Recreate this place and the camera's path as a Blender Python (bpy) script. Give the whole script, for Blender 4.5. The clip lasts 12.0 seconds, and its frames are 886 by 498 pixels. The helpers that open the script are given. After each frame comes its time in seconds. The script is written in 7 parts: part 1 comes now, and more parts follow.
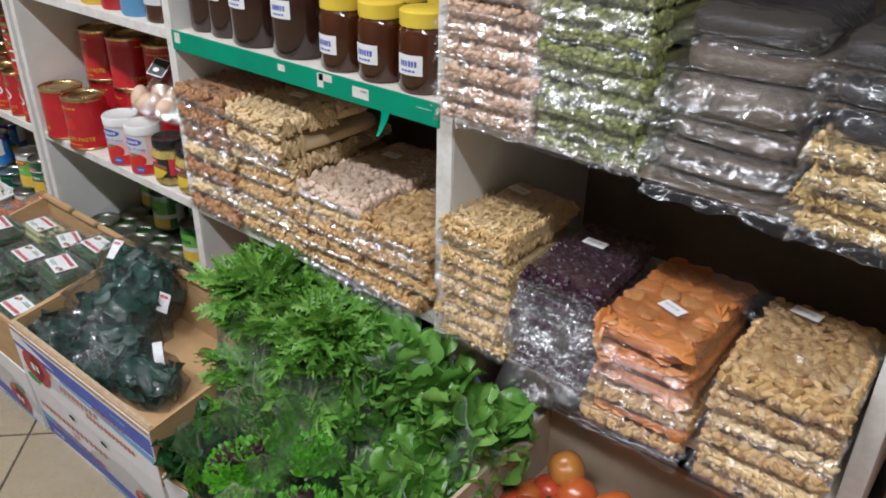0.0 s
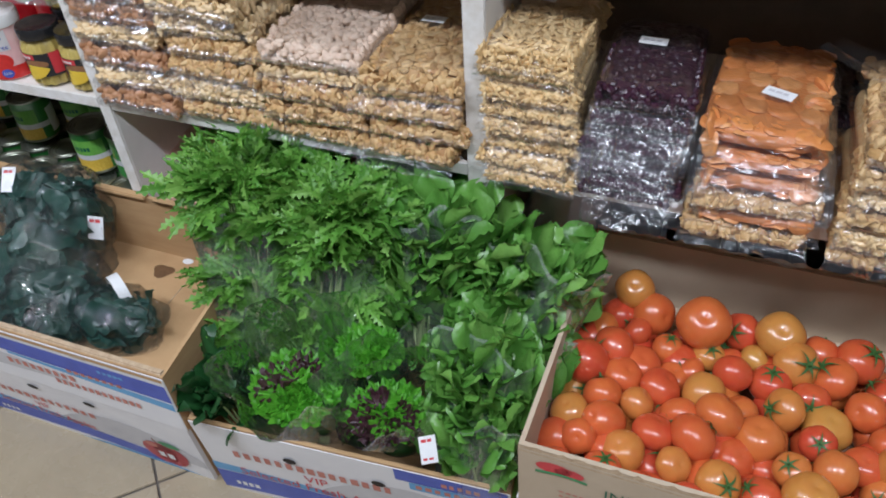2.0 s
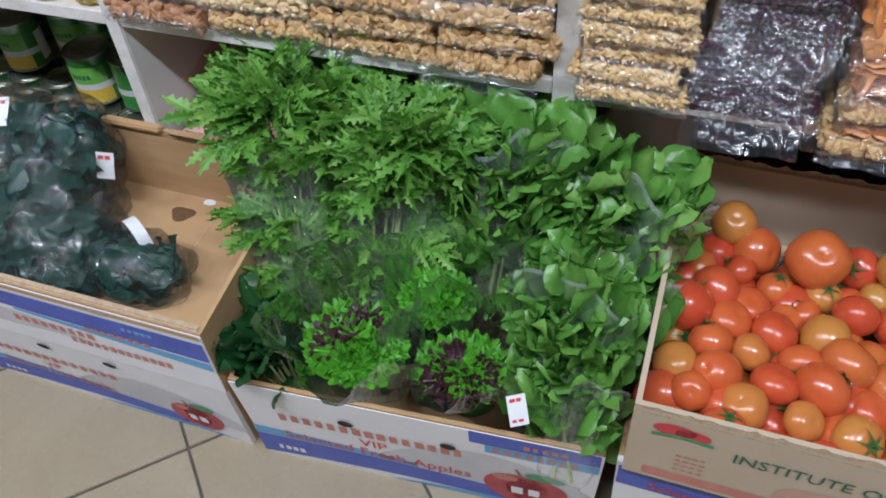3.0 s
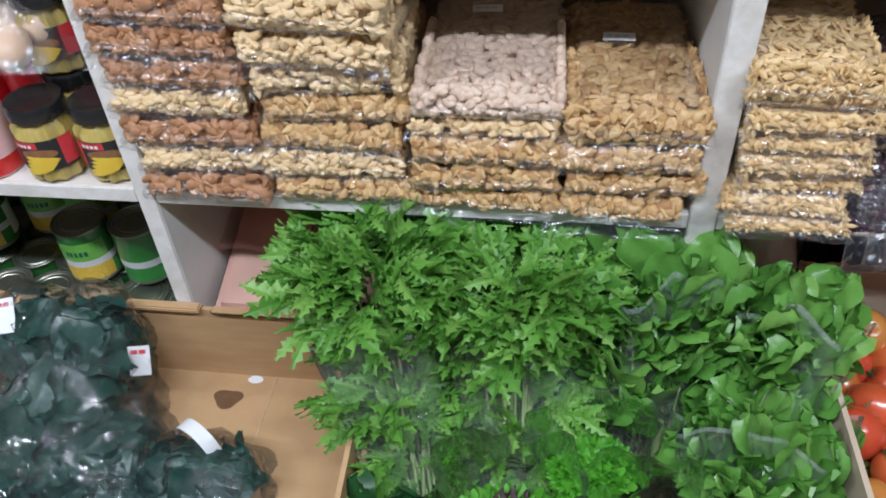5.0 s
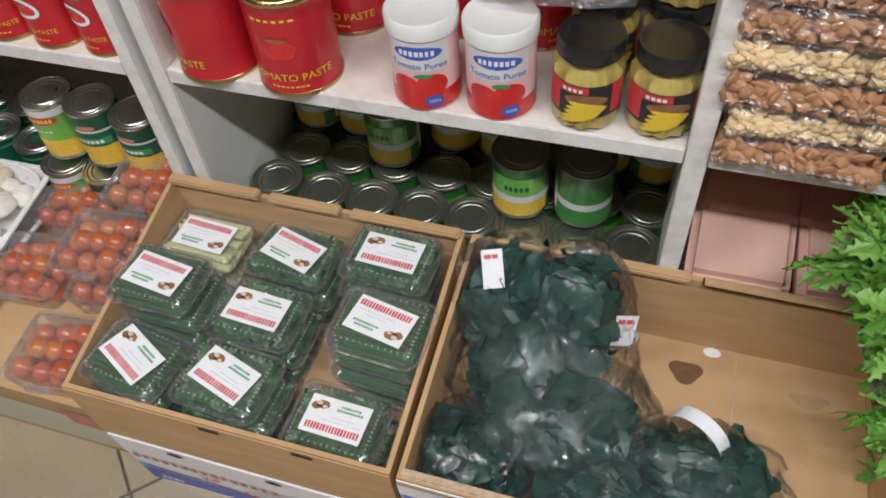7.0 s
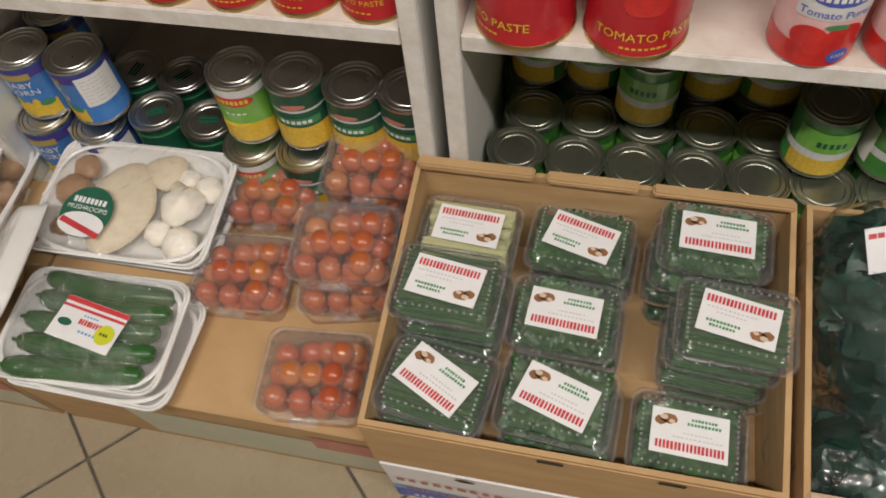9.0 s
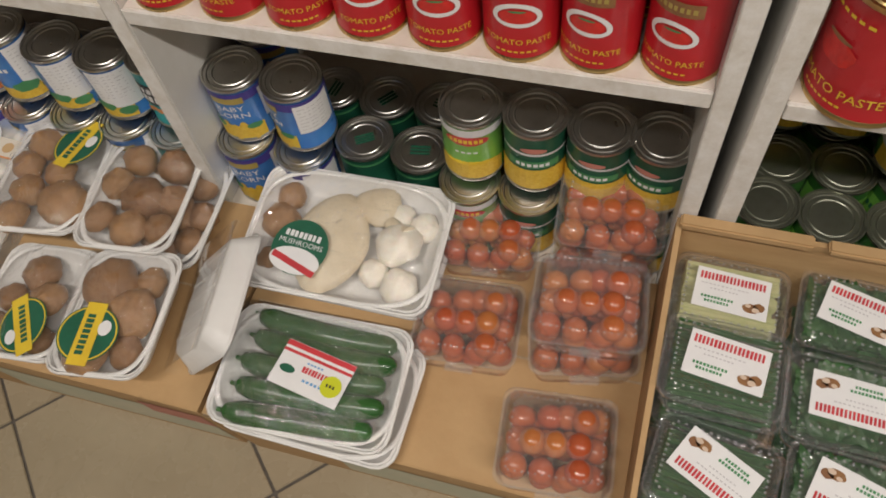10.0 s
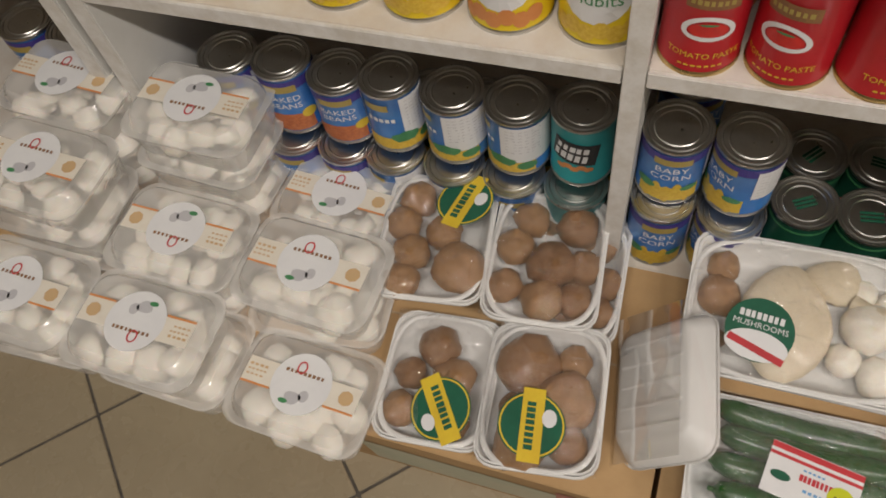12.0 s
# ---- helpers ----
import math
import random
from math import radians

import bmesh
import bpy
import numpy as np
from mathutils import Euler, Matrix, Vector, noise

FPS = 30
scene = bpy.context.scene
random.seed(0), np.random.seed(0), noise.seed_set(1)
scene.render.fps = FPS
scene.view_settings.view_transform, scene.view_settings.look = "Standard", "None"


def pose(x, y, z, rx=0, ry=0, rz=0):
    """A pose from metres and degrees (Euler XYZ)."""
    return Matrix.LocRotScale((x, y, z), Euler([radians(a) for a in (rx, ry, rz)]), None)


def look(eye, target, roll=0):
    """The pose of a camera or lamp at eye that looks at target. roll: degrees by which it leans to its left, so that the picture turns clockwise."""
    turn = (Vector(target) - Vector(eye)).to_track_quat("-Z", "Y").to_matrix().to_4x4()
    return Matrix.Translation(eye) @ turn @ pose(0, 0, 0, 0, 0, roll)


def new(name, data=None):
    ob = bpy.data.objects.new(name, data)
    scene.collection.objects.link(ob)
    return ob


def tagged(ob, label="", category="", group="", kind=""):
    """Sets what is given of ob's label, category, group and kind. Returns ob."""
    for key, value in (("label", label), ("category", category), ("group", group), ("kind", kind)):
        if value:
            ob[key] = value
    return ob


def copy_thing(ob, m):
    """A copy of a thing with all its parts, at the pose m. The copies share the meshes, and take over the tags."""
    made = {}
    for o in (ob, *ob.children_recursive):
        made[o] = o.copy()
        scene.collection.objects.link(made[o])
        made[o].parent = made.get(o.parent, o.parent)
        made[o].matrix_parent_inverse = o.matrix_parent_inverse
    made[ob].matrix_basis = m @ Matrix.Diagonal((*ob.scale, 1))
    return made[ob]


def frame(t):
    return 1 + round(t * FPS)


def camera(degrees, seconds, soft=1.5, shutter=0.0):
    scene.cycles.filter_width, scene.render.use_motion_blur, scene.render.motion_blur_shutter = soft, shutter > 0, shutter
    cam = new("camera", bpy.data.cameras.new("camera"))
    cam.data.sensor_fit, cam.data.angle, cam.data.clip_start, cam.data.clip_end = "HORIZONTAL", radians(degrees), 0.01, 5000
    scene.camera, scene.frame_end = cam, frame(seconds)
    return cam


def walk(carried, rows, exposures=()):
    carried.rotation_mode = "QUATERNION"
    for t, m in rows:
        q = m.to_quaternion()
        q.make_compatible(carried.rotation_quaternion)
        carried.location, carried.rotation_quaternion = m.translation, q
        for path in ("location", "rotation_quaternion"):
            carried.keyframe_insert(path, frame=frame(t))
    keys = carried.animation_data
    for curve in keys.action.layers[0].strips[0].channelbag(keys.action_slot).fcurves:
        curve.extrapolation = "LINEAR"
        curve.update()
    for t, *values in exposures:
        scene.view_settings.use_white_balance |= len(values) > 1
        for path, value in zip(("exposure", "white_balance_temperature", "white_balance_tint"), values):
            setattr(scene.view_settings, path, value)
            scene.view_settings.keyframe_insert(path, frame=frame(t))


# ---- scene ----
cam = camera(58.7, 12.0, soft=1.8, shutter=0.0)
PATH = [
    (0, (0.183, -0.138, 1.212), (-0.914, 1.232, 0.254), 1.2),
    (0.5, (0.127, -0.089, 1.202), (-0.792, 1.282, 0.073), -2.9),
    (1, (0.093, -0.088, 1.193), (-0.659, 1.32, -0.012), -3.6),
    (1.5, (-0.02, -0.114, 1.179), (-0.652, 1.294, -0.093), -3.8),
    (2, (-0.154, -0.163, 1.161), (-0.757, 1.207, -0.166), -4.1),
    (2.5, (-0.242, -0.149, 1.103), (-0.809, 1.167, -0.292), -4.4),
    (2.7, (-0.271, -0.135, 1.077), (-0.82, 1.16, -0.345), -4.3),
    (4.3, (-0.474, -0.052, 1.043), (-0.833, 1.277, -0.408), -3.6),
    (4.5, (-0.507, -0.045, 1.054), (-0.837, 1.336, -0.354), -3.3),
    (5, (-0.622, -0.025, 1.076), (-0.878, 1.453, -0.246), -3.5),
    (5.5, (-0.774, -0.037, 1.107), (-0.942, 1.441, -0.23), -1.3),
    (6, (-0.862, -0.055, 1.098), (-1.119, 1.341, -0.311), -1.8),
    (6.5, (-0.998, -0.026, 1.097), (-1.395, 1.255, -0.387), -3.7),
    (7, (-1.135, 0.055, 1.095), (-1.598, 1.227, -0.457), -5.9),
    (7.5, (-1.244, 0.083, 1.085), (-1.701, 1.165, -0.534), -8.2),
    (7.7, (-1.298, 0.091, 1.073), (-1.742, 1.147, -0.566), -9.1),
    (9.3, (-1.628, 0.103, 1.049), (-1.963, 1.135, -0.631), -7.5),
    (9.5, (-1.683, 0.117, 1.049), (-2.04, 1.129, -0.639), -7.4),
    (10, (-1.816, 0.162, 1.068), (-2.232, 1.108, -0.645), -9.6),
    (10.5, (-1.916, 0.178, 1.068), (-2.374, 1.095, -0.649), -12.3),
    (11, (-2.072, 0.172, 1.068), (-2.515, 1.086, -0.655), -13.8),
    (11.5, (-2.203, 0.153, 1.072), (-2.642, 1.069, -0.651), -12.9),
    (12, (-2.315, 0.157, 1.074), (-2.803, 1.064, -0.64), -12.6),
]
walk(cam, [(t, look(eye, target, roll)) for t, eye, target, roll in PATH],
     exposures=((0.0, 0.04, 5950, 10), (2.5, 0.06, 5500, 10), (5.0, 0.18, 5500, 10), (7.5, -0.06, 6350, 10), (9.5, -0.28, 7050, 12), (12.0, -0.45, 7050, 12)))
# ---- light: a closed shop aisle with ceiling tubes ----
world = bpy.data.worlds.new("world")
scene.world = world
world.use_nodes = True
world.node_tree.nodes["Background"].inputs[0].default_value = (1.0, 0.95, 0.88, 1)
world.node_tree.nodes["Background"].inputs[1].default_value = 0.018
TUBES = [(-2.42, -0.62), (-0.88, -0.62), (0.66, -0.62)]
CEILING = 2.75
TUBE_WATTS = 36.0
for tx, ty in TUBES:
    lamp = bpy.data.lights.new("tube_light", "AREA")
    lamp.shape, lamp.size, lamp.size_y = "RECTANGLE", 1.15, 0.10
    lamp.energy, lamp.color = TUBE_WATTS, (1.0, 0.98, 0.965)
    lo = new("tube_light", lamp)
    lo.matrix_basis = pose(tx, ty, CEILING - 0.085)

# ---- materials ----
MATS = {}


def surface(name, c1, c2=None, rough=0.5, metal=0.0, scale=8.0, bump=0.0, bscale=60.0, island=0.0, obrand=0.0,
            coat=0.0, sss=0.0, c3=None, stretch=None, spec=0.5, thin=0.0):
    """A procedural surface: two colours mixed by coarse and fine noise, fine relief, variation by island or by object."""
    if name in MATS:
        return MATS[name]
    m = bpy.data.materials.new(name)
    m.use_nodes = True
    nt = m.node_tree
    N, L = nt.nodes, nt.links
    bsdf = N["Principled BSDF"]
    bsdf.inputs["Roughness"].default_value = rough
    bsdf.inputs["Metallic"].default_value = metal
    bsdf.inputs["Specular IOR Level"].default_value = spec
    bsdf.inputs["Coat Weight"].default_value = coat
    if sss:
        bsdf.inputs["Subsurface Weight"].default_value = sss
        bsdf.inputs["Subsurface Radius"].default_value = (0.01, 0.004, 0.002)
        bsdf.inputs["Subsurface Scale"].default_value = 0.5
    tc = N.new("ShaderNodeTexCoord")
    src = tc.outputs["Object"]
    if stretch:
        mp = N.new("ShaderNodeMapping")
        mp.inputs["Scale"].default_value = stretch
        L.new(src, mp.inputs["Vector"])
        src = mp.outputs["Vector"]
    n1 = N.new("ShaderNodeTexNoise")
    n1.inputs["Scale"].default_value = scale
    n1.inputs["Detail"].default_value = 5
    n1.inputs["Roughness"].default_value = 0.65
    L.new(src, n1.inputs["Vector"])
    c2 = c2 or tuple(c * 0.8 for c in c1)
    ramp = N.new("ShaderNodeValToRGB")
    ramp.color_ramp.elements[0].position, ramp.color_ramp.elements[1].position = 0.35, 0.68
    ramp.color_ramp.elements[0].color = (*c1, 1)
    ramp.color_ramp.elements[1].color = (*c2, 1)
    L.new(n1.outputs["Fac"], ramp.inputs["Fac"])
    col = ramp.outputs["Color"]
    if island or obrand:
        if island:
            rnd = N.new("ShaderNodeNewGeometry").outputs["Random Per Island"]
        else:
            rnd = N.new("ShaderNodeObjectInfo").outputs["Random"]
        mix = N.new("ShaderNodeMix")
        mix.data_type = "RGBA"
        r2 = N.new("ShaderNodeValToRGB")
        r2.color_ramp.elements[0].color = (*c1, 1)
        r2.color_ramp.elements[1].color = (*(c3 or c2), 1)
        e = r2.color_ramp.elements.new(0.55)
        e.color = (*c2, 1)
        L.new(rnd, r2.inputs["Fac"])
        mix.inputs[0].default_value = island or obrand
        L.new(col, mix.inputs[6])
        L.new(r2.outputs["Color"], mix.inputs[7])
        col = mix.outputs[2]
    L.new(col, bsdf.inputs["Base Color"])
    n2 = N.new("ShaderNodeTexNoise")
    n2.inputs["Scale"].default_value = bscale
    n2.inputs["Detail"].default_value = 4
    L.new(src, n2.inputs["Vector"])
    mr = N.new("ShaderNodeMapRange")
    mr.inputs["To Min"].default_value, mr.inputs["To Max"].default_value = max(rough - 0.08, 0.02), min(rough + 0.1, 1)
    L.new(n2.outputs["Fac"], mr.inputs["Value"])
    L.new(mr.outputs["Result"], bsdf.inputs["Roughness"])
    if bump:
        b = N.new("ShaderNodeBump")
        b.inputs["Strength"].default_value = bump
        b.inputs["Distance"].default_value = 0.002
        L.new(n2.outputs["Fac"], b.inputs["Height"])
        L.new(b.outputs["Normal"], bsdf.inputs["Normal"])
    if thin:
        tl = N.new("ShaderNodeBsdfTranslucent")
        L.new(col, tl.inputs["Color"])
        mx = N.new("ShaderNodeMixShader")
        mx.inputs["Fac"].default_value = thin
        L.new(bsdf.outputs[0], mx.inputs[1])
        L.new(tl.outputs[0], mx.inputs[2])
        L.new(mx.outputs[0], N["Material Output"].inputs["Surface"])
    MATS[name] = m
    return m


FILMS = set()


def film(name, gloss=0.12, edge=0.55, haze=0.04, rough=0.12, bump=0.6, bscale=45.0, tint=(1, 1, 1), hazecol=(0.85, 0.87, 0.9), stretch=(1, 1, 1)):
    """Clear wrap: seen through, with a glossy sheen that grows at grazing angles and creases."""
    if name in MATS:
        return MATS[name]
    m = bpy.data.materials.new(name)
    m.use_nodes = True
    nt = m.node_tree
    N, L = nt.nodes, nt.links
    N.remove(N["Principled BSDF"])
    out = N["Material Output"]
    tr = N.new("ShaderNodeBsdfTransparent")
    tr.inputs["Color"].default_value = (*tint, 1)
    gl = N.new("ShaderNodeBsdfGlossy")
    gl.inputs["Roughness"].default_value = rough
    di = N.new("ShaderNodeBsdfDiffuse")
    di.inputs["Color"].default_value = (*hazecol, 1)
    tc = N.new("ShaderNodeTexCoord")
    mp = N.new("ShaderNodeMapping")
    mp.inputs["Scale"].default_value = stretch
    L.new(tc.outputs["Object"], mp.inputs["Vector"])
    n = N.new("ShaderNodeTexNoise")
    n.inputs["Scale"].default_value = bscale
    n.inputs["Detail"].default_value = 3
    n.inputs["Distortion"].default_value = 1.2
    L.new(mp.outputs["Vector"], n.inputs["Vector"])
    b = N.new("ShaderNodeBump")
    b.inputs["Strength"].default_value = bump
    b.inputs["Distance"].default_value = 0.006
    L.new(n.outputs["Fac"], b.inputs["Height"])
    lw = N.new("ShaderNodeLayerWeight")
    lw.inputs["Blend"].default_value = 0.35
    for x in (gl, lw):
        L.new(b.outputs["Normal"], x.inputs["Normal"])
    mr = N.new("ShaderNodeMapRange")
    mr.inputs["To Min"].default_value, mr.inputs["To Max"].default_value = gloss, edge
    L.new(lw.outputs["Fresnel"], mr.inputs["Value"])
    m1 = N.new("ShaderNodeMixShader")
    m1.inputs["Fac"].default_value = haze
    L.new(tr.outputs[0], m1.inputs[1])
    L.new(di.outputs[0], m1.inputs[2])
    m2 = N.new("ShaderNodeMixShader")
    L.new(mr.outputs["Result"], m2.inputs["Fac"])
    L.new(m1.outputs[0], m2.inputs[1])
    L.new(gl.outputs[0], m2.inputs[2])
    L.new(m2.outputs[0], out.inputs["Surface"])
    FILMS.add(name)
    MATS[name] = m
    return m


PAINT = surface("white shelf paint", (0.76, 0.75, 0.72), (0.69, 0.68, 0.64), 0.45, scale=9, bump=0.08, bscale=90)
PAINT_WORN = surface("worn shelf edge paint", (0.78, 0.76, 0.73), (0.64, 0.60, 0.54), 0.5, scale=45, bump=0.3, bscale=160)
SHELFTOP = surface("scuffed shelf top", (0.74, 0.70, 0.64), (0.64, 0.56, 0.48), 0.5, scale=16, bump=0.2, bscale=140)
WALL = surface("plain wall paint", (0.24, 0.225, 0.205), (0.20, 0.188, 0.17), 0.7, scale=3, bump=0.1)
DARKBACK = surface("dark back board", (0.26, 0.21, 0.16), (0.18, 0.145, 0.11), 0.7, scale=6, bump=0.2)
TILE = surface("beige floor tile", (0.35, 0.29, 0.20), (0.29, 0.235, 0.155), 0.26, scale=5, bump=0.05, bscale=25, obrand=0.25, c3=(0.37, 0.31, 0.22))
GROUT = surface("floor grout", (0.13, 0.11, 0.09), (0.07, 0.06, 0.05), 0.9, scale=40)
CEIL = surface("white ceiling", (0.55, 0.54, 0.52), (0.50, 0.49, 0.47), 0.8, scale=4)
CARD = surface("brown cardboard", (0.52, 0.335, 0.165), (0.44, 0.27, 0.125), 0.75, scale=9, bump=0.2, bscale=120, stretch=(1, 1, 5))
CARD_EDGE = surface("torn cardboard edge", (0.55, 0.42, 0.28), (0.40, 0.28, 0.17), 0.85, scale=120, bump=0.6, bscale=300)
CARD_GREY = surface("greyish cardboard", (0.53, 0.43, 0.31), (0.47, 0.37, 0.26), 0.75, scale=7, bump=0.2, bscale=110)
CARTON_WHITE = surface("printed white carton", (0.80, 0.79, 0.80), (0.74, 0.73, 0.75), 0.45, scale=12, bump=0.1, bscale=60)
BLUE = surface("blue carton ink", (0.08, 0.12, 0.50), (0.06, 0.09, 0.42), 0.45, scale=25)
SKYBLUE = surface("light blue carton ink", (0.16, 0.40, 0.68), (0.12, 0.33, 0.60), 0.45, scale=25)
GREYINK = surface("pale grey carton ink", (0.52, 0.51, 0.53), (0.60, 0.59, 0.60), 0.5, scale=18)
REDINK = surface("red ink", (0.62, 0.05, 0.06), (0.50, 0.04, 0.05), 0.45, scale=30)
PALE_RED = surface("pale red ink", (0.55, 0.22, 0.17), (0.48, 0.18, 0.14), 0.55, scale=30)
APPLE = surface("apple red ink", (0.50, 0.03, 0.05), (0.30, 0.02, 0.03), 0.4, scale=22)
LEAFINK = surface("green ink", (0.07, 0.30, 0.12), (0.05, 0.22, 0.09), 0.45, scale=30)
DGREENINK = surface("dark green ink", (0.015, 0.13, 0.075), (0.01, 0.10, 0.055), 0.4, scale=30)
BLACKINK = surface("black ink", (0.02, 0.02, 0.025), (0.03, 0.03, 0.03), 0.45, scale=30)
WHITEINK = surface("white paper", (0.82, 0.82, 0.82), (0.76, 0.76, 0.77), 0.45, scale=20)
YELLOWINK = surface("yellow ink", (0.80, 0.58, 0.05), (0.72, 0.48, 0.04), 0.4, scale=30)
ORANGEINK = surface("orange ink", (0.74, 0.30, 0.10), (0.66, 0.24, 0.07), 0.45, scale=30)
TEAL = surface("teal label", (0.02, 0.38, 0.40), (0.02, 0.32, 0.35), 0.35, scale=20)
PURPLEINK = surface("purple ink", (0.07, 0.05, 0.28), (0.05, 0.04, 0.22), 0.4, scale=20)
GOLDINK = surface("gold ink", (0.45, 0.34, 0.10), (0.36, 0.27, 0.07), 0.35, scale=30)
BROWNINK = surface("brown ink", (0.22, 0.10, 0.05), (0.32, 0.16, 0.06), 0.5, scale=60)
HOLE = surface("dark opening", (0.03, 0.02, 0.015), (0.02, 0.015, 0.01), 0.9, scale=20)
TIN = surface("tin can metal", (0.66, 0.65, 0.62), (0.55, 0.54, 0.51), 0.30, metal=1.0, scale=30, bump=0.05)
GOLDTIN = surface("gold lacquered tin", (0.66, 0.50, 0.24), (0.56, 0.41, 0.18), 0.28, metal=1.0, scale=30, bump=0.05)
LIDGREEN = surface("dark olive can lid", (0.36, 0.37, 0.30), (0.28, 0.29, 0.23), 0.34, metal=0.9, scale=30, bump=0.05)
REDCAN = surface("red printed can", (0.52, 0.018, 0.028), (0.44, 0.012, 0.02), 0.30, scale=20, coat=0.3)
GREENCAN = surface("green printed can", (0.06, 0.26, 0.05), (0.04, 0.18, 0.04), 0.32, scale=25, coat=0.3)
LIMECAN = surface("light green printed can", (0.20, 0.48, 0.08), (0.13, 0.38, 0.06), 0.32, scale=25, coat=0.3)
BLUECAN = surface("blue printed can", (0.05, 0.23, 0.58), (0.025, 0.14, 0.48), 0.30, scale=18, coat=0.3)
YELLOWCAN = surface("yellow printed can", (0.82, 0.62, 0.03), (0.75, 0.52, 0.02), 0.30, scale=20, coat=0.3)
WHITECAN = surface("white printed can", (0.70, 0.70, 0.70), (0.60, 0.60, 0.62), 0.32, scale=20, coat=0.3)
KERNEL = surface("printed kernels", (0.80, 0.56, 0.08), (0.66, 0.40, 0.03), 0.4, scale=240)
BEANS = surface("printed beans", (0.62, 0.20, 0.07), (0.44, 0.11, 0.04), 0.4, scale=180)
BLACKLID = surface("black jar lid", (0.012, 0.012, 0.014), (0.02, 0.02, 0.02), 0.22, scale=30, coat=0.3)
WHITELID = surface("white plastic lid", (0.78, 0.78, 0.76), (0.70, 0.70, 0.68), 0.3, scale=20)
YELLOWLID = surface("yellow plastic lid", (0.78, 0.58, 0.06), (0.70, 0.50, 0.05), 0.35, scale=20)
PURE_RED = surface("red tomato print", (0.70, 0.03, 0.025), (0.52, 0.02, 0.02), 0.3, scale=60, coat=0.3)
PINKPRINT = surface("pink print", (0.72, 0.42, 0.42), (0.80, 0.60, 0.58), 0.32, scale=15)
PICKLE = surface("pickled corn", (0.58, 0.46, 0.13), (0.34, 0.25, 0.06), 0.35, scale=60, stretch=(1, 1, 0.2), bump=0.3)
HONEY = surface("dark honey", (0.075, 0.02, 0.006), (0.05, 0.014, 0.005), 0.12, scale=8, coat=0.6)
SYRUP = surface("dark syrup", (0.045, 0.016, 0.010), (0.03, 0.012, 0.008), 0.15, scale=8, coat=0.6)
GREENTAPE = surface("green shelf tape", (0.0, 0.30, 0.17), (0.0, 0.25, 0.14), 0.35, scale=12, bump=0.2, bscale=60)
FOAM = surface("white foam tray", (0.80, 0.79, 0.77), (0.73, 0.72, 0.70), 0.5, scale=20, bump=0.08, bscale=220)
MUSH = surface("brown mushroom cap", (0.20, 0.095, 0.040), (0.42, 0.235, 0.115), 0.28, scale=3.6, bump=0.4, bscale=120, obrand=0.6, c3=(0.42, 0.24, 0.11), coat=0.35)
MUSHW = surface("white mushroom cap", (0.90, 0.86, 0.78), (0.84, 0.77, 0.66), 0.45, scale=1.6, bump=0.2, bscale=90, sss=0.1, coat=0.2)
OYSTER = surface("pale oyster mushroom", (0.72, 0.63, 0.48), (0.62, 0.52, 0.38), 0.5, scale=16, bump=0.2, bscale=60)
CUKE = surface("dark green cucumber skin", (0.012, 0.075, 0.013), (0.028, 0.125, 0.024), 0.26, scale=30, bump=0.2, bscale=90, stretch=(0.15, 1, 1), coat=0.3)
CHERRY = surface("cherry tomato skin", (0.46, 0.125, 0.040), (0.43, 0.080, 0.032), 0.22, scale=40, obrand=0.8, c3=(0.50, 0.19, 0.055), coat=0.4, sss=0.05)
TOMATO = surface("tomato skin", (0.52, 0.055, 0.026), (0.58, 0.14, 0.034), 0.24, scale=0.8, obrand=0.62, c3=(0.50, 0.35, 0.065), coat=0.4, sss=0.05)
PLUM = surface("plum tomato skin", (0.58, 0.085, 0.035), (0.62, 0.17, 0.045), 0.2, scale=1.3, obrand=0.8, c3=(0.64, 0.25, 0.06), coat=0.4, sss=0.05)
STEM = surface("tomato stem green", (0.04, 0.10, 0.02), (0.06, 0.14, 0.03), 0.6, scale=40)
MIZUNA = surface("bright mizuna leaf", (0.095, 0.26, 0.032), (0.19, 0.42, 0.060), 0.40, scale=20, island=0.6, c3=(0.34, 0.58, 0.13), bump=0.3, bscale=200, thin=0.3)
SPINACH = surface("broad green leaf", (0.085, 0.24, 0.034), (0.16, 0.37, 0.060), 0.28, scale=20, island=0.6, c3=(0.30, 0.54, 0.12), bump=0.4, bscale=90, thin=0.28)
LETTUCE = surface("frilly green lettuce", (0.10, 0.36, 0.02), (0.15, 0.44, 0.03), 0.42, scale=25, island=0.5, c3=(0.07, 0.27, 0.02), bump=0.3, bscale=150, thin=0.35)
PURPLELEAF = surface("dark purple lettuce", (0.030, 0.010, 0.016), (0.05, 0.016, 0.022), 0.4, scale=25, island=0.5, c3=(0.04, 0.04, 0.02))
DARKLEAF = surface("dark green leaf and lettuce filler", (0.012, 0.06, 0.014), (0.02, 0.085, 0.02), 0.4, scale=25, island=0.5, c3=(0.03, 0.11, 0.03), thin=0.2)
KALE = surface("blue green kale leaf", (0.011, 0.045, 0.034), (0.018, 0.066, 0.050), 0.42, scale=22, island=0.5, c3=(0.034, 0.10, 0.075), bump=0.5, bscale=130, thin=0.15)
STALK = surface("pale stalk", (0.42, 0.50, 0.22), (0.30, 0.42, 0.14), 0.45, scale=30)
PALESTALK = surface("pale lemongrass", (0.52, 0.50, 0.27), (0.42, 0.44, 0.20), 0.45, scale=40)
HERB = surface("packed herb leaf", (0.022, 0.080, 0.022), (0.040, 0.125, 0.035), 0.4, scale=60, island=0.6, c3=(0.065, 0.17, 0.05), bump=0.4, bscale=200, thin=0.2)
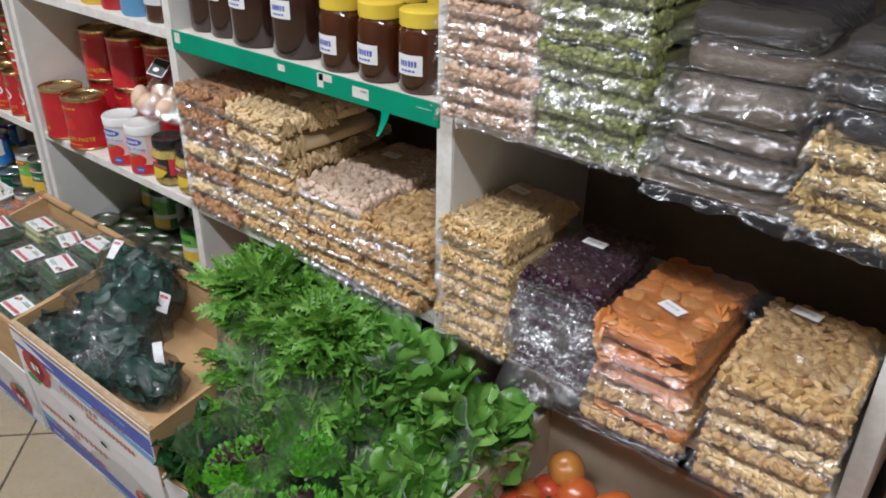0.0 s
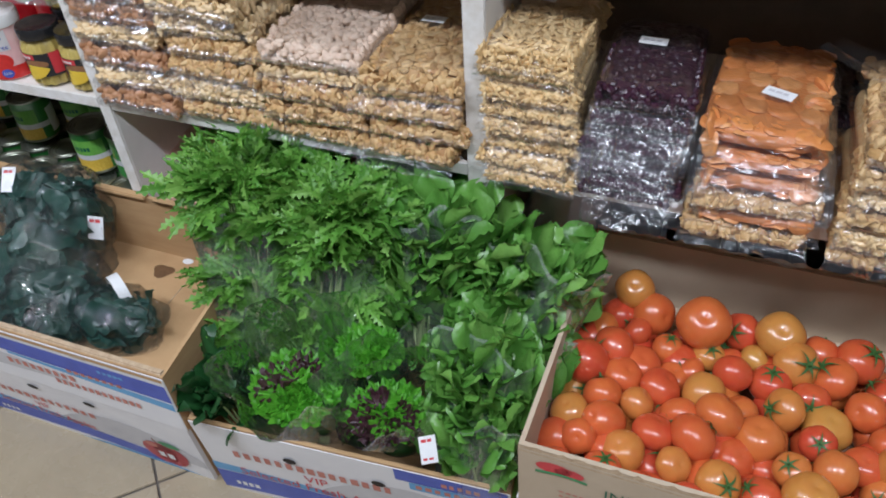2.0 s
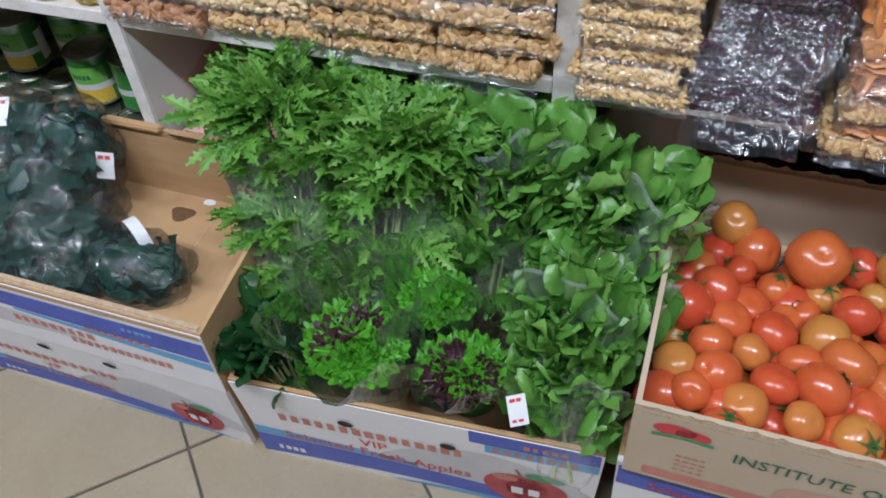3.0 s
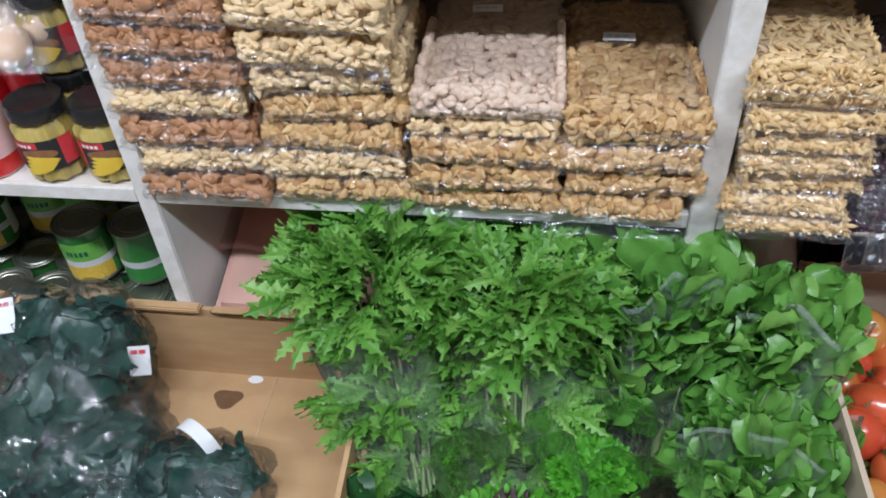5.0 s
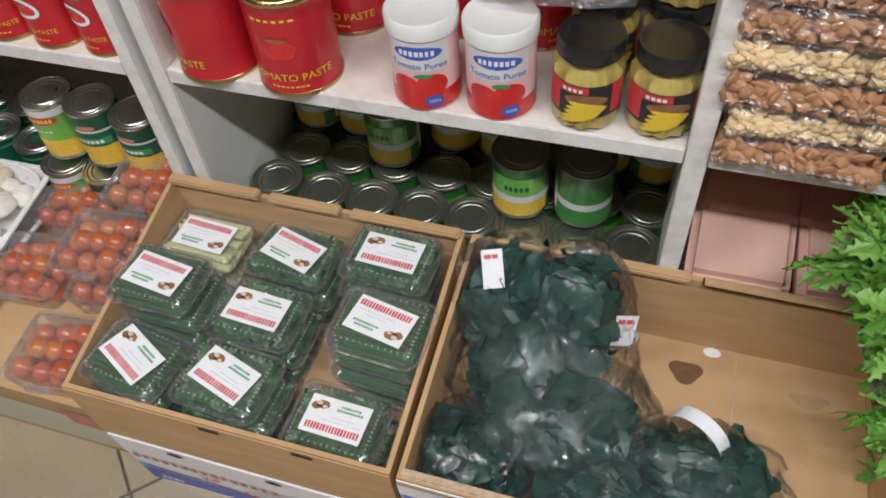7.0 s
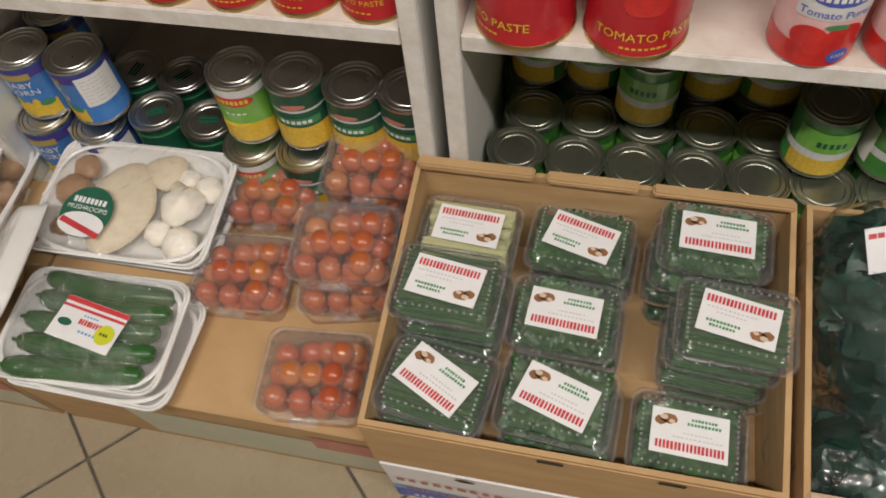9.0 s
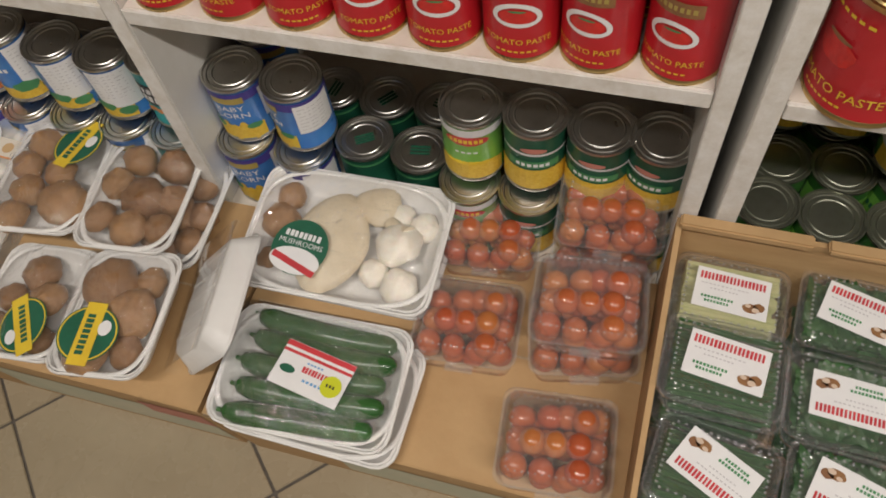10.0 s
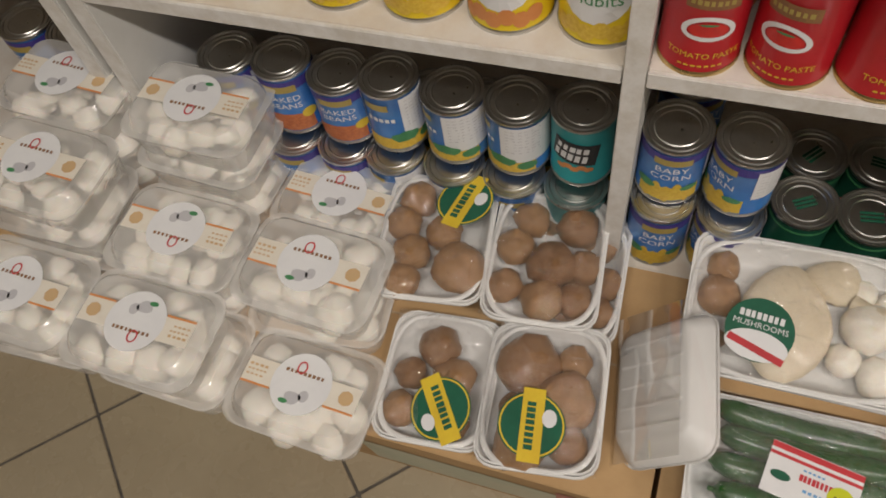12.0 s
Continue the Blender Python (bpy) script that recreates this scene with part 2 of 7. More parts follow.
WHITEHEM = surface("white cloth hem", (0.72, 0.74, 0.72), (0.62, 0.64, 0.62), 0.8, scale=60, bump=0.3, bscale=200)
GREENCLOTH = surface("green woven cloth", (0.0, 0.34, 0.14), (0.0, 0.27, 0.11), 0.7, scale=40, bump=0.3, bscale=400)
ALMOND = surface("almond", (0.34, 0.165, 0.075), (0.44, 0.235, 0.115), 0.55, scale=90, island=0.6, c3=(0.27, 0.12, 0.05))
CASHEW = surface("cashew", (0.66, 0.47, 0.24), (0.72, 0.56, 0.33), 0.5, scale=60, island=0.6, c3=(0.56, 0.37, 0.16))
PISTA = surface("pistachio shell", (0.60, 0.44, 0.33), (0.68, 0.54, 0.42), 0.5, scale=90, island=0.6, c3=(0.57, 0.40, 0.29))
WALNUT = surface("walnut piece", (0.48, 0.28, 0.10), (0.64, 0.45, 0.22), 0.55, scale=140, island=0.8, c3=(0.30, 0.14, 0.045), bump=0.6, bscale=300)
FLAKE = surface("pale nut flake", (0.66, 0.45, 0.20), (0.72, 0.54, 0.28), 0.5, scale=90, island=0.6, c3=(0.54, 0.33, 0.12))
BERRY = surface("dark dried berry", (0.022, 0.006, 0.014), (0.045, 0.012, 0.024), 0.35, scale=90, island=0.6, c3=(0.03, 0.008, 0.03))
APRICOT = surface("dried apricot", (0.58, 0.23, 0.06), (0.54, 0.18, 0.045), 0.42, scale=50, island=0.75, c3=(0.66, 0.33, 0.12), bump=0.4, bscale=150)
PINKNUT = surface("pinkish peanut", (0.52, 0.34, 0.22), (0.62, 0.45, 0.33), 0.5, scale=90, island=0.6, c3=(0.44, 0.24, 0.15))
GREENNUT = surface("green seed", (0.18, 0.21, 0.06), (0.27, 0.28, 0.10), 0.5, scale=90, island=0.7, c3=(0.10, 0.13, 0.04))
GREYSEED = surface("grey brown seed", (0.17, 0.13, 0.10), (0.12, 0.09, 0.07), 0.5, scale=300, bump=0.5, bscale=500)
BLACKSEED = surface("black seed", (0.018, 0.017, 0.02), (0.03, 0.028, 0.032), 0.4, scale=300, bump=0.5, bscale=500)
YELLOWNUT = surface("pale yellow almond slice", (0.62, 0.46, 0.20), (0.54, 0.36, 0.13), 0.5, scale=90, island=0.6, c3=(0.68, 0.54, 0.28))
PINKBAG = surface("pink salt packet", (0.78, 0.50, 0.40), (0.72, 0.43, 0.34), 0.4, scale=12, bump=0.15, bscale=200)
EGG = surface("egg shell", (0.70, 0.52, 0.37), (0.62, 0.42, 0.28), 0.5, scale=12, obrand=0.7, c3=(0.76, 0.66, 0.54))
GREENCRATE = surface("green plastic crate", (0.0, 0.22, 0.06), (0.0, 0.18, 0.05), 0.4, scale=10)
BAGFILM = film("clear bag film", 0.016, 0.36, 0.009, 0.16, 0.8, 26, stretch=(1, 1.4, 1.6))
FLAP = film("creased bag end", 0.035, 0.46, 0.016, 0.16, 1.3, 24, hazecol=(0.70, 0.74, 0.88), stretch=(1.6, 1, 1))
THINFILM = film("thin produce bag", 0.085, 0.85, 0.045, 0.08, 2.2, 30, hazecol=(0.85, 0.93, 0.92), stretch=(1, 1, 0.5))
# sleeve rims: extra white haze paints the highlight along the rolled edge
BAGRIM = film("rolled bag rim with highlight haze", 0.20, 0.85, 0.16, 0.08, 0.9, 20, hazecol=(0.85, 0.92, 0.90))
KALEBAG = film("shiny kale bag", 0.028, 0.62, 0.010, 0.07, 2.0, 32, hazecol=(0.7, 0.8, 0.85), stretch=(1, 1, 0.5))
WRAP = film("tight tray wrap", 0.10, 0.62, 0.014, 0.06, 2.2, 38)
PUNNET = film("punnet plastic", 0.08, 0.58, 0.07, 0.07, 0.45, 26)
STUD = film("moulded plastic stud", 0.16, 0.65, 0.14, 0.10, 0.1, 20)
CLAM = film("clear plastic box", 0.085, 0.60, 0.045, 0.09, 1.1, 26)
CLAMW = film("frosted plastic box", 0.09, 0.50, 0.30, 0.12, 0.30, 22, hazecol=(0.95, 0.93, 0.89))
GLASS = film("jar glass", 0.03, 0.4, 0.0, 0.05, 0.05, 12)
TUBEGLOW = bpy.data.materials.new("lit tube")
TUBEGLOW.use_nodes = True
TUBEGLOW.node_tree.nodes["Principled BSDF"].inputs["Emission Color"].default_value = (1.0, 0.95, 0.86, 1)
TUBEGLOW.node_tree.nodes["Principled BSDF"].inputs["Emission Strength"].default_value = 6.0

# ---- mesh helpers: a shape is (points, faces) ----


def join(*shapes):
    V, F = [], []
    for v, f in shapes:
        n = len(V)
        V += [tuple(p) for p in v]
        F += [tuple(i + n for i in q) for q in f]
    return V, F


def moved(shape, m):
    return [tuple(m @ Vector(p)) for p in shape[0]], shape[1]


def bent(shape, fn):
    return [tuple(fn(*p)) for p in shape[0]], shape[1]


def slab(x0, x1, y0, y1, z0, z1, b=0.0):
    bm = bmesh.new()
    bmesh.ops.create_cube(bm, size=1)
    for v in bm.verts:
        v.co = ((x0, x1)[v.co.x > 0], (y0, y1)[v.co.y > 0], (z0, z1)[v.co.z > 0])
    if b:
        bmesh.ops.bevel(bm, geom=bm.edges[:], offset=b, segments=2, affect="EDGES", clamp_overlap=True)
    bm.verts.index_update()
    r = [tuple(v.co) for v in bm.verts], [tuple(v.index for v in f.verts) for f in bm.faces]
    bm.free()
    return r


def sheet(fn, nu, nv, wrap_u=False):
    V = [tuple(fn(i / nu, j / nv)) for j in range(nv + 1) for i in range(nu + (0 if wrap_u else 1))]
    w = nu if wrap_u else nu + 1
    F = [(j * w + i, j * w + (i + 1) % w, (j + 1) * w + (i + 1) % w, (j + 1) * w + i) for j in range(nv) for i in range(nu)]
    return V, F


def lathe(profile, seg=28, lobes=0, depth=0.0):
    V, F = [], []
    for r, z in profile:
        for i in range(seg):
            a = 2 * math.pi * i / seg
            k = r * (1 + depth * math.cos(lobes * a)) if lobes else r
            V.append((k * math.sin(a), -k * math.cos(a), z))
    for j in range(len(profile) - 1):
        for i in range(seg):
            k = (i + 1) % seg
            F.append((j * seg + i, j * seg + k, (j + 1) * seg + k, (j + 1) * seg + i))
    return V, F


def disc(r, z, seg=24):
    return [(r * math.sin(2 * math.pi * i / seg), -r * math.cos(2 * math.pi * i / seg), z) for i in range(seg)], [tuple(range(seg))]


def blob(sx, sy, sz, seg=8, rings=6):
    V, F = [(0, 0, -sz)], []
    for j in range(1, rings):
        t = math.pi * j / rings
        for i in range(seg):
            a = 2 * math.pi * i / seg
            V.append((sx * math.sin(t) * math.cos(a), sy * math.sin(t) * math.sin(a), -sz * math.cos(t)))
    V.append((0, 0, sz))
    top = len(V) - 1
    for i in range(seg):
        k = (i + 1) % seg
        F.append((0, 1 + k, 1 + i))
        for j in range(rings - 2):
            a, b = 1 + j * seg, 1 + (j + 1) * seg
            F.append((a + i, a + k, b + k, b + i))
        F.append((top, 1 + (rings - 2) * seg + i, 1 + (rings - 2) * seg + k))
    return V, F


def mesh(name, shape, mat, smooth=True):
    me = bpy.data.meshes.new(name)
    me.from_pydata([tuple(p) for p in shape[0]], [], [tuple(f) for f in shape[1]])
    me.materials.append(mat)
    me.validate()
    if smooth:
        me.polygons.foreach_set("use_smooth", [True] * len(me.polygons))
        me.set_sharp_from_angle(angle=radians(42))
    return me


WRITING = {"label_title", "label_lines", "label_green", "label_line", "name_mark", "banner_mark", "script", "top_script", "writing", "band_print", "small_print", "print_writing", "label_print", "label_mark", "corner_writing", "weight_mark", "picture", "lid_mark", "picture_leaf", "band_line", "label_stripe", "drawing", "emblem_pair"}


def part(name, shape, mat, parent, label="", smooth=True, m=None, kind=""):
    ob = new(name, shape if isinstance(shape, bpy.types.Mesh) else mesh(name, shape, mat, smooth))
    ob.parent = parent
    if ob.data.materials and ob.data.materials[0].name in FILMS:
        ob.visible_shadow = False
    if m is not None:
        ob.matrix_basis = m
    if name in WRITING:
        kind = "stuff"
    if label or kind:
        tagged(ob, label, "", "", kind)
    return ob


def thing(name, label, category, group="", m=None, kind=""):
    ob = new(name)
    ob.empty_display_size = 0.02
    if m is not None:
        ob.matrix_basis = m
    return tagged(ob, label, category, group, kind)


def words(text, size, align="CENTER"):
    """Flat lettering in the x-y plane."""
    cu = bpy.data.curves.new("lettering", "FONT")
    cu.body, cu.size, cu.align_x, cu.align_y = text, size, align, "CENTER"
    cu.resolution_u = 2
    ob = bpy.data.objects.new("lettering", cu)
    me = ob.to_mesh()
    r = [tuple(v.co) for v in me.vertices], [tuple(p.vertices) for p in me.polygons]
    ob.to_mesh_clear()
    bpy.data.objects.remove(ob)
    bpy.data.curves.remove(cu)
    return r


def rect(x0, x1, y0, y1, nx=1, ny=1):
    return sheet(lambda u, v: (x0 + (x1 - x0) * u, y0 + (y1 - y0) * v, 0), nx, ny)


def oval(cx, cy, rx, ry, seg=20, wob=0.0, lob=5):
    V, F = [(cx, cy, 0)], []
    for j in (1, 2, 3):
        for i in range(seg):
            a = 2 * math.pi * i / seg
            k = (1 + wob * math.sin(lob * a)) * j / 3
            V.append((cx + rx * k * math.cos(a), cy + ry * k * math.sin(a), 0))
    for i in range(seg):
        k = (i + 1) % seg
        F.append((0, 1 + i, 1 + k))
        for j in (0, 1):
            F.append((1 + j * seg + i, 1 + (j + 1) * seg + i, 1 + (j + 1) * seg + k, 1 + j * seg + k))
    return V, F


def bars(x0, x1, y, h, n, rnd, gap=0.25):
    """Writing too small to read: a row of plain bars."""
    out, x = [], x0
    step = (x1 - x0) / n
    for i in range(n):
        w = step * (1 - gap) * rnd.uniform(0.75, 1.0)
        out.append(rect(x, x + w, y - h / 2, y + h / 2))
        x += step
    return join(*out)


def onto_round(r, lift=0.0004):
    """Lays a flat drawing (x along the girth, y up) on a cylinder that faces -y."""
    return lambda x, y, z: ((r + lift) * math.sin(x / r), -(r + lift) * math.cos(x / r), y)


def rnd_noise(p, s):
    return noise.noise(Vector(p) * s)

# ---- the room ----
Y = 0.66          # front plane of the shelving
BACK = 1.06       # its back
S0, S1, S2 = 0.178, 0.532, 0.872   # tops of the shelves
RX0, RX1, RY0, RY1 = -4.3, 2.2, -2.3, 1.16

floor = tagged(part("floor", slab(RX0, RX1, RY0, RY1, -0.06, -0.004), GROUT, None), "beige ceramic tile floor laid on the diagonal with dark joints", "floor", "", "structure")
for nm, a in (("wall_north", (RX0, RX1, BACK + 0.1, BACK + 0.2, 0, CEILING)), ("wall_south", (RX0, RX1, RY0 - 0.1, RY0, 0, CEILING)),
              ("wall_west", (RX0 - 0.1, RX0, RY0, RY1, 0, CEILING)), ("wall_east", (RX1, RX1 + 0.1, RY0, RY1, 0, CEILING))):
    tagged(part(nm, slab(*a), WALL, None), "plain painted shop wall", "wall", "", "structure")
tagged(part("ceiling", slab(RX0, RX1, RY0, RY1, CEILING, CEILING + 0.08), CEIL, None), "plain white shop ceiling", "ceiling", "", "structure")
for tx, ty in TUBES:
    t = thing("ceiling_light", "white batten light with a lit tube on the ceiling", "lamp", "ceiling lights", pose(tx, ty, CEILING))
    part("housing", slab(-0.6, 0.6, -0.04, 0.04, -0.04, 0, 0.004), PAINT, t)
    part("tube", moved(lathe([(0.001, -0.57), (0.013, -0.57), (0.013, 0.57), (0.001, 0.57)], 12), pose(0, 0, -0.06, 0, 90, 0)), TUBEGLOW, t, "lit white tube")

# ---- shelving ----
FR = random.Random(5)


def shelf_unit(label, posts, bays, taped=()):
    u = thing("shelving_unit", label, "shelf", "shelving units")
    for x0, x1 in posts:
        foot = 0.44 if x0 > 0 else 0
        part("upright", slab(x0, x1, Y, BACK, foot, 1.34, 0.0015), PAINT, u)
        part("edge_strip", slab(x0 + 0.0005, x1 - 0.0005, Y - 0.0025, Y - 0.0002, foot, 1.34, 0.0008), PAINT_WORN, u)
    for x0, x1 in bays:
        for z in (S0, S1, S2, 1.32):
            tape = (x0, z) in taped
            s = part("shelf_board", slab(x0 + 0.0005, x1 - 0.0005, Y + 0.004, BACK, z - 0.018, z, 0.001), SHELFTOP, u)
            part("shelf_edge", slab(x0 + 0.0008, x1 - 0.0008, Y - 0.001, Y + 0.0037, z - 0.019, z + 0.0005, 0.001), PAINT_WORN, s)
            if tape:
                part("tape", slab(x0 - 0.002, x1 + 0.006, Y - 0.0045, Y - 0.0015, z - 0.032, z + 0.003, 0.001), GREENTAPE, s, "bright green adhesive tape")
                for k in range(7):
                    cx = x0 + (x1 - x0) * FR.random()
                    w = FR.uniform(0.01, 0.035)
                    part("tape_wear", slab(cx, cx + w, Y - 0.0053, Y - 0.0046, z - 0.012 + FR.uniform(-0.01, 0.004), z - 0.007 + FR.uniform(-0.004, 0.008)), PAINT_WORN, s, "worn pale patch of tape")
                part("loose_tape", sheet(lambda a, b: (x1 - 0.10 + 0.016 * a * (1 - b * 0.7), Y - 0.006 - 0.012 * b * b, z - 0.03 - 0.035 * b), 3, 4), GREENTAPE, s, "torn hanging end of green tape")
        part("back_board", slab(x0, x1, BACK, BACK + 0.012, 0, 1.34), DARKBACK, u)
        part("plinth", slab(x0 + 0.001, x1 - 0.001, Y + 0.012, Y + 0.03, 0, S0 - 0.024), PAINT, u)
    return u


shelf_unit("white painted wooden shelving unit with worn edges", [(0.126, 0.150), (-0.470, -0.441), (-1.104, -1.081), (-1.720, -1.698)],
           [(-0.441, 0.126), (-1.081, -0.470), (-1.698, -1.104)], {(-1.081, S2)})
shelf_unit("white painted wooden shelving unit beside another one", [(-1.757, -1.737), (-2.367, -2.346), (-2.980, -2.957)],
           [(-2.346, -1.757), (-2.957, -2.367)])
shelf_unit("white painted wooden shelving unit at the aisle's end", [(-3.02, -2.997), (-3.64, -3.617)], [(-3.617, -3.02)])

# ---- tins ----
CR = random.Random(11)


def can(name, label, r, h, base, lid, art, group, ribs=0, metal=TIN):
    """A tin with seamed rims and a stamped lid. art: rows of (part name, drawing, material, lift)."""
    t = thing(name, label, "tin can", group)
    prof = [(0.001, 0.0015), (r * 0.9, 0.0015), (r * 0.94, 0), (r, 0.0005), (r, 0.003), (r * 0.975, 0.005)]
    if ribs:
        for k in range(ribs):
            z = 0.02 + (h - 0.04) * k / ribs
            prof += [(r * 0.975, z), (r * 0.958, z + 0.5 * (h - 0.04) / ribs)]
    prof += [(r * 0.975, h - 0.005), (r, h - 0.003), (r, h)]
    part("body", lathe(prof, 32), base, t)
    part("rim", lathe([(r * 0.985, h - 0.0052), (r * 1.006, h - 0.004), (r * 1.006, h + 0.0002), (r * 0.955, h + 0.0002), (r * 0.93, h - 0.0035)], 32), metal, t)
    part("lid", lathe([(r * 0.935, h - 0.0032), (r * 0.86, h - 0.0036), (r * 0.83, h - 0.0020), (r * 0.80, h - 0.0036), (r * 0.68, h - 0.0036),
                       (r * 0.65, h - 0.0024), (r * 0.62, h - 0.0036), (r * 0.02, h - 0.0034), (0.0002, h - 0.0034)], 32), lid, t)
    part("base_rim", lathe([(r * 0.985, 0.0052), (r * 1.006, 0.004), (r * 1.006, 0.0001), (r * 0.95, 0.0001)], 32), metal, t)
    R = r * 0.975
    for nm, shape, mat, lift in art:
        part(nm, bent(shape, onto_round(R, lift + 0.0003)), mat, t, smooth=False)
    return t


def put(proto, spots, squat=1.0):
    """Sets the built thing on the first spot and copies of it on the others; squat lowers tins that stand on the lowest shelf."""
    spots = [Matrix.Translation((0, 0, (S0 - m.translation.z) * (1 - squat))) @ m @ Matrix.Diagonal((1 + 0.4 * (1 - squat), 1 + 0.4 * (1 - squat), squat, 1)) for m in spots]
    proto.matrix_basis = spots[0]
    for m in spots[1:]:
        copy_thing(proto, m)


def turned(x, y, z, a=10):
    return pose(x, y, z, 0, 0, CR.uniform(-a, a))


h, r = 0.110, 0.0365
g = math.pi * r
paste = can("tomato_paste_can", "red tin of tomato paste with yellow lettering", r, h, REDCAN, GOLDTIN, [
    ("lettering", moved(words("TOMATO PASTE", 0.0088), pose(0, 0.0245, 0)), YELLOWINK, 0.0006),
    ("script", bars(-0.020, 0.020, 0.013, 0.002, 7, CR), YELLOWINK, 0.0006),
    ("emblem", sheet(lambda u, v: ((0.0225 - 0.0048 * v) * math.cos(6.2832 * u), 0.0535 + (0.0135 - 0.0046 * v) * math.sin(6.2832 * u) - 0.003 * math.cos(6.2832 * u) ** 2 + 0.002, 0), 28, 1, True), WHITEINK, 0.0005),
    ("emblem_bowl", oval(0, 0.0535, 0.0165, 0.0080, 18), PURE_RED, 0.0003),
    ("emblem_leaf", oval(0, 0.0600, 0.008, 0.0012, 10), LEAFINK, 0.0008),
    ("banner", rect(-0.022, 0.022, 0.076, 0.090, 8, 1), BROWNINK, 0.0004),
    ("banner_mark", bars(-0.018, 0.018, 0.083, 0.005, 7, CR), GOLDINK, 0.0008)], "tomato paste tins", metal=GOLDTIN)
spots = [turned(x, 0.700, S1, 22) for x in (-2.308, -2.232, -2.158, -2.084, -2.010, -1.936, -1.864, -1.790)]
spots += [turned(-2.30 + 0.0765 * i, 0.777, S1) for i in range(6)]
spots += [turned(-1.838, 0.776, S1), turned(-1.792, 0.702, S1 + h + 0.0003), turned(-2.0, 0.78, S1 + h + 0.0003)]
put(paste, spots)

H2, R2 = 0.118, 0.0485
bigpaste = can("large_tomato_paste_can", "large ribbed red tin of tomato paste with gold lid", R2, H2, REDCAN, GOLDTIN, [
    ("lettering", moved(words("TOMATO PASTE", 0.0135), pose(0.010, 0.026, 0)), YELLOWINK, 0.0006),
    ("script", bars(-0.014, 0.030, 0.014, 0.0024, 8, CR), YELLOWINK, 0.0006),
    ("top_script", bars(-0.020, 0.030, 0.098, 0.0030, 6, CR), YELLOWINK, 0.0006),
    ("emblem", oval(0.004, 0.062, 0.020, 0.013, 18, 0.06), PURE_RED, 0.0004),
    ("emblem_shadow", oval(0.004, 0.074, 0.014, 0.0022, 12), BROWNINK, 0.0006)], "large tomato paste tins", ribs=9, metal=GOLDTIN)
put(bigpaste, [pose(-1.640, 0.694, S1, 0, 0, -60), pose(-1.537, 0.694, S1, 0, 0, 2), pose(-1.625, 0.808, S1, 0, 0, 20), pose(-1.515, 0.812, S1, 0, 0, -20),
               pose(-1.625, 0.808, S1 + H2 + 0.0003, 0, 0, -14), pose(-1.395, 0.830, S1, 0, 0, -80), pose(-1.290, 0.83, S1, 0, 0, 40),
               pose(-1.400, 0.832, S1 + H2 + 0.0003, 0, 0, 30), pose(-1.515, 0.812, S1 + H2 + 0.0003, 0, 0, 100), pose(-1.288, 0.834, S1 + H2 + 0.0003, 0, 0, 10)])

HB = 0.112
corn = can("baby_corn_can", "blue tin of baby corn with a yellow corn picture", r, HB, BLUECAN, TIN, [
    ("top_band", rect(-g, g, 0.088, 0.104, 32, 1), PURPLEINK, 0.0003),
    ("banner", rect(-0.020, 0.020, 0.084, 0.096, 8, 1), GOLDINK, 0.0006),
    ("lettering", moved(words("BABY\nCORN", 0.0150), pose(0, 0.066, 0)), WHITEINK, 0.0008),
    ("picture", join(*[oval(-0.024 + 0.011 * i, 0.022 + 0.006 * (i % 2), 0.006, 0.018, 12) for i in range(5)]), KERNEL, 0.0006),
    ("picture_base", rect(-0.034, 0.034, 0.007, 0.036, 10, 1), YELLOWINK, 0.0003),
    ("picture_leaf", join(oval(-0.026, 0.036, 0.012, 0.008, 12), oval(0.022, 0.034, 0.010, 0.006, 12)), LEAFINK, 0.0009),
    ("facts_panel", rect(0.040, 0.090, 0.040, 0.098, 10, 1), WHITEINK, 0.0005), ("small_print", join(*[bars(0.044, 0.080, 0.090 - 0.007 * k, 0.0012, 3, CR, 0.12) for k in range(7)]), GREYINK, 0.0008)], "baby corn tins")
put(corn, [pose(-2.308, 0.708, S0, 0, 0, 6), pose(-2.308, 0.736, S0 + HB + .0003, 0, 0, 4), pose(-2.229, 0.736, S0 + HB + .0003, 0, 0, -46), pose(-2.229, 0.710, S0, 0, 0, -50),
           pose(-2.300, 0.815, S0, 0, 0, 30), pose(-2.300, 0.815, S0 + HB + .0003, 0, 0, 30)], 0.92)
beans = can("baked_beans_can", "blue tin of baked beans with an orange picture", r, HB, BLUECAN, TIN, [
    ("top_band", rect(-g, g, 0.088, 0.104, 32, 1), PURPLEINK, 0.0003),
    ("banner", rect(-0.020, 0.020, 0.084, 0.096, 8, 1), GOLDINK, 0.0006),
    ("lettering", moved(words("BAKED\nBEANS", 0.0140), pose(0, 0.064, 0)), WHITEINK, 0.0008),
    ("picture", rect(-0.036, 0.030, 0.007, 0.034, 10, 1), BEANS, 0.0004),
    ("picture_rim", oval(0.0, 0.034, 0.028, 0.007, 14), BEANS, 0.0006),
    ("picture_side", oval(0.026, 0.038, 0.010, 0.009, 12), YELLOWINK, 0.0007),
    ("facts_panel", rect(0.042, 0.090, 0.030, 0.098, 10, 1), WHITEINK, 0.0005), ("small_print", join(*[bars(0.046, 0.082, 0.090 - 0.007 * k, 0.0012, 3, CR, 0.12) for k in range(8)]), GREYINK, 0.0008)], "baked beans tins")
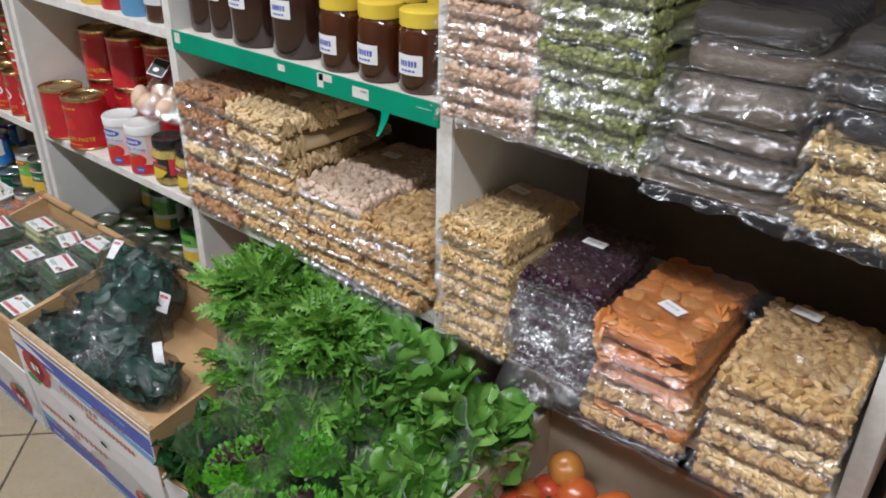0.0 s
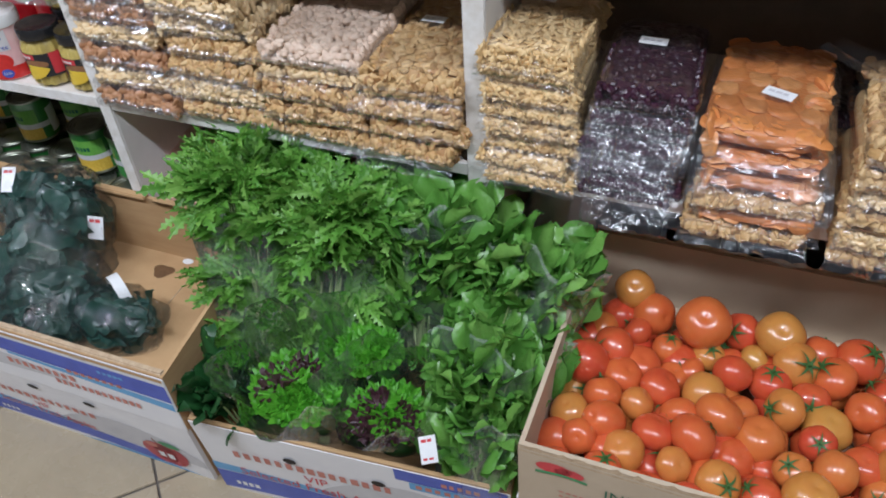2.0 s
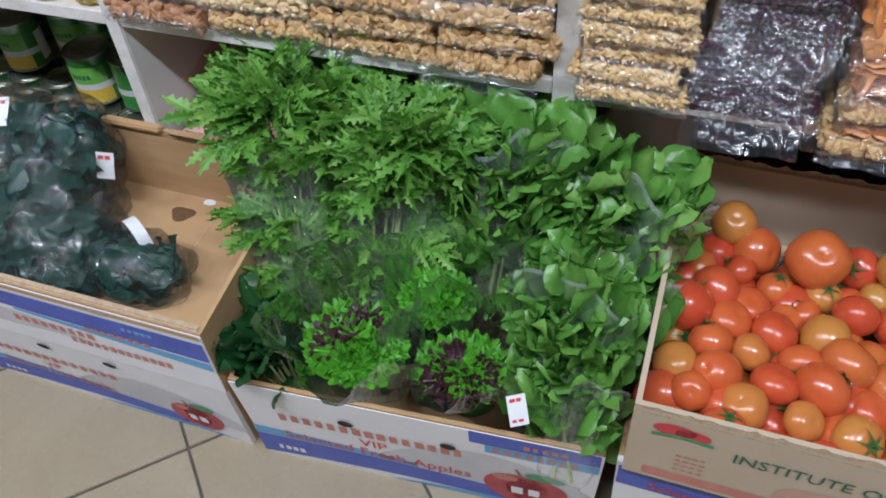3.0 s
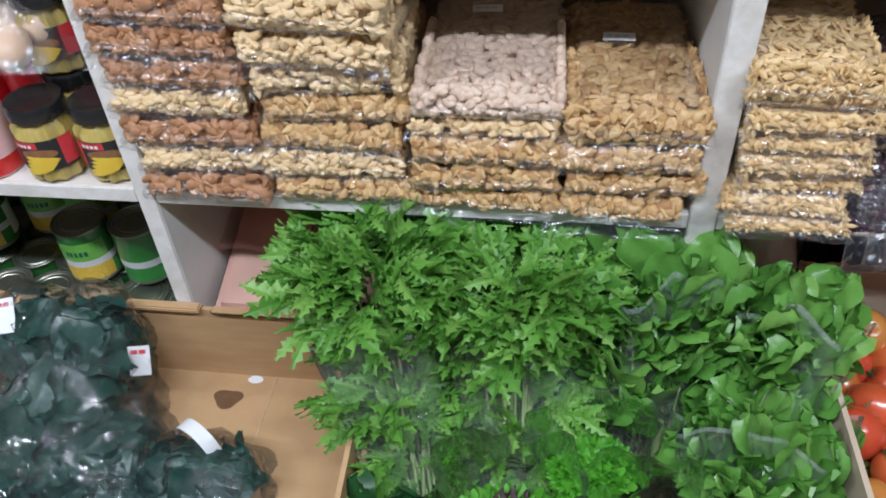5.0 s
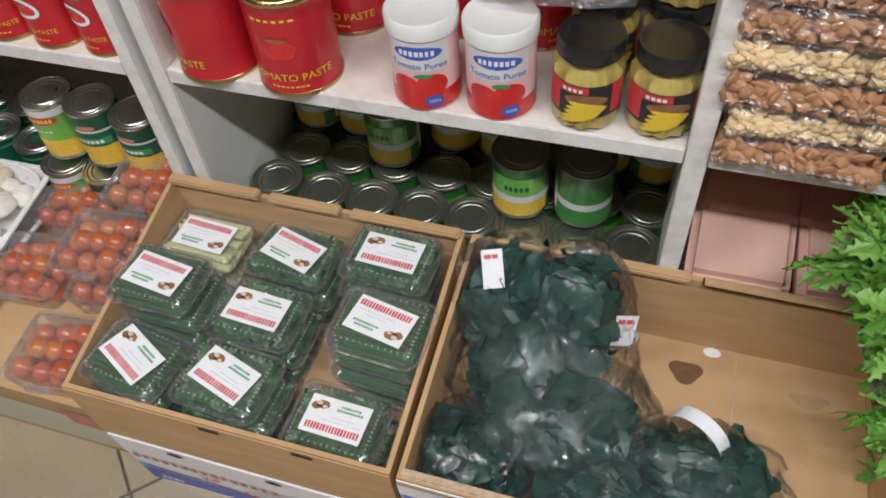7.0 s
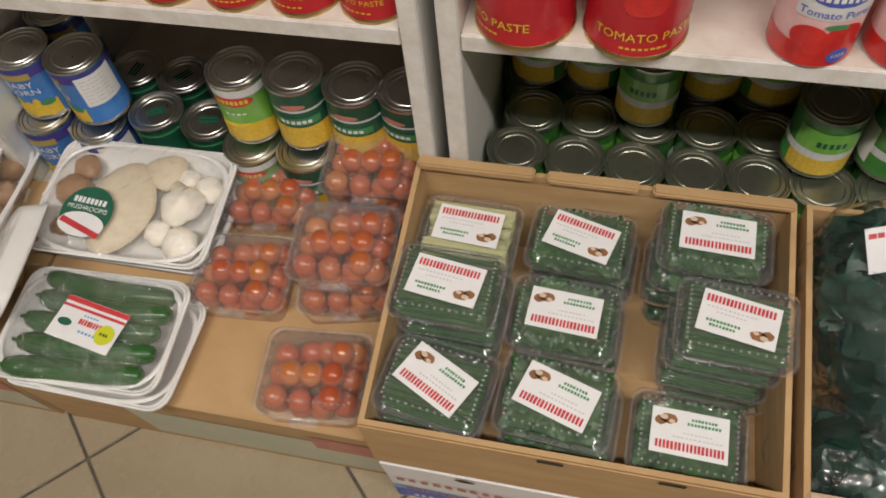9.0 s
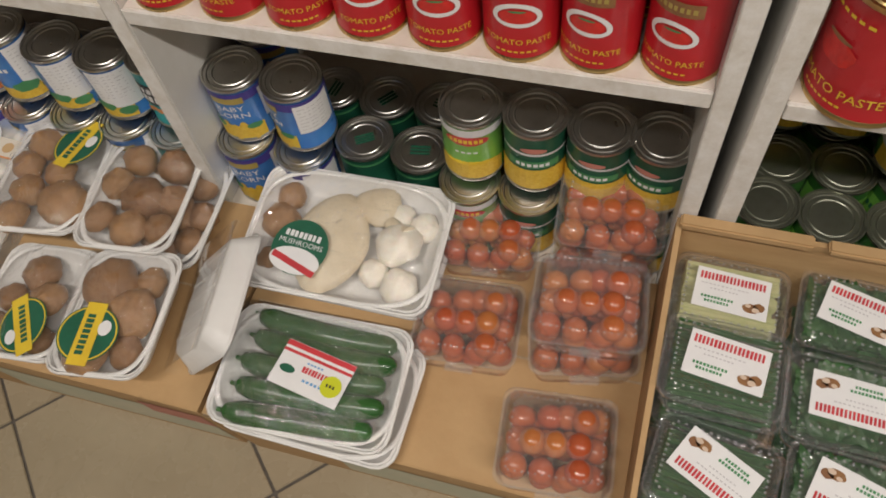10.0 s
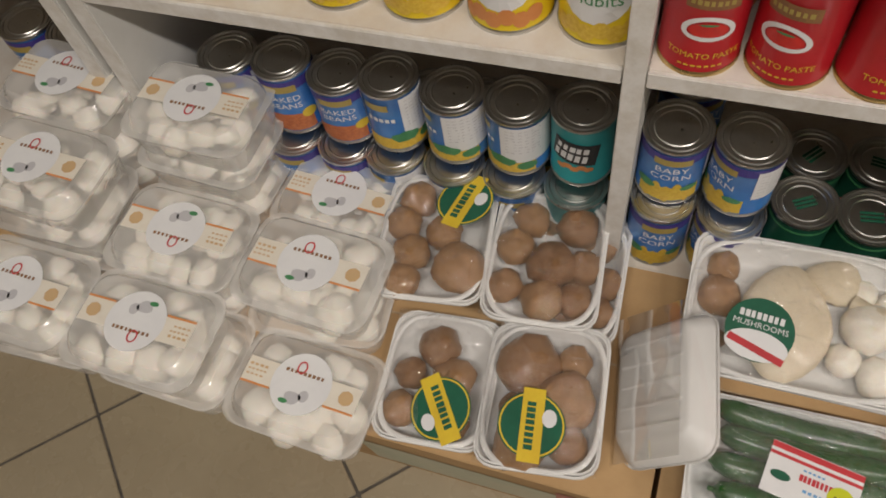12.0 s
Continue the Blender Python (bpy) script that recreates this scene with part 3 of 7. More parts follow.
put(beans, [pose(-2.790, 0.736, S0 + HB + .0003, 0, 0, 12), pose(-2.716, 0.736, S0 + HB + .0003, 0, 0, 10), pose(-2.790, 0.708, S0), pose(-2.716, 0.708, S0, 0, 0, -8),
            pose(-2.868, 0.708, S0), pose(-2.868, 0.736, S0 + HB + .0003), pose(-3.10, 0.708, S0), pose(-3.10, 0.736, S0 + HB + .0003, 0, 0, -20), pose(-3.18, 0.708, S0), pose(-3.18, 0.736, S0 + HB + .0003)], 0.92)
mixed = can("mixed_beans_can", "blue and white tin of beans with a vegetable picture", r, HB, BLUECAN, TIN, [
    ("facts_panel", rect(0.010, 0.085, 0.030, 0.104, 14, 1), WHITEINK, 0.0004),
    ("small_print", join(*[bars(0.016, 0.060, 0.097 - 0.0065 * k, 0.0012, 3, CR, 0.12) for k in range(8)]), GREYINK, 0.0007),
    ("left_panel", rect(-0.085, -0.042, 0.012, 0.104, 10, 1), WHITEINK, 0.0004),
    ("banner", rect(-0.034, -0.004, 0.084, 0.096, 6, 1), GOLDINK, 0.0006),
    ("lettering", bars(-0.032, 0.004, 0.066, 0.007, 5, CR), WHITEINK, 0.0008),
    ("picture", rect(-0.040, 0.050, 0.007, 0.030, 12, 1), KERNEL, 0.0006),
    ("picture_leaf", join(oval(0.010, 0.031, 0.018, 0.010, 12, 0.1), oval(0.040, 0.022, 0.012, 0.009, 12)), LEAFINK, 0.0009)], "mixed beans tins")
put(mixed, [pose(-2.648, 0.736, S0 + HB + .0003, 0, 0, 20), pose(-2.568, 0.736, S0 + HB + .0003, 0, 0, -22), pose(-2.490, 0.736, S0 + HB + .0003, 0, 0, -34),
            pose(-2.648, 0.708, S0), pose(-2.568, 0.708, S0, 0, 0, -60), pose(-2.490, 0.708, S0, 0, 0, 40)]
    + [pose(-2.87 + 0.078 * i, 0.815, S0) for i in range(7)], 0.92)
teal = can("teal_beans_can", "teal tin of beans with a black label shape", r, HB, TEAL, TIN, [
    ("name_block", moved(rect(-0.030, 0.024, -0.020, 0.020, 10, 1), pose(-0.002, 0.066, 0, 0, 0, -8)), BLACKINK, 0.0004),
    ("name_mark", moved(join(bars(-0.024, 0.014, 0.008, 0.010, 5, CR, 0.18), bars(-0.026, 0.016, -0.008, 0.013, 5, CR, 0.18)), pose(-0.002, 0.066, 0, 0, 0, -8)), WHITEINK, 0.0008),
    ("picture", join(*[oval(-0.02 + 0.008 * i, 0.036 + 0.004 * (i % 2), 0.006, 0.005, 8) for i in range(5)]), ORANGEINK, 0.0008)], "teal beans tins")
put(teal, [pose(-2.412, 0.736, S0 + HB + .0003, 0, 0, 4), pose(-2.412, 0.708, S0, 0, 0, 120)], 0.92)

HG = 0.110
sweet = can("sweetcorn_can", "green tin of sweetcorn with yellow kernels and dull lid", r, HG, GREENCAN, LIDGREEN, [
    ("white_band", rect(-g, g, 0.036, 0.050, 32, 1), WHITECAN, 0.0003),
    ("light_field", rect(-0.040, 0.040, 0.050, 0.088, 12, 1), LIMECAN, 0.0004),
    ("name_mark", bars(-0.016, 0.016, 0.066, 0.010, 5, CR), DGREENINK, 0.0007),
    ("picture", rect(-0.042, 0.042, 0.006, 0.037, 12, 1), KERNEL, 0.0005),
    ("facts_panel", rect(0.060, 0.095, 0.014, 0.080, 8, 1), WHITEINK, 0.0005)], "sweetcorn tins", metal=LIDGREEN)
spots = []
for k in range(8):
    x = -1.655 + 0.0738 * k
    spots.append(turned(x, 0.742, S0, 60))
    spots.append(turned(x + 0.012, 0.816, S0, 60))
    spots.append(turned(x, 0.890, S0, 60))
    if k not in (2, 5):
        spots.append(turned(x + 0.01, 0.892, S0 + HG + .0003, 60))
    spots.append(turned(x + 0.01, 0.965, S0, 60))
spots += [pose(-1.214, 0.790, S0 + HG + .0003, 0, 0, 150), pose(-1.300, 0.785, S0 + HG + .0003, 0, 0, 6), pose(-1.503, 0.838, S0 + HG + .0003, 0, 0, -10)]
put(sweet, spots, 0.92)
festival = can("kernel_corn_can", "light green tin of corn kernels with a red banner", r, HG, LIMECAN, TIN, [
    ("top_band", rect(-g, g, 0.090, 0.103, 32, 1), WHITECAN, 0.0003),
    ("banner", oval(0, 0.082, 0.026, 0.0085, 16), REDINK, 0.0006),
    ("banner_mark", bars(-0.020, 0.020, 0.082, 0.007, 7, CR), YELLOWINK, 0.0009),
    ("writing", bars(-0.014, 0.014, 0.060, 0.003, 4, CR), WHITEINK, 0.0006),
    ("picture", rect(-0.045, 0.045, 0.006, 0.034, 12, 1), KERNEL, 0.0005),
    ("picture_edge", oval(0, 0.034, 0.040, 0.007, 16), YELLOWINK, 0.0004)], "kernel corn tins")
put(festival, [pose(-2.004, 0.736, S0 + HG + .0003, 0, 0, 4), pose(-2.004, 0.708, S0)], 0.92)
darkcorn = can("green_corn_can", "dark green tin of corn with kernel picture", r, HG, DGREENINK, TIN, [
    ("ring", rect(-g, g, 0.074, 0.078, 32, 1), WHITECAN, 0.0003),
    ("oval_mark", oval(0, 0.084, 0.015, 0.005, 14), PALE_RED, 0.0006),
    ("banner", rect(-0.030, 0.030, 0.050, 0.063, 10, 1), LEAFINK, 0.0004),
    ("writing", bars(-0.020, 0.020, 0.056, 0.006, 6, CR), WHITEINK, 0.0008),
    ("picture", rect(-0.048, 0.048, 0.006, 0.046, 12, 1), KERNEL, 0.0005)], "green corn tins")
put(darkcorn, [pose(-1.928, 0.736, S0 + HG + .0003, 0, 0, 8), pose(-1.853, 0.736, S0 + HG + .0003, 0, 0, -6), pose(-1.784, 0.736, S0 + HG + .0003, 0, 0, -20),
               pose(-1.928, 0.708, S0), pose(-1.853, 0.708, S0), pose(-1.784, 0.708, S0)] + [pose(-1.99 + 0.074 * i, 0.815, S0) for i in range(3)], 0.92)
green = can("green_pea_can", "dark green tin with a green mark on its lid", r, HG, DGREENINK, TIN, [
    ("oval_mark", oval(0, 0.050, 0.016, 0.006, 14), PALE_RED, 0.0006), ("ring", rect(-g, g, 0.094, 0.098, 32, 1), LEAFINK, 0.0003)], "green pea tins")
part("lid_mark", moved(join(*[rect(-0.012, 0.012, -0.006 + 0.005 * k, -0.003 + 0.005 * k) for k in range(3)]), pose(0, 0, HG - 0.0026, 0, 0, 20)), DGREENINK, green, "dark green print on the lid")
put(green, [pose(-2.152, 0.737, S0, 0, 0, 10), pose(-2.078, 0.739, S0, 0, 0, -12), pose(-2.146, 0.815, S0, 0, 0, 30), pose(-2.070, 0.818, S0, 0, 0, -30), pose(-2.222, 0.818, S0, 0, 0, 60)], 0.92)

HY, RYL = 0.116, 0.0425
for word, ink, xs in (("Tidbits", LEAFINK, (-2.398, -2.843)), ("Fiesta", REDINK, (-2.487,)), ("Slices", LEAFINK, (-2.576, -2.665, -2.754))):
    art = [("panel", oval(0, 0.064, 0.036, 0.036, 20), WHITEINK, 0.0003), ("leaf_crown", oval(0, 0.096, 0.030, 0.014, 20, 0.16, 9), LEAFINK, 0.0006),
           ("emblem", oval(0, 0.086, 0.016, 0.010, 16), REDINK, 0.0009), ("emblem_edge", oval(0, 0.086, 0.018, 0.012, 16), YELLOWINK, 0.0007),
           ("picture", join(*[oval(-0.034 + 0.0135 * i, 0.018 + 0.004 * (i % 2), 0.009, 0.010, 10) for i in range(6)]), KERNEL if word != "Fiesta" else ORANGEINK, 0.0006)]
    if word != "Slices":
        art.append(("lettering", moved(words(word, 0.018), pose(0, 0.056, 0)), ink, 0.0010))
    else:
        art.append(("writing", bars(-0.022, 0.022, 0.056, 0.008, 5, CR), ink, 0.0010))
    c = can("pineapple_can", "yellow tin of fruit with a white panel and red oval", RYL, HY, YELLOWCAN, TIN, art, "yellow fruit tins")
    put(c, [pose(x, 0.722, S1, 0, 0, CR.uniform(-8, 8)) for x in xs])

# ---- puree tubs, pickle jars, honey ----
def puree(m):
    t = thing("tomato_puree_tub", "white and red tomato puree tub with white lid", "tub", "tomato puree tubs", m)
    R = 0.0365
    part("body", lathe([(0.001, 0.001), (R * 0.9, 0), (R, 0.003), (R, 0.088), (R * 0.97, 0.094)], 32), PINKPRINT, t)
    part("lid", lathe([(R * 0.98, 0.090), (R * 1.05, 0.0905), (R * 1.06, 0.106), (R * 1.0, 0.109), (R * 0.92, 0.1075), (0.0005, 0.107)], 32), WHITELID, t, "white plastic lid")
    b = onto_round(R, 0.0005)
    part("red_base", bent(rect(-0.11, 0.11, 0.004, 0.026, 32, 1), b), PURE_RED, t)
    part("tomato_print", bent(join(oval(-0.016, 0.034, 0.016, 0.013), oval(0.013, 0.036, 0.017, 0.014), oval(0, 0.026, 0.02, 0.012)), onto_round(R, 0.0009)), PURE_RED, t)
    part("white_field", bent(rect(-0.034, 0.034, 0.054, 0.088, 20, 1), b), WHITECAN, t)
    part("name_patch", bent(oval(0, 0.076, 0.026, 0.008, 16), onto_round(R, 0.0010)), BLUE, t)
    part("name_mark", bent(bars(-0.019, 0.019, 0.076, 0.006, 7, CR), onto_round(R, 0.0014)), WHITEINK, t)
    part("lettering", bent(moved(words("Tomato Puree", 0.0105), pose(0, 0.060, 0)), onto_round(R, 0.0011)), BLUE, t, smooth=False)
    part("stamp", bent(oval(0.014, 0.015, 0.010, 0.008, 14), onto_round(R, 0.0010)), BLUE, t)
    part("stamp_lettering", bent(moved(words("100%", 0.0062), pose(0.014, 0.015, 0)), onto_round(R, 0.0014)), WHITEINK, t, smooth=False)
    part("leaf_print", bent(oval(0.004, 0.048, 0.010, 0.003, 10, 0.2), onto_round(R, 0.0013)), LEAFINK, t)


puree(pose(-1.384, 0.692, S1, 0, 0, 8))
puree(pose(-1.302, 0.694, S1, 0, 0, 8))


def jar(m):
    t = thing("pickle_jar", "glass jar of yellow pickled baby corn, black lid", "jar", "pickle jars", m)
    R = 0.0355
    part("filling", lathe([(0.001, 0.002), (R * 0.8, 0.002), (R * 0.93, 0.006), (R * 0.95, 0.070), (R * 0.7, 0.080), (0.001, 0.080)], 44, 11, 0.07), PICKLE, t, "pale yellow pickled corn cobs")
    part("glass", lathe([(R * 0.6, 0.0), (R * 0.92, 0.001), (R, 0.008), (R, 0.070), (R * 0.94, 0.080), (R * 0.86, 0.085)], 28), GLASS, t)
    part("lid", lathe([(R * 0.86, 0.083), (R * 0.94, 0.083), (R * 0.95, 0.097), (R * 0.90, 0.1005), (R * 0.80, 0.0995), (0.0005, 0.099)], 28), BLACKLID, t, "glossy black metal lid")
    part("label", bent(rect(-0.046, 0.046, 0.022, 0.062, 20, 1), onto_round(R, 0.0005)), BLACKINK, t, "dark printed label")
    part("label_red", bent(join(rect(-0.046, -0.026, 0.026, 0.062, 6, 1), rect(-0.030, 0.004, 0.052, 0.061, 8, 1)), onto_round(R, 0.0009)), REDINK, t)
    part("label_red", bent(rect(0.028, 0.046, 0.026, 0.062, 6, 1), onto_round(R, 0.0009)), REDINK, t)
    part("label_picture", bent(oval(0.002, 0.044, 0.022, 0.007, 14), onto_round(R, 0.0009)), BROWNINK, t)
    part("label_corn", bent(join(*[moved(oval(0, 0, 0.020, 0.0036, 10), pose(-0.004 + 0.002 * k, 0.021 + 0.0042 * k, 0, 0, 0, 16 - 6 * k)) for k in range(5)]), onto_round(R, 0.0013)), YELLOWINK, t, "picture of yellow corn spears")
    part("label_mark", bent(bars(-0.022, 0.000, 0.056, 0.004, 4, CR), onto_round(R, 0.0013)), WHITEINK, t)


for x, y, z, a in ((-1.212, 0.694, S1, 4), (-1.136, 0.698, S1, 10), (-1.210, 0.772, S1, 30), (-1.134, 0.775, S1, -20), (-1.210, 0.772, S1 + 0.1, 0), (-1.134, 0.775, S1 + 0.1, -10)):
    jar(pose(x, y, z, 0, 0, a))

HR = random.Random(3)
for i, (x, y, w, hh, lid, fill) in enumerate(((-0.692, 0.702, 0.036, 0.105, YELLOWLID, HONEY), (-0.612, 0.702, 0.036, 0.105, YELLOWLID, HONEY), (-0.531, 0.702, 0.037, 0.105, YELLOWLID, HONEY),
                                               (-0.80, 0.712, 0.046, 0.150, None, SYRUP), (-0.905, 0.712, 0.046, 0.150, None, SYRUP), (-0.985, 0.712, 0.034, 0.150, None, SYRUP), (-1.045, 0.712, 0.032, 0.150, None, SYRUP),
                                               (-0.65, 0.80, 0.04, 0.11, YELLOWLID, HONEY), (-0.56, 0.80, 0.04, 0.11, YELLOWLID, HONEY))):
    t = thing("honey_jar" if lid else "syrup_bottle", "jar of dark honey with a white label" if lid else "dark brown syrup bottle with a white label", "jar" if lid else "bottle", "honey jars" if lid else "syrup bottles", pose(x, y, S2))
    part("body", lathe([(0.001, 0.001), (w * 0.9, 0), (w, 0.006), (w, hh * 0.74), (w * 0.93, hh * 0.84), (w * 0.72, hh * 0.90), (w * 0.70, hh * 0.93), (0.001, hh * 0.93)], 28), fill, t)
    if lid:
        part("lid", lathe([(w * 0.8, hh * 0.87), (w * 0.92, hh * 0.875), (w * 0.93, hh * 1.06), (w * 0.86, hh * 1.08), (0.0005, hh * 1.08)], 30, 15, 0.012), lid, t, "ribbed yellow plastic lid")
    else:
        part("cap", lathe([(w * 0.5, hh * 0.92), (w * 0.52, hh * 0.93), (w * 0.52, hh * 1.05), (0.0005, hh * 1.06)], 20), BLACKLID, t, "black cap")
    lx = HR.uniform(-0.006, 0.006)
    lz = hh * (0.40 if lid else 0.52)
    part("label", bent(rect(lx - 0.021, lx + 0.021, lz - 0.014, lz + 0.014, 8, 1), onto_round(w, 0.0004)), WHITEINK, t, "white price label")
    part("label_print", bent(join(bars(lx - 0.014, lx + 0.014, lz + 0.002, 0.008, 6, HR), bars(lx - 0.012, lx + 0.012, lz - 0.008, 0.003, 4, HR)), onto_round(w, 0.0008)), BLUE, t)
# bottles that stand on the shelf above the tins
for x, w, hh, mt, nm, lb in ((-1.165, 0.034, 0.13, HONEY, "sauce_bottle", "dark brown sauce bottle on the upper shelf"), (-1.245, 0.036, 0.14, SKYBLUE, "spice_tub", "light blue plastic tub on the upper shelf"),
                             (-1.325, 0.032, 0.13, REDCAN, "sauce_bottle", "dark red sauce bottle on the upper shelf"), (-1.40, 0.034, 0.12, YELLOWLID, "mustard_jar", "yellow jar on the upper shelf"), (-1.50, 0.036, 0.12, REDCAN, "sauce_bottle", "red sauce bottle on the upper shelf")):
    t = thing(nm, lb, "bottle", "", pose(x, 0.70, S2))
    part("body", lathe([(0.001, 0.001), (w * 0.92, 0), (w, 0.005), (w, hh * 0.8), (w * 0.6, hh * 0.9), (w * 0.55, hh)], 24), mt, t)
    part("cap", lathe([(w * 0.56, hh * 0.98), (w * 0.62, hh * 0.985), (w * 0.62, hh * 1.12), (0.0005, hh * 1.13)], 20), BLACKLID, t)
    part("label", bent(rect(-0.03, 0.03, hh * 0.25, hh * 0.65, 10, 1), onto_round(w, 0.0005)), WHITECAN, t)

# ---- eggs in a bag, resting on the lids ----
t = thing("egg_bag", "clear bag of brown and white eggs with a black label", "eggs", "", pose(-1.262, 0.742, S1 + 0.112, -22, 0, 0))
ER = random.Random(9)
eggm = mesh("egg", bent(blob(0.021, 0.021, 0.028, 14, 10), lambda x, y, z: (x * (1 - 0.14 * z / 0.028), y * (1 - 0.14 * z / 0.028), z)), EGG)
for i, (x, y, z) in enumerate(((-0.055, -0.045, 0.026), (-0.008, -0.055, 0.024), (0.040, -0.045, 0.026), (-0.035, -0.008, 0.044), (0.014, -0.012, 0.046), (0.052, -0.002, 0.052), (-0.01, 0.03, 0.07), (0.035, 0.035, 0.075))):
    part("egg", eggm, None, t, m=pose(x, y, z, ER.uniform(-40, 70), ER.uniform(-40, 40), 0))
part("bag", sheet(lambda u, v: ((0.088 - 0.03 * v) * math.cos(2 * math.pi * u) * (1 + 0.06 * math.sin(9 * u * 6.28)) + 0.004, (0.072 - 0.02 * v) * math.sin(2 * math.pi * u) * (1 + 0.05 * math.sin(11 * u * 6.28)) - 0.012 + 0.05 * v, 0.0 + 0.15 * v), 48, 8, True), THINFILM, t, "clear plastic bag")
part("label", moved(rect(-0.022, 0.022, -0.02, 0.02), pose(0.012, -0.062, 0.100, 62, 0, 12)), BLACKINK, t, "black square label with white edge")
part("label_edge", moved(join(rect(-0.022, 0.022, -0.020, -0.018), rect(-0.022, 0.022, 0.018, 0.020), rect(-0.022, -0.020, -0.02, 0.02), rect(0.020, 0.022, -0.02, 0.02), oval(-0.004, -0.006, 0.008, 0.005, 10)), pose(0.012, -0.0628, 0.1006, 62, 0, 12)), WHITEINK, t)

# ---- cartons along the foot of the shelves ----
def plank(a, b, c, d, th, n):
    """A thin board with the corners a b c d, thickened along n."""
    q = [Vector(p) for p in (a, b, c, d)]
    n = Vector(n).normalized() * th
    V = [tuple(p) for p in q] + [tuple(p + n) for p in q]
    return V, [(0, 1, 2, 3), (7, 6, 5, 4), (0, 4, 5, 1), (1, 5, 6, 2), (2, 6, 7, 3), (3, 7, 4, 0)]


def wavy_top(x0, x1, z0, z1, n, amp, rnd):
    """An upright strip with a torn, uneven upper edge (x along, y up)."""
    V, F = [], []
    for i in range(n + 1):
        x = x0 + (x1 - x0) * i / n
        V += [(x, z0, 0), (x, z1 + rnd.uniform(-amp, amp), 0)]
    for i in range(n):
        F.append((2 * i, 2 * i + 2, 2 * i + 3, 2 * i + 1))
    return V, F


def carton(name, label, x0, x1, y0, y1, z0, z1, taper, inner, inside, outside, group="fruit cartons", lid=False, m=None, zf=None):
    """An open carton: four thin panels and a base (or a closed top)."""
    t = thing(name, label, "cardboard box", group, m)
    th = 0.006
    zf = zf or z1
    f0, f1 = y0 + taper, y0
    A = (x0 + taper * 0.3, f0, z0), (x1 - taper * 0.3, f0, z0), (x1, f1, zf), (x0, f1, zf)
    B = (x0 + taper * 0.3, y1, z0), (x1 - taper * 0.3, y1, z0), (x1, y1, z1), (x0, y1, z1)
    fp = part("front_panel", plank(*A, th, (0, 1, 0)), inside if not lid else outside, t, smooth=False)
    part("back_panel", plank(B[1], B[0], B[3], B[2], th, (0, -1, 0)), inside, t, smooth=False)
    part("side_panel", plank((A[0][0], A[0][1] + th, z0), (A[3][0], A[3][1] + th, zf), (B[3][0], y1 - th, z1), (B[0][0], y1 - th, z0), th, (1, 0, 0)), inside, t, smooth=False)
    part("side_panel", plank((A[1][0], A[1][1] + th, z0), (B[1][0], y1 - th, z0), (B[2][0], y1 - th, z1), (A[2][0], A[2][1] + th, zf), th, (-1, 0, 0)), inside, t, smooth=False)
    part("base", slab(x0 + th + taper * .3, x1 - th - taper * .3, f0 + th, y1 - th, inner - 0.006, inner), inside, t, smooth=False)
    part("outer_print", plank(*[(p[0], p[1] - 0.0016, p[2] - (0.004 if k > 1 and not lid else 0)) for k, p in enumerate(A)], 0.0014, (0, 1, 0)), outside, fp, smooth=False)
    w, hh = x1 - x0, zf - z0
    face = lambda lift: (lambda x, y, z: (x0 + x, y0 + taper * (1 - y / hh) - 0.0018 - lift, z0 + y))
    return t, fp, face, w, hh


PR = random.Random(21)


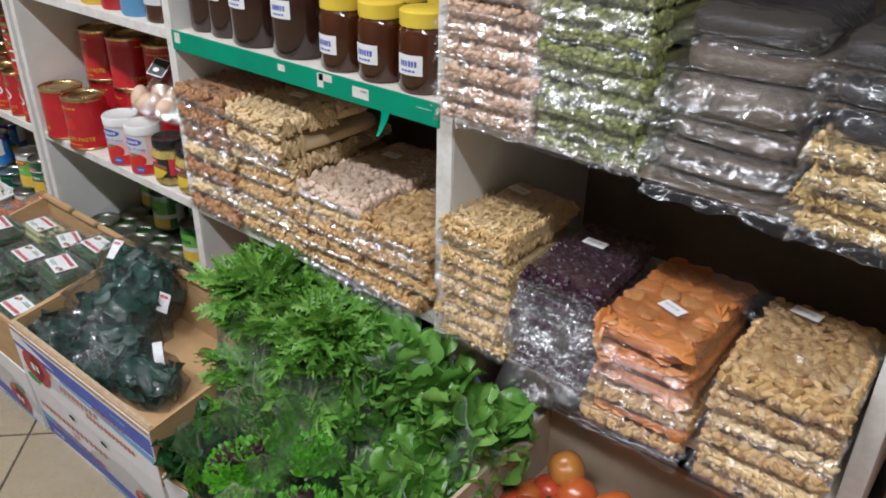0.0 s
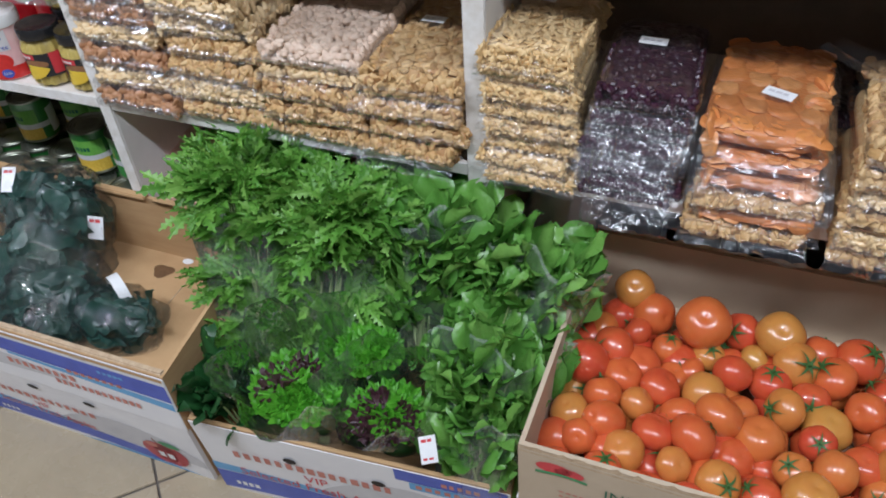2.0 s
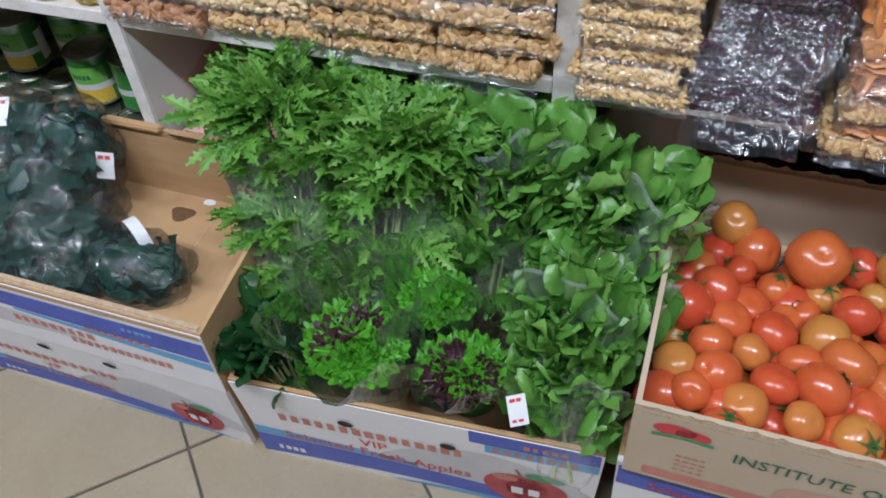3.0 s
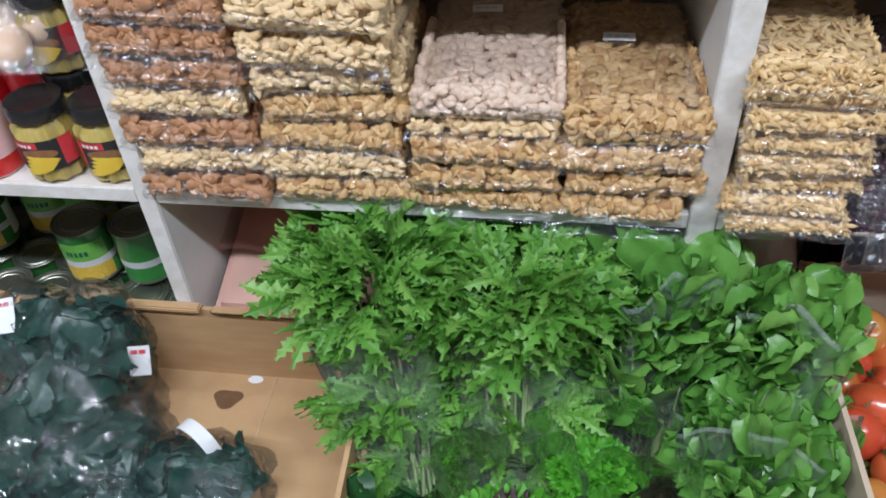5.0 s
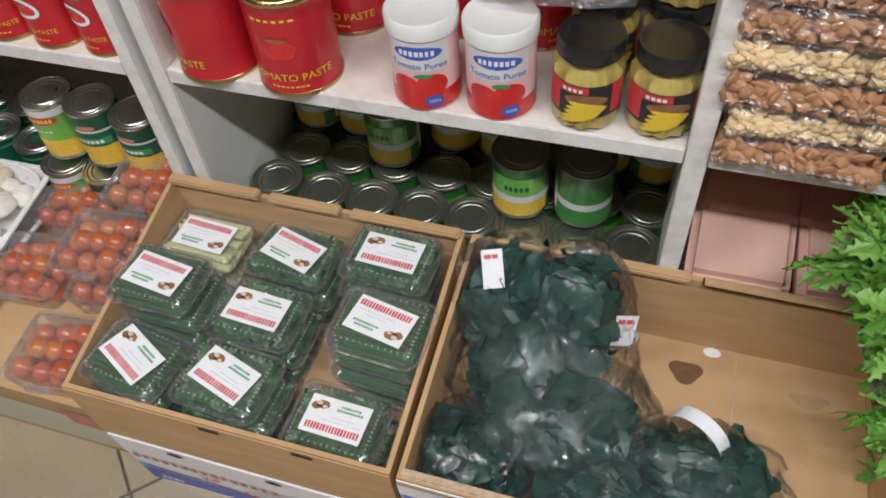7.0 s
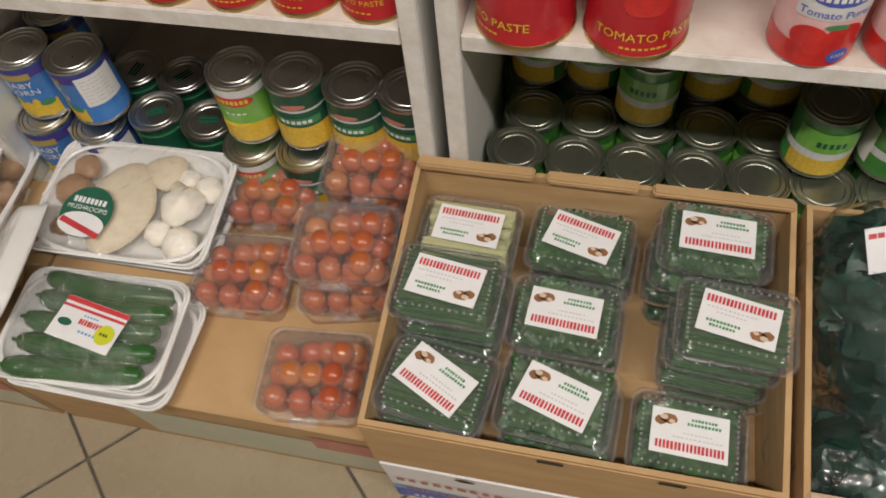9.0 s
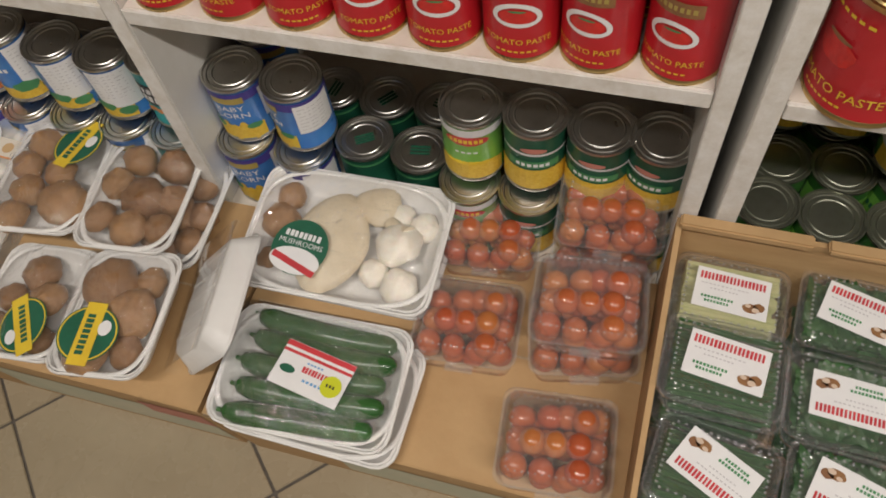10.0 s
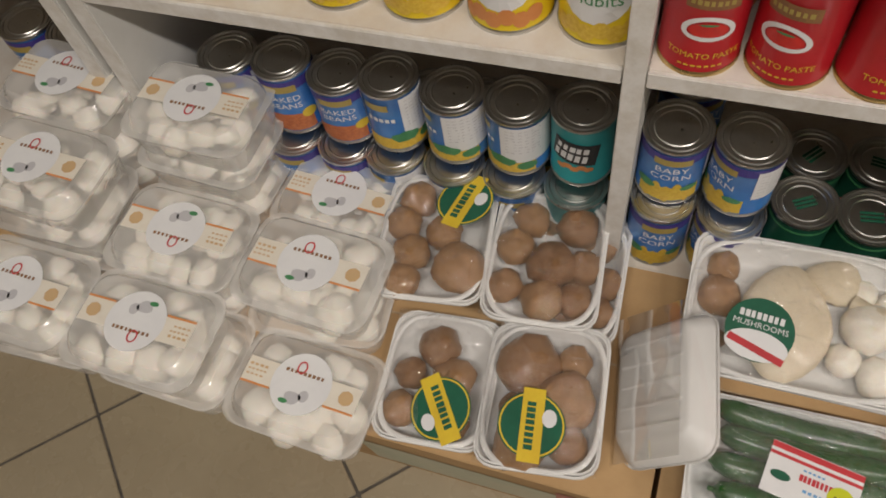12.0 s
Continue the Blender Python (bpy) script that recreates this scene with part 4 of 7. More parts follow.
def apple_print(fp, face, w, hh, apple_x, text=True, name_x=0.45):
    """Blue swooshes, a grey shadow, a red apple and red lettering on a carton's front."""
    clip = lambda y: max(0.002, min(hh - 0.004, y * hh))
    band = lambda a, b, u0=0.0, u1=1.0: sheet(lambda u, v: (w * (u0 + (u1 - u0) * u), clip((b if v else a)(u0 + (u1 - u0) * u)), 0), 28, 1)
    part("blue_wave", bent(band(lambda u: 0.02 + 0.16 * max(0, u - 0.30) + 0.05 * math.sin(5 * u), lambda u: 0.30 - 0.10 * u + 0.03 * math.sin(4 * u), 0.004, 0.86), face(0.0005)), BLUE, fp, smooth=False)
    part("sky_wave", bent(band(lambda u: 0.31 - 0.10 * u + 0.03 * math.sin(4 * u), lambda u: 0.42 - 0.22 * u + 0.03 * math.sin(4 * u), 0.004, 0.50), face(0.0005)), SKYBLUE, fp, smooth=False)
    part("grey_wave", bent(band(lambda u: 0.30 - 0.12 * (u - 0.4), lambda u: 0.34 + 0.36 * math.sin(3.1416 * max(0, min(1, (u - 0.38) / 0.62))) ** 0.8, 0.38, 0.99), face(0.0005)), GREYINK, fp, smooth=False)
    part("foot_wave", bent(band(lambda u: 0.0, lambda u: 0.07 * math.sin(3.1416 * (u - 0.38) / 0.6), 0.38, 0.98), face(0.0007)), SKYBLUE, fp, smooth=False)
    if text:
        part("lettering", bent(moved(words("Selected Fresh Apples", hh * 0.145), pose(w * name_x, hh * 0.36, 0, 0, 0, -1)), face(0.0012)), REDINK, fp, smooth=False)
        part("vip_lettering", bent(moved(words("VIP", hh * 0.14), pose(w * name_x, hh * 0.49, 0)), face(0.0012)), REDINK, fp, smooth=False)
        part("name_mark", bent(bars(w * (name_x - 0.27), w * (name_x + 0.27), hh * 0.63, hh * 0.085, 15, PR, 0.3), face(0.0012)), PALE_RED, fp, smooth=False)
        part("weight_mark", bent(bars(w * 0.06, w * 0.15, hh * 0.14, hh * 0.06, 4, PR), face(0.0010)), WHITEINK, fp, smooth=False)
    sc = hh / 0.20
    part("apple_mark", bent(join(oval(apple_x - 0.012 * sc, hh * 0.30, 0.042 * sc, 0.040 * sc, 24, 0.03, 3), oval(apple_x + 0.014 * sc, hh * 0.29, 0.040 * sc, 0.039 * sc, 24, 0.03, 3)), face(0.0014)), APPLE, fp, smooth=False)
    part("apple_gloss", bent(oval(apple_x - 0.026 * sc, hh * 0.43, 0.017 * sc, 0.009 * sc, 14), face(0.0017)), PALE_RED, fp, smooth=False)
    part("apple_leaf", bent(moved(oval(0, 0, 0.025 * sc, 0.0105 * sc, 14, 0.1, 2), pose(apple_x + 0.024 * sc, hh * 0.52, 0, 0, 0, -8)), face(0.0018)), LEAFINK, fp, smooth=False)
    part("apple_stem", bent(moved(rect(-0.002 * sc, 0.002 * sc, 0, 0.024 * sc), pose(apple_x - 0.004, hh * 0.47, 0, 0, 0, 20)), face(0.0018)), BROWNINK, fp, smooth=False)
    part("apple_letters", bent(bars(apple_x - 0.018 * sc, apple_x + 0.026 * sc, hh * 0.27, 0.020 * sc, 2, PR, 0.25), face(0.0020)), WHITEINK, fp, smooth=False)


def hand_hole(fp, face, cx, cy, rx=0.011, ry=0.008):
    part("hand_hole", bent(oval(cx, cy, rx, ry, 14), face(0.0021)), HOLE, fp, "dark punched hand hole", smooth=False)


# lower cartons on the floor
t, fp, face, w, hh = carton("apple_carton", "closed white and blue fruit carton under the kale box", -1.326, -0.834, 0.352, 0.652, 0, 0.164, 0.016, 0.16, CARD, CARTON_WHITE, lid=True)
apple_print(fp, face, w, hh, w - 0.085, name_x=0.32)
hand_hole(fp, face, w * 0.36, hh * 0.90, 0.012, 0.006)
hand_hole(fp, face, w * 0.60, hh * 0.90, 0.012, 0.006)
t, fp, face, w, hh = carton("apple_carton", "closed white and blue fruit carton under the herb box", -1.752, -1.336, 0.352, 0.652, 0, 0.166, 0.012, 0.16, CARD, CARTON_WHITE, lid=True)
apple_print(fp, face, w, hh, w - 0.09, text=True, name_x=0.30)
hand_hole(fp, face, w * 0.24, hh * 0.96, 0.012, 0.006)
hand_hole(fp, face, w * 0.58, hh * 0.96, 0.012, 0.006)
t, fp, face, w, hh = carton("apple_carton", "closed blue and white fruit carton under the tomato box", -0.308, 0.15, 0.366, 0.652, 0, 0.243, 0.02, 0.238, CARD, CARTON_WHITE, lid=True)
apple_print(fp, face, w, hh * 0.80, w - 0.09, name_x=0.36)
part("blue_top", bent(rect(0.003, w - 0.003, hh * 0.78, hh * 0.97), face(0.0010)), BLUE, fp, smooth=False)
part("top_lettering", bent(moved(words("Selected Fresh Apples", hh * 0.10), pose(w * 0.32, hh * 0.84, 0)), face(0.0022)), REDINK, fp, smooth=False)

# the kale box
t, fp, face, w, hh = carton("kale_box", "open brown carton with white and blue print holding kale", -1.330, -0.829, 0.346, 0.654, 0.166, 0.345, 0.005, 0.215, CARD, CARTON_WHITE, zf=0.300)
part("blue_band", bent(sheet(lambda u, v: (w * (0.004 + 0.990 * u), hh * (0.62 - 0.08 * u + v * (0.30 - 0.06 * (1 - u))), 0), 16, 1), face(0.0006)), BLUE, fp, smooth=False)
part("white_wisp", bent(sheet(lambda u, v: (w * (0.0 + 0.34 * u), hh * (0.70 - 0.02 * u + v * 0.22 * (1 - u)), 0), 12, 1), face(0.0009)), CARTON_WHITE, fp, smooth=False)
part("sky_band", bent(sheet(lambda u, v: (w * (0.36 + 0.632 * u), hh * (0.54 - 0.16 * u + v * 0.13 * (0.3 + 0.7 * u)), 0), 12, 1), face(0.0006)), SKYBLUE, fp, smooth=False)
part("grey_band", bent(sheet(lambda u, v: (w * (0.02 + 0.55 * u), hh * (0.20 + 0.10 * u + v * 0.26 * math.sin(3.1416 * u)), 0), 12, 1), face(0.0006)), GREYINK, fp, smooth=False)
part("print_writing", bent(join(bars(w * 0.20, w * 0.30, hh * 0.52, hh * 0.10, 4, PR, 0.3), bars(w * 0.34, w * 0.62, hh * 0.40, hh * 0.10, 9, PR, 0.3), bars(w * 0.52, w * 0.86, hh * 0.26, hh * 0.09, 13, PR, 0.3), bars(w * 0.60, w * 0.82, hh * 0.56, hh * 0.06, 8, PR, 0.3)), face(0.0012)), PALE_RED, fp, smooth=False)
part("corner_writing", bent(bars(w * 0.74, w * 0.84, hh * 0.74, hh * 0.05, 5, PR, 0.2), face(0.0012)), SKYBLUE, fp, smooth=False)
part("apple_mark", bent(join(oval(0.068, hh * 0.42, 0.042, 0.036, 24, 0.03, 3), oval(0.094, hh * 0.42, 0.040, 0.036, 24, 0.03, 3)), face(0.0014)), APPLE, fp, smooth=False)
part("apple_letters", bent(bars(0.060, 0.100, hh * 0.42, 0.018, 2, PR, 0.25), face(0.0020)), WHITEINK, fp, smooth=False)
part("apple_leaf", bent(oval(0.05, hh * 0.14, 0.026, 0.010, 14), face(0.0018)), LEAFINK, fp, smooth=False)
for k in (0.30, 0.66):
    part("rim_notch", bent(rect(w * k, w * k + 0.030, hh - 0.012, hh - 0.0042), face(0.0018)), CARD_EDGE, fp, "cut notch in the rim", smooth=False)
part("brown_lip", bent(rect(0.002, w - 0.002, hh - 0.011, hh - 0.004), face(0.0015)), CARD, fp, "bare brown cardboard lip", smooth=False)
part("floor_hole", moved(oval(0, 0, 0.011, 0.007, 16), pose(-1.016, 0.640, 0.2158)), WHITEINK, t, "punched hole showing white")
part("stain", moved(oval(0, 0, 0.020, 0.016, 22, 0.16, 3), pose(-1.045, 0.604, 0.2158)), surface("dark damp stain", (0.16, 0.085, 0.035), (0.12, 0.06, 0.025), 0.6, scale=60), t, "dark damp stain on the cardboard")
part("stain", moved(oval(0, 0, 0.022, 0.010, 18, 0.2, 3), pose(-0.90, 0.60, 0.2158)), surface("faint damp stain", (0.40, 0.26, 0.14), (0.36, 0.23, 0.12), 0.7, scale=60), t, "faint damp stain")
part("floor_seam", slab(-0.987, -0.9855, 0.36, 0.647, 0.2152, 0.2158), CARD_EDGE, t)
part("rim_fold", slab(-1.327, -0.832, 0.3475, 0.358, 0.2985, 0.3035, 0.002), CARD_EDGE, t)
part("rim_fold", slab(-1.17, -1.066, 0.640, 0.655, 0.3435, 0.3515, 0.002), CARD, t)
part("rim_fold", slab(-1.052, -0.835, 0.640, 0.655, 0.3435, 0.3475, 0.002), CARD, t)

# the herb box
t, fp, face, w, hh = carton("herb_box", "open brown carton holding packs of fresh herbs", -1.757, -1.340, 0.350, 0.654, 0.168, 0.345, 0.004, 0.198, CARD, CARD, zf=0.292)
for k in (0.44, 0.72):
    part("rim_notch", bent(rect(w * k, w * k + 0.026, hh - 0.013, hh - 0.0045), face(0.0016)), HOLE, fp, "dark notch in the rim", smooth=False)
part("rim_fold", slab(-1.754, -1.62, 0.640, 0.655, 0.3435, 0.354, 0.002), CARD, t)
part("rim_fold", slab(-1.606, -1.505, 0.640, 0.655, 0.3435, 0.352, 0.002), CARD, t)
part("rim_fold", slab(-1.490, -1.343, 0.640, 0.655, 0.3435, 0.351, 0.002), CARD, t)

# the greens box
t, fp, face, w, hh = carton("greens_box", "white and blue fruit carton filled with bagged salad greens", -0.814, -0.320, 0.346, 0.612, 0, 0.325, 0.020, 0.11, CARD, CARTON_WHITE, zf=0.212, m=pose(-0.814, 0.346, 0, 0, 0, 4.5) @ pose(0.814, -0.346, 0))
apple_print(fp, face, w, hh, w - 0.095, name_x=0.38)
part("blue_corner", bent(rect(w * 0.66, w - 0.004, hh * 0.84, hh * 0.985), face(0.0008)), BLUE, fp, smooth=False)
part("sky_corner", bent(rect(w * 0.70, w - 0.004, hh * 0.74, hh * 0.835), face(0.0008)), SKYBLUE, fp, smooth=False)
part("corner_writing", bent(join(bars(w * 0.72, w * 0.95, hh * 0.79, hh * 0.05, 8, PR, 0.3), bars(w * 0.80, w * 0.92, hh * 0.90, hh * 0.05, 5, PR, 0.3)), face(0.0012)), PALE_RED, fp, smooth=False)
hand_hole(fp, face, w * 0.315, hh * 0.73)
hand_hole(fp, face, w * 0.60, hh * 0.71)
part("side_slot", moved(oval(0, 0, 0.016, 0.004, 14), pose(-0.8048, 0.50, 0.27, 90, 0, 90)), HOLE, t, "narrow dark slot in the side")

# the tomato box
t, fp, face, w, hh = carton("tomato_box", "open grey-brown carton with red and green print full of tomatoes", -0.303, 0.158, 0.352, 0.758, 0.245, 0.380, 0.004, 0.257, CARD_GREY, CARD_GREY)
TR = random.Random(31)
for (a, b, yy, zz) in ((-0.303, 0.158, 0.3505, 0.370), (-0.302, 0.157, 0.7595, 0.372)):
    part("torn_edge", bent(wavy_top(a, b, 0, 0.013, 60, 0.0035, TR), lambda x, y, z: (x, yy, zz + y)), CARD_EDGE, t, smooth=False)
part("lettering", bent(moved(words("INSTITUTE OF HYDROPONICS", 0.0240, "LEFT"), pose(0.104, hh * 0.62, 0)), face(0.0012)), DGREENINK, fp, smooth=False)
part("red_band", bent(rect(0.022, w, hh * 0.06, hh * 0.17, 6, 1), face(0.0008)), PALE_RED, fp, smooth=False)
part("tomato_print", bent(join(oval(0.20, hh * 0.24, 0.045, 0.028, 22, 0.05, 3)), face(0.0009)), surface("faded red print", (0.55, 0.33, 0.24), (0.50, 0.29, 0.20), 0.7, scale=40), fp, smooth=False)
part("leaf_print", bent(oval(0.285, hh * 0.22, 0.035, 0.013, 16, 0.25, 4), face(0.0009)), LEAFINK, fp, smooth=False)
part("emblem", bent(join(oval(0.044, hh * 0.80, 0.022, 0.010, 18), oval(0.062, hh * 0.78, 0.018, 0.009, 18)), face(0.0010)), REDINK, fp, smooth=False)
part("emblem_swoosh", bent(sheet(lambda u, v: (0.022 + 0.062 * u, hh * 0.68 + 0.005 * v + 0.004 * math.sin(3 * u), 0), 10, 1), face(0.0013)), LEAFINK, fp, smooth=False)
part("small_print", bent(join(*[bars(0.052, 0.085, hh * (0.46 - 0.07 * k), 0.0028, 4, TR) for k in range(4)]), face(0.0010)), PALE_RED, fp, smooth=False)
for sy in (0.625,):
    part("side_hole", moved(oval(0, 0, 0.012, 0.007, 14), pose(-0.2958, sy, 0.350, 90, 0, 90)), HOLE, t, "dark slot in the side")

# cardboard bases under trays and tubs
for x0, x1, yy, zt, lb in ((-2.250, -1.745, 0.366, 0.1915, "flat closed brown cardboard box under the punnets"), (-2.752, -2.256, 0.366, 0.1915, "flat closed brown cardboard box under mushroom trays"), (-3.30, -2.758, 0.385, 0.1915, "flat closed brown cardboard box under mushroom tubs")):
    t, fp, face, w, hh = carton("cardboard_base", lb, x0, x1, yy, 0.655, 0, zt, 0.02, zt - 0.006, CARD, CARD, "cardboard bases", lid=True)
    part("top_panel", slab(x0 + 0.001, x1 - 0.001, yy + 0.001, 0.652, zt - 0.004, zt + 0.0002, 0.001), CARD, t, smooth=False)
    part("tape_seam", slab(x0 + 0.01, x1 - 0.01, 0.52, 0.523, zt + 0.0003, zt + 0.001), CARD_EDGE, t, smooth=False)
    part("print_patch", bent(rect(w * 0.3, w * 0.98, 0.02, hh * 0.72), face(0.0006)), surface("pale green print", (0.50, 0.52, 0.40), (0.58, 0.55, 0.42), 0.6, scale=14), fp, smooth=False)
    part("print_red", bent(rect(w * 0.80, w * 0.985, hh * 0.55, hh * 0.85), face(0.0010)), PALE_RED, fp, smooth=False)

# ---- tomatoes ----
def tomato_mesh(k, rr, squash, lob, skin=TOMATO):
    prof = [(0.0006, -squash * rr * 0.96)] + [(rr * math.sin(math.pi * j / 12), -squash * rr * math.cos(math.pi * j / 12)) for j in range(1, 11)] + [(rr * 0.22, squash * rr * 0.90), (0.0006, squash * rr * 0.82)]
    return mesh("tomato", lathe(prof, 20, lob, 0.025), skin)


TMESH = [tomato_mesh(0, 1.0, 0.84, 5), tomato_mesh(1, 1.0, 0.92, 4), tomato_mesh(2, 1.0, 1.12, 0), tomato_mesh(3, 1.0, 0.78, 6), tomato_mesh(4, 1.0, 1.22, 0, PLUM)]
calyx = []
for k in range(6):
    a = 2 * math.pi * k / 6
    calyx.append(moved(sheet(lambda u, v: (0.16 * (1 - u) * (v - 0.5) * 1.1, 0.06 + 0.62 * u, 0.84 + 0.10 * math.sin(u * 3) - 0.22 * u * u), 4, 2), pose(0, 0, 0, 0, 0, math.degrees(a))))
calyx.append(moved(lathe([(0.07, 0.80), (0.06, 0.95), (0.05, 1.08), (0.001, 1.09)], 8), pose(0, 0, 0)))
CALYX = mesh("calyx", join(*calyx), STEM)


def tomato(x, y, z, rr, k, stem, tilt, spin, group, lab):
    t = tagged(new("tomato", TMESH[k]), lab, "tomato", group)
    t.matrix_basis = pose(x, y, z, tilt, 0, spin) @ Matrix.Diagonal((rr, rr, rr, 1))
    if stem:
        part("calyx", CALYX, None, t, "green star-shaped stem", kind="stuff")


for layer, (n, m_, zz) in enumerate(((7, 7, 0.280), (8, 8, 0.308))):
    for i in range(n):
        for j in range(m_):
            x = -0.268 + 0.400 * (i + 0.5 * (j % 2) * (layer)) / (n - 0.5) + TR.uniform(-0.008, 0.008)
            y = 0.366 + 0.325 * (j + 0.5) / m_ + TR.uniform(-0.008, 0.008)
            rr = TR.choice((0.023, 0.026, 0.028, 0.032)) if layer else 0.03
            if x > 0.128:
                continue
            tomato(x, y, zz + TR.uniform(-0.010, 0.012) + (rr - 0.030) * 0.5, rr, TR.randrange(4), TR.random() < 0.5, TR.uniform(-75, 60), TR.uniform(0, 360), "tomatoes in the carton", "ripe tomato in a carton, red ripening from orange-green")
for x, y, z, rr in ((-0.125, 0.655, 0.335, 0.038), (-0.228, 0.690, 0.338, 0.029), (-0.025, 0.665, 0.334, 0.033)):
    tomato(x, y, z, rr, 1, False, 30, 0, "tomatoes in the carton", "large red tomato on top of the heap")

# the green crate with plum tomatoes beyond
t = thing("green_crate", "bright green plastic crate full of plum tomatoes", "crate", "", pose(-0.012, 0, -0.020))
part("side_panel", slab(0.186, 0.200, 0.36, 0.86, 0.20, 0.405, 0.003), GREENCRATE, t)
part("back_panel", slab(0.201, 0.62, 0.846, 0.86, 0.20, 0.43, 0.003), GREENCRATE, t)
part("front_panel", slab(0.201, 0.62, 0.36, 0.374, 0.20, 0.40, 0.003), GREENCRATE, t)
part("side_panel", slab(0.621, 0.635, 0.36, 0.86, 0.20, 0.405, 0.003), GREENCRATE, t)
part("base", slab(0.201, 0.62, 0.375, 0.845, 0.20, 0.215), GREENCRATE, t)
part("rim", slab(0.178, 0.202, 0.355, 0.862, 0.398, 0.410, 0.003), GREENCRATE, t)
tagged(part("crate_stand", slab(0.19, 0.61, 0.40, 0.80, 0, 0.1795, 0.002), CARD, None, smooth=False), "plain brown carton under the green crate", "cardboard box")
for i in range(7):
    for j in range(8):
        for zz in ((0.325, 0.365) if i < 3 else (0.365,)):
            tomato(0.220 + 0.055 * i + TR.uniform(-.006, .006), 0.40 + 0.057 * j + TR.uniform(-.006, .006), zz + TR.uniform(0, 0.03) * (zz > 0.34), 0.027, 4, TR.random() < 0.1, TR.uniform(40, 120), TR.uniform(0, 360), "plum tomatoes in the crate", "orange-red plum tomato in a green crate")

# ---- cherry tomato punnets ----
def tub_shell(w, d, hh, top=1.0, foot=0.88, rr=0.016, ribs=0, n=8):
    """Rounded-rectangle tub wall, floor and flange; open above."""
    def ring(sx, sy, z, r):
        P = []
        for cx, cy, a0 in ((1, 1, 0), (-1, 1, 90), (-1, -1, 180), (1, -1, 270)):
            for k in range(5):
                a = radians(a0 + 22.5 * k)
                P.append((cx * (sx / 2 - r) + r * math.cos(a), cy * (sy / 2 - r) + r * math.sin(a), z))
        return P
    rings = [ring(w * foot * 0.9, d * foot * 0.9, 0.0, rr * 0.6), ring(w * foot, d * foot, 0.003, rr * 0.8), ring(w * 0.965, d * 0.965, hh * 0.93, rr), ring(w * 0.97, d * 0.97, hh, rr), ring(w, d, hh, rr * 1.1), ring(w, d, hh - 0.003, rr * 1.1)]
    V = [p for q in rings for p in q]
    m_ = 20
    F = [(j * m_ + i, j * m_ + (i + 1) % m_, (j + 1) * m_ + (i + 1) % m_, (j + 1) * m_ + i) for j in range(len(rings) - 1) for i in range(m_)]
    F.append(tuple(reversed(range(m_))))
    return V, F


def lid_shell(w, d, z0, z1, inset=0.012, rr=0.014):
    def ring(sx, sy, z, r):
        P = []
        for cx, cy, a0 in ((1, 1, 0), (-1, 1, 90), (-1, -1, 180), (1, -1, 270)):
            for k in range(5):
                a = radians(a0 + 22.5 * k)
                P.append((cx * (sx / 2 - r) + r * math.cos(a), cy * (sy / 2 - r) + r * math.sin(a), z))
        return P
    rings = [ring(w * 1.015, d * 1.015, z0, rr), ring(w * 1.015, d * 1.015, z0 + 0.003, rr), ring(w - inset, d - inset, z0 + 0.004, rr), ring(w - inset * 1.7, d - inset * 1.7, z1 - 0.003, rr * 0.9), ring(w - inset * 2.2, d - inset * 2.2, z1, rr * 0.8), ring(w - inset * 3.4, d - inset * 3.4, z1 - 0.0015, rr * 0.7)]
    V = [p for q in rings for p in q]
    m_ = 20
    F = [(j * m_ + i, j * m_ + (i + 1) % m_, (j + 1) * m_ + (i + 1) % m_, (j + 1) * m_ + i) for j in range(len(rings) - 1) for i in range(m_)]
    F.append(tuple(range((len(rings) - 1) * m_, len(rings) * m_)))
    return V, F


CT = mesh("cherry_tomato", lathe([(0.0005, -0.0138)] + [(0.0150 * math.sin(math.pi * j / 9), -0.0142 * math.cos(math.pi * j / 9)) for j in range(1, 8)] + [(0.004, 0.0136), (0.0004, 0.0125)], 14), CHERRY)
RIB = join(*[slab(-0.0012, 0.0012, -0.0018, 0.0018, 0.004, 0.036, 0.0006)])


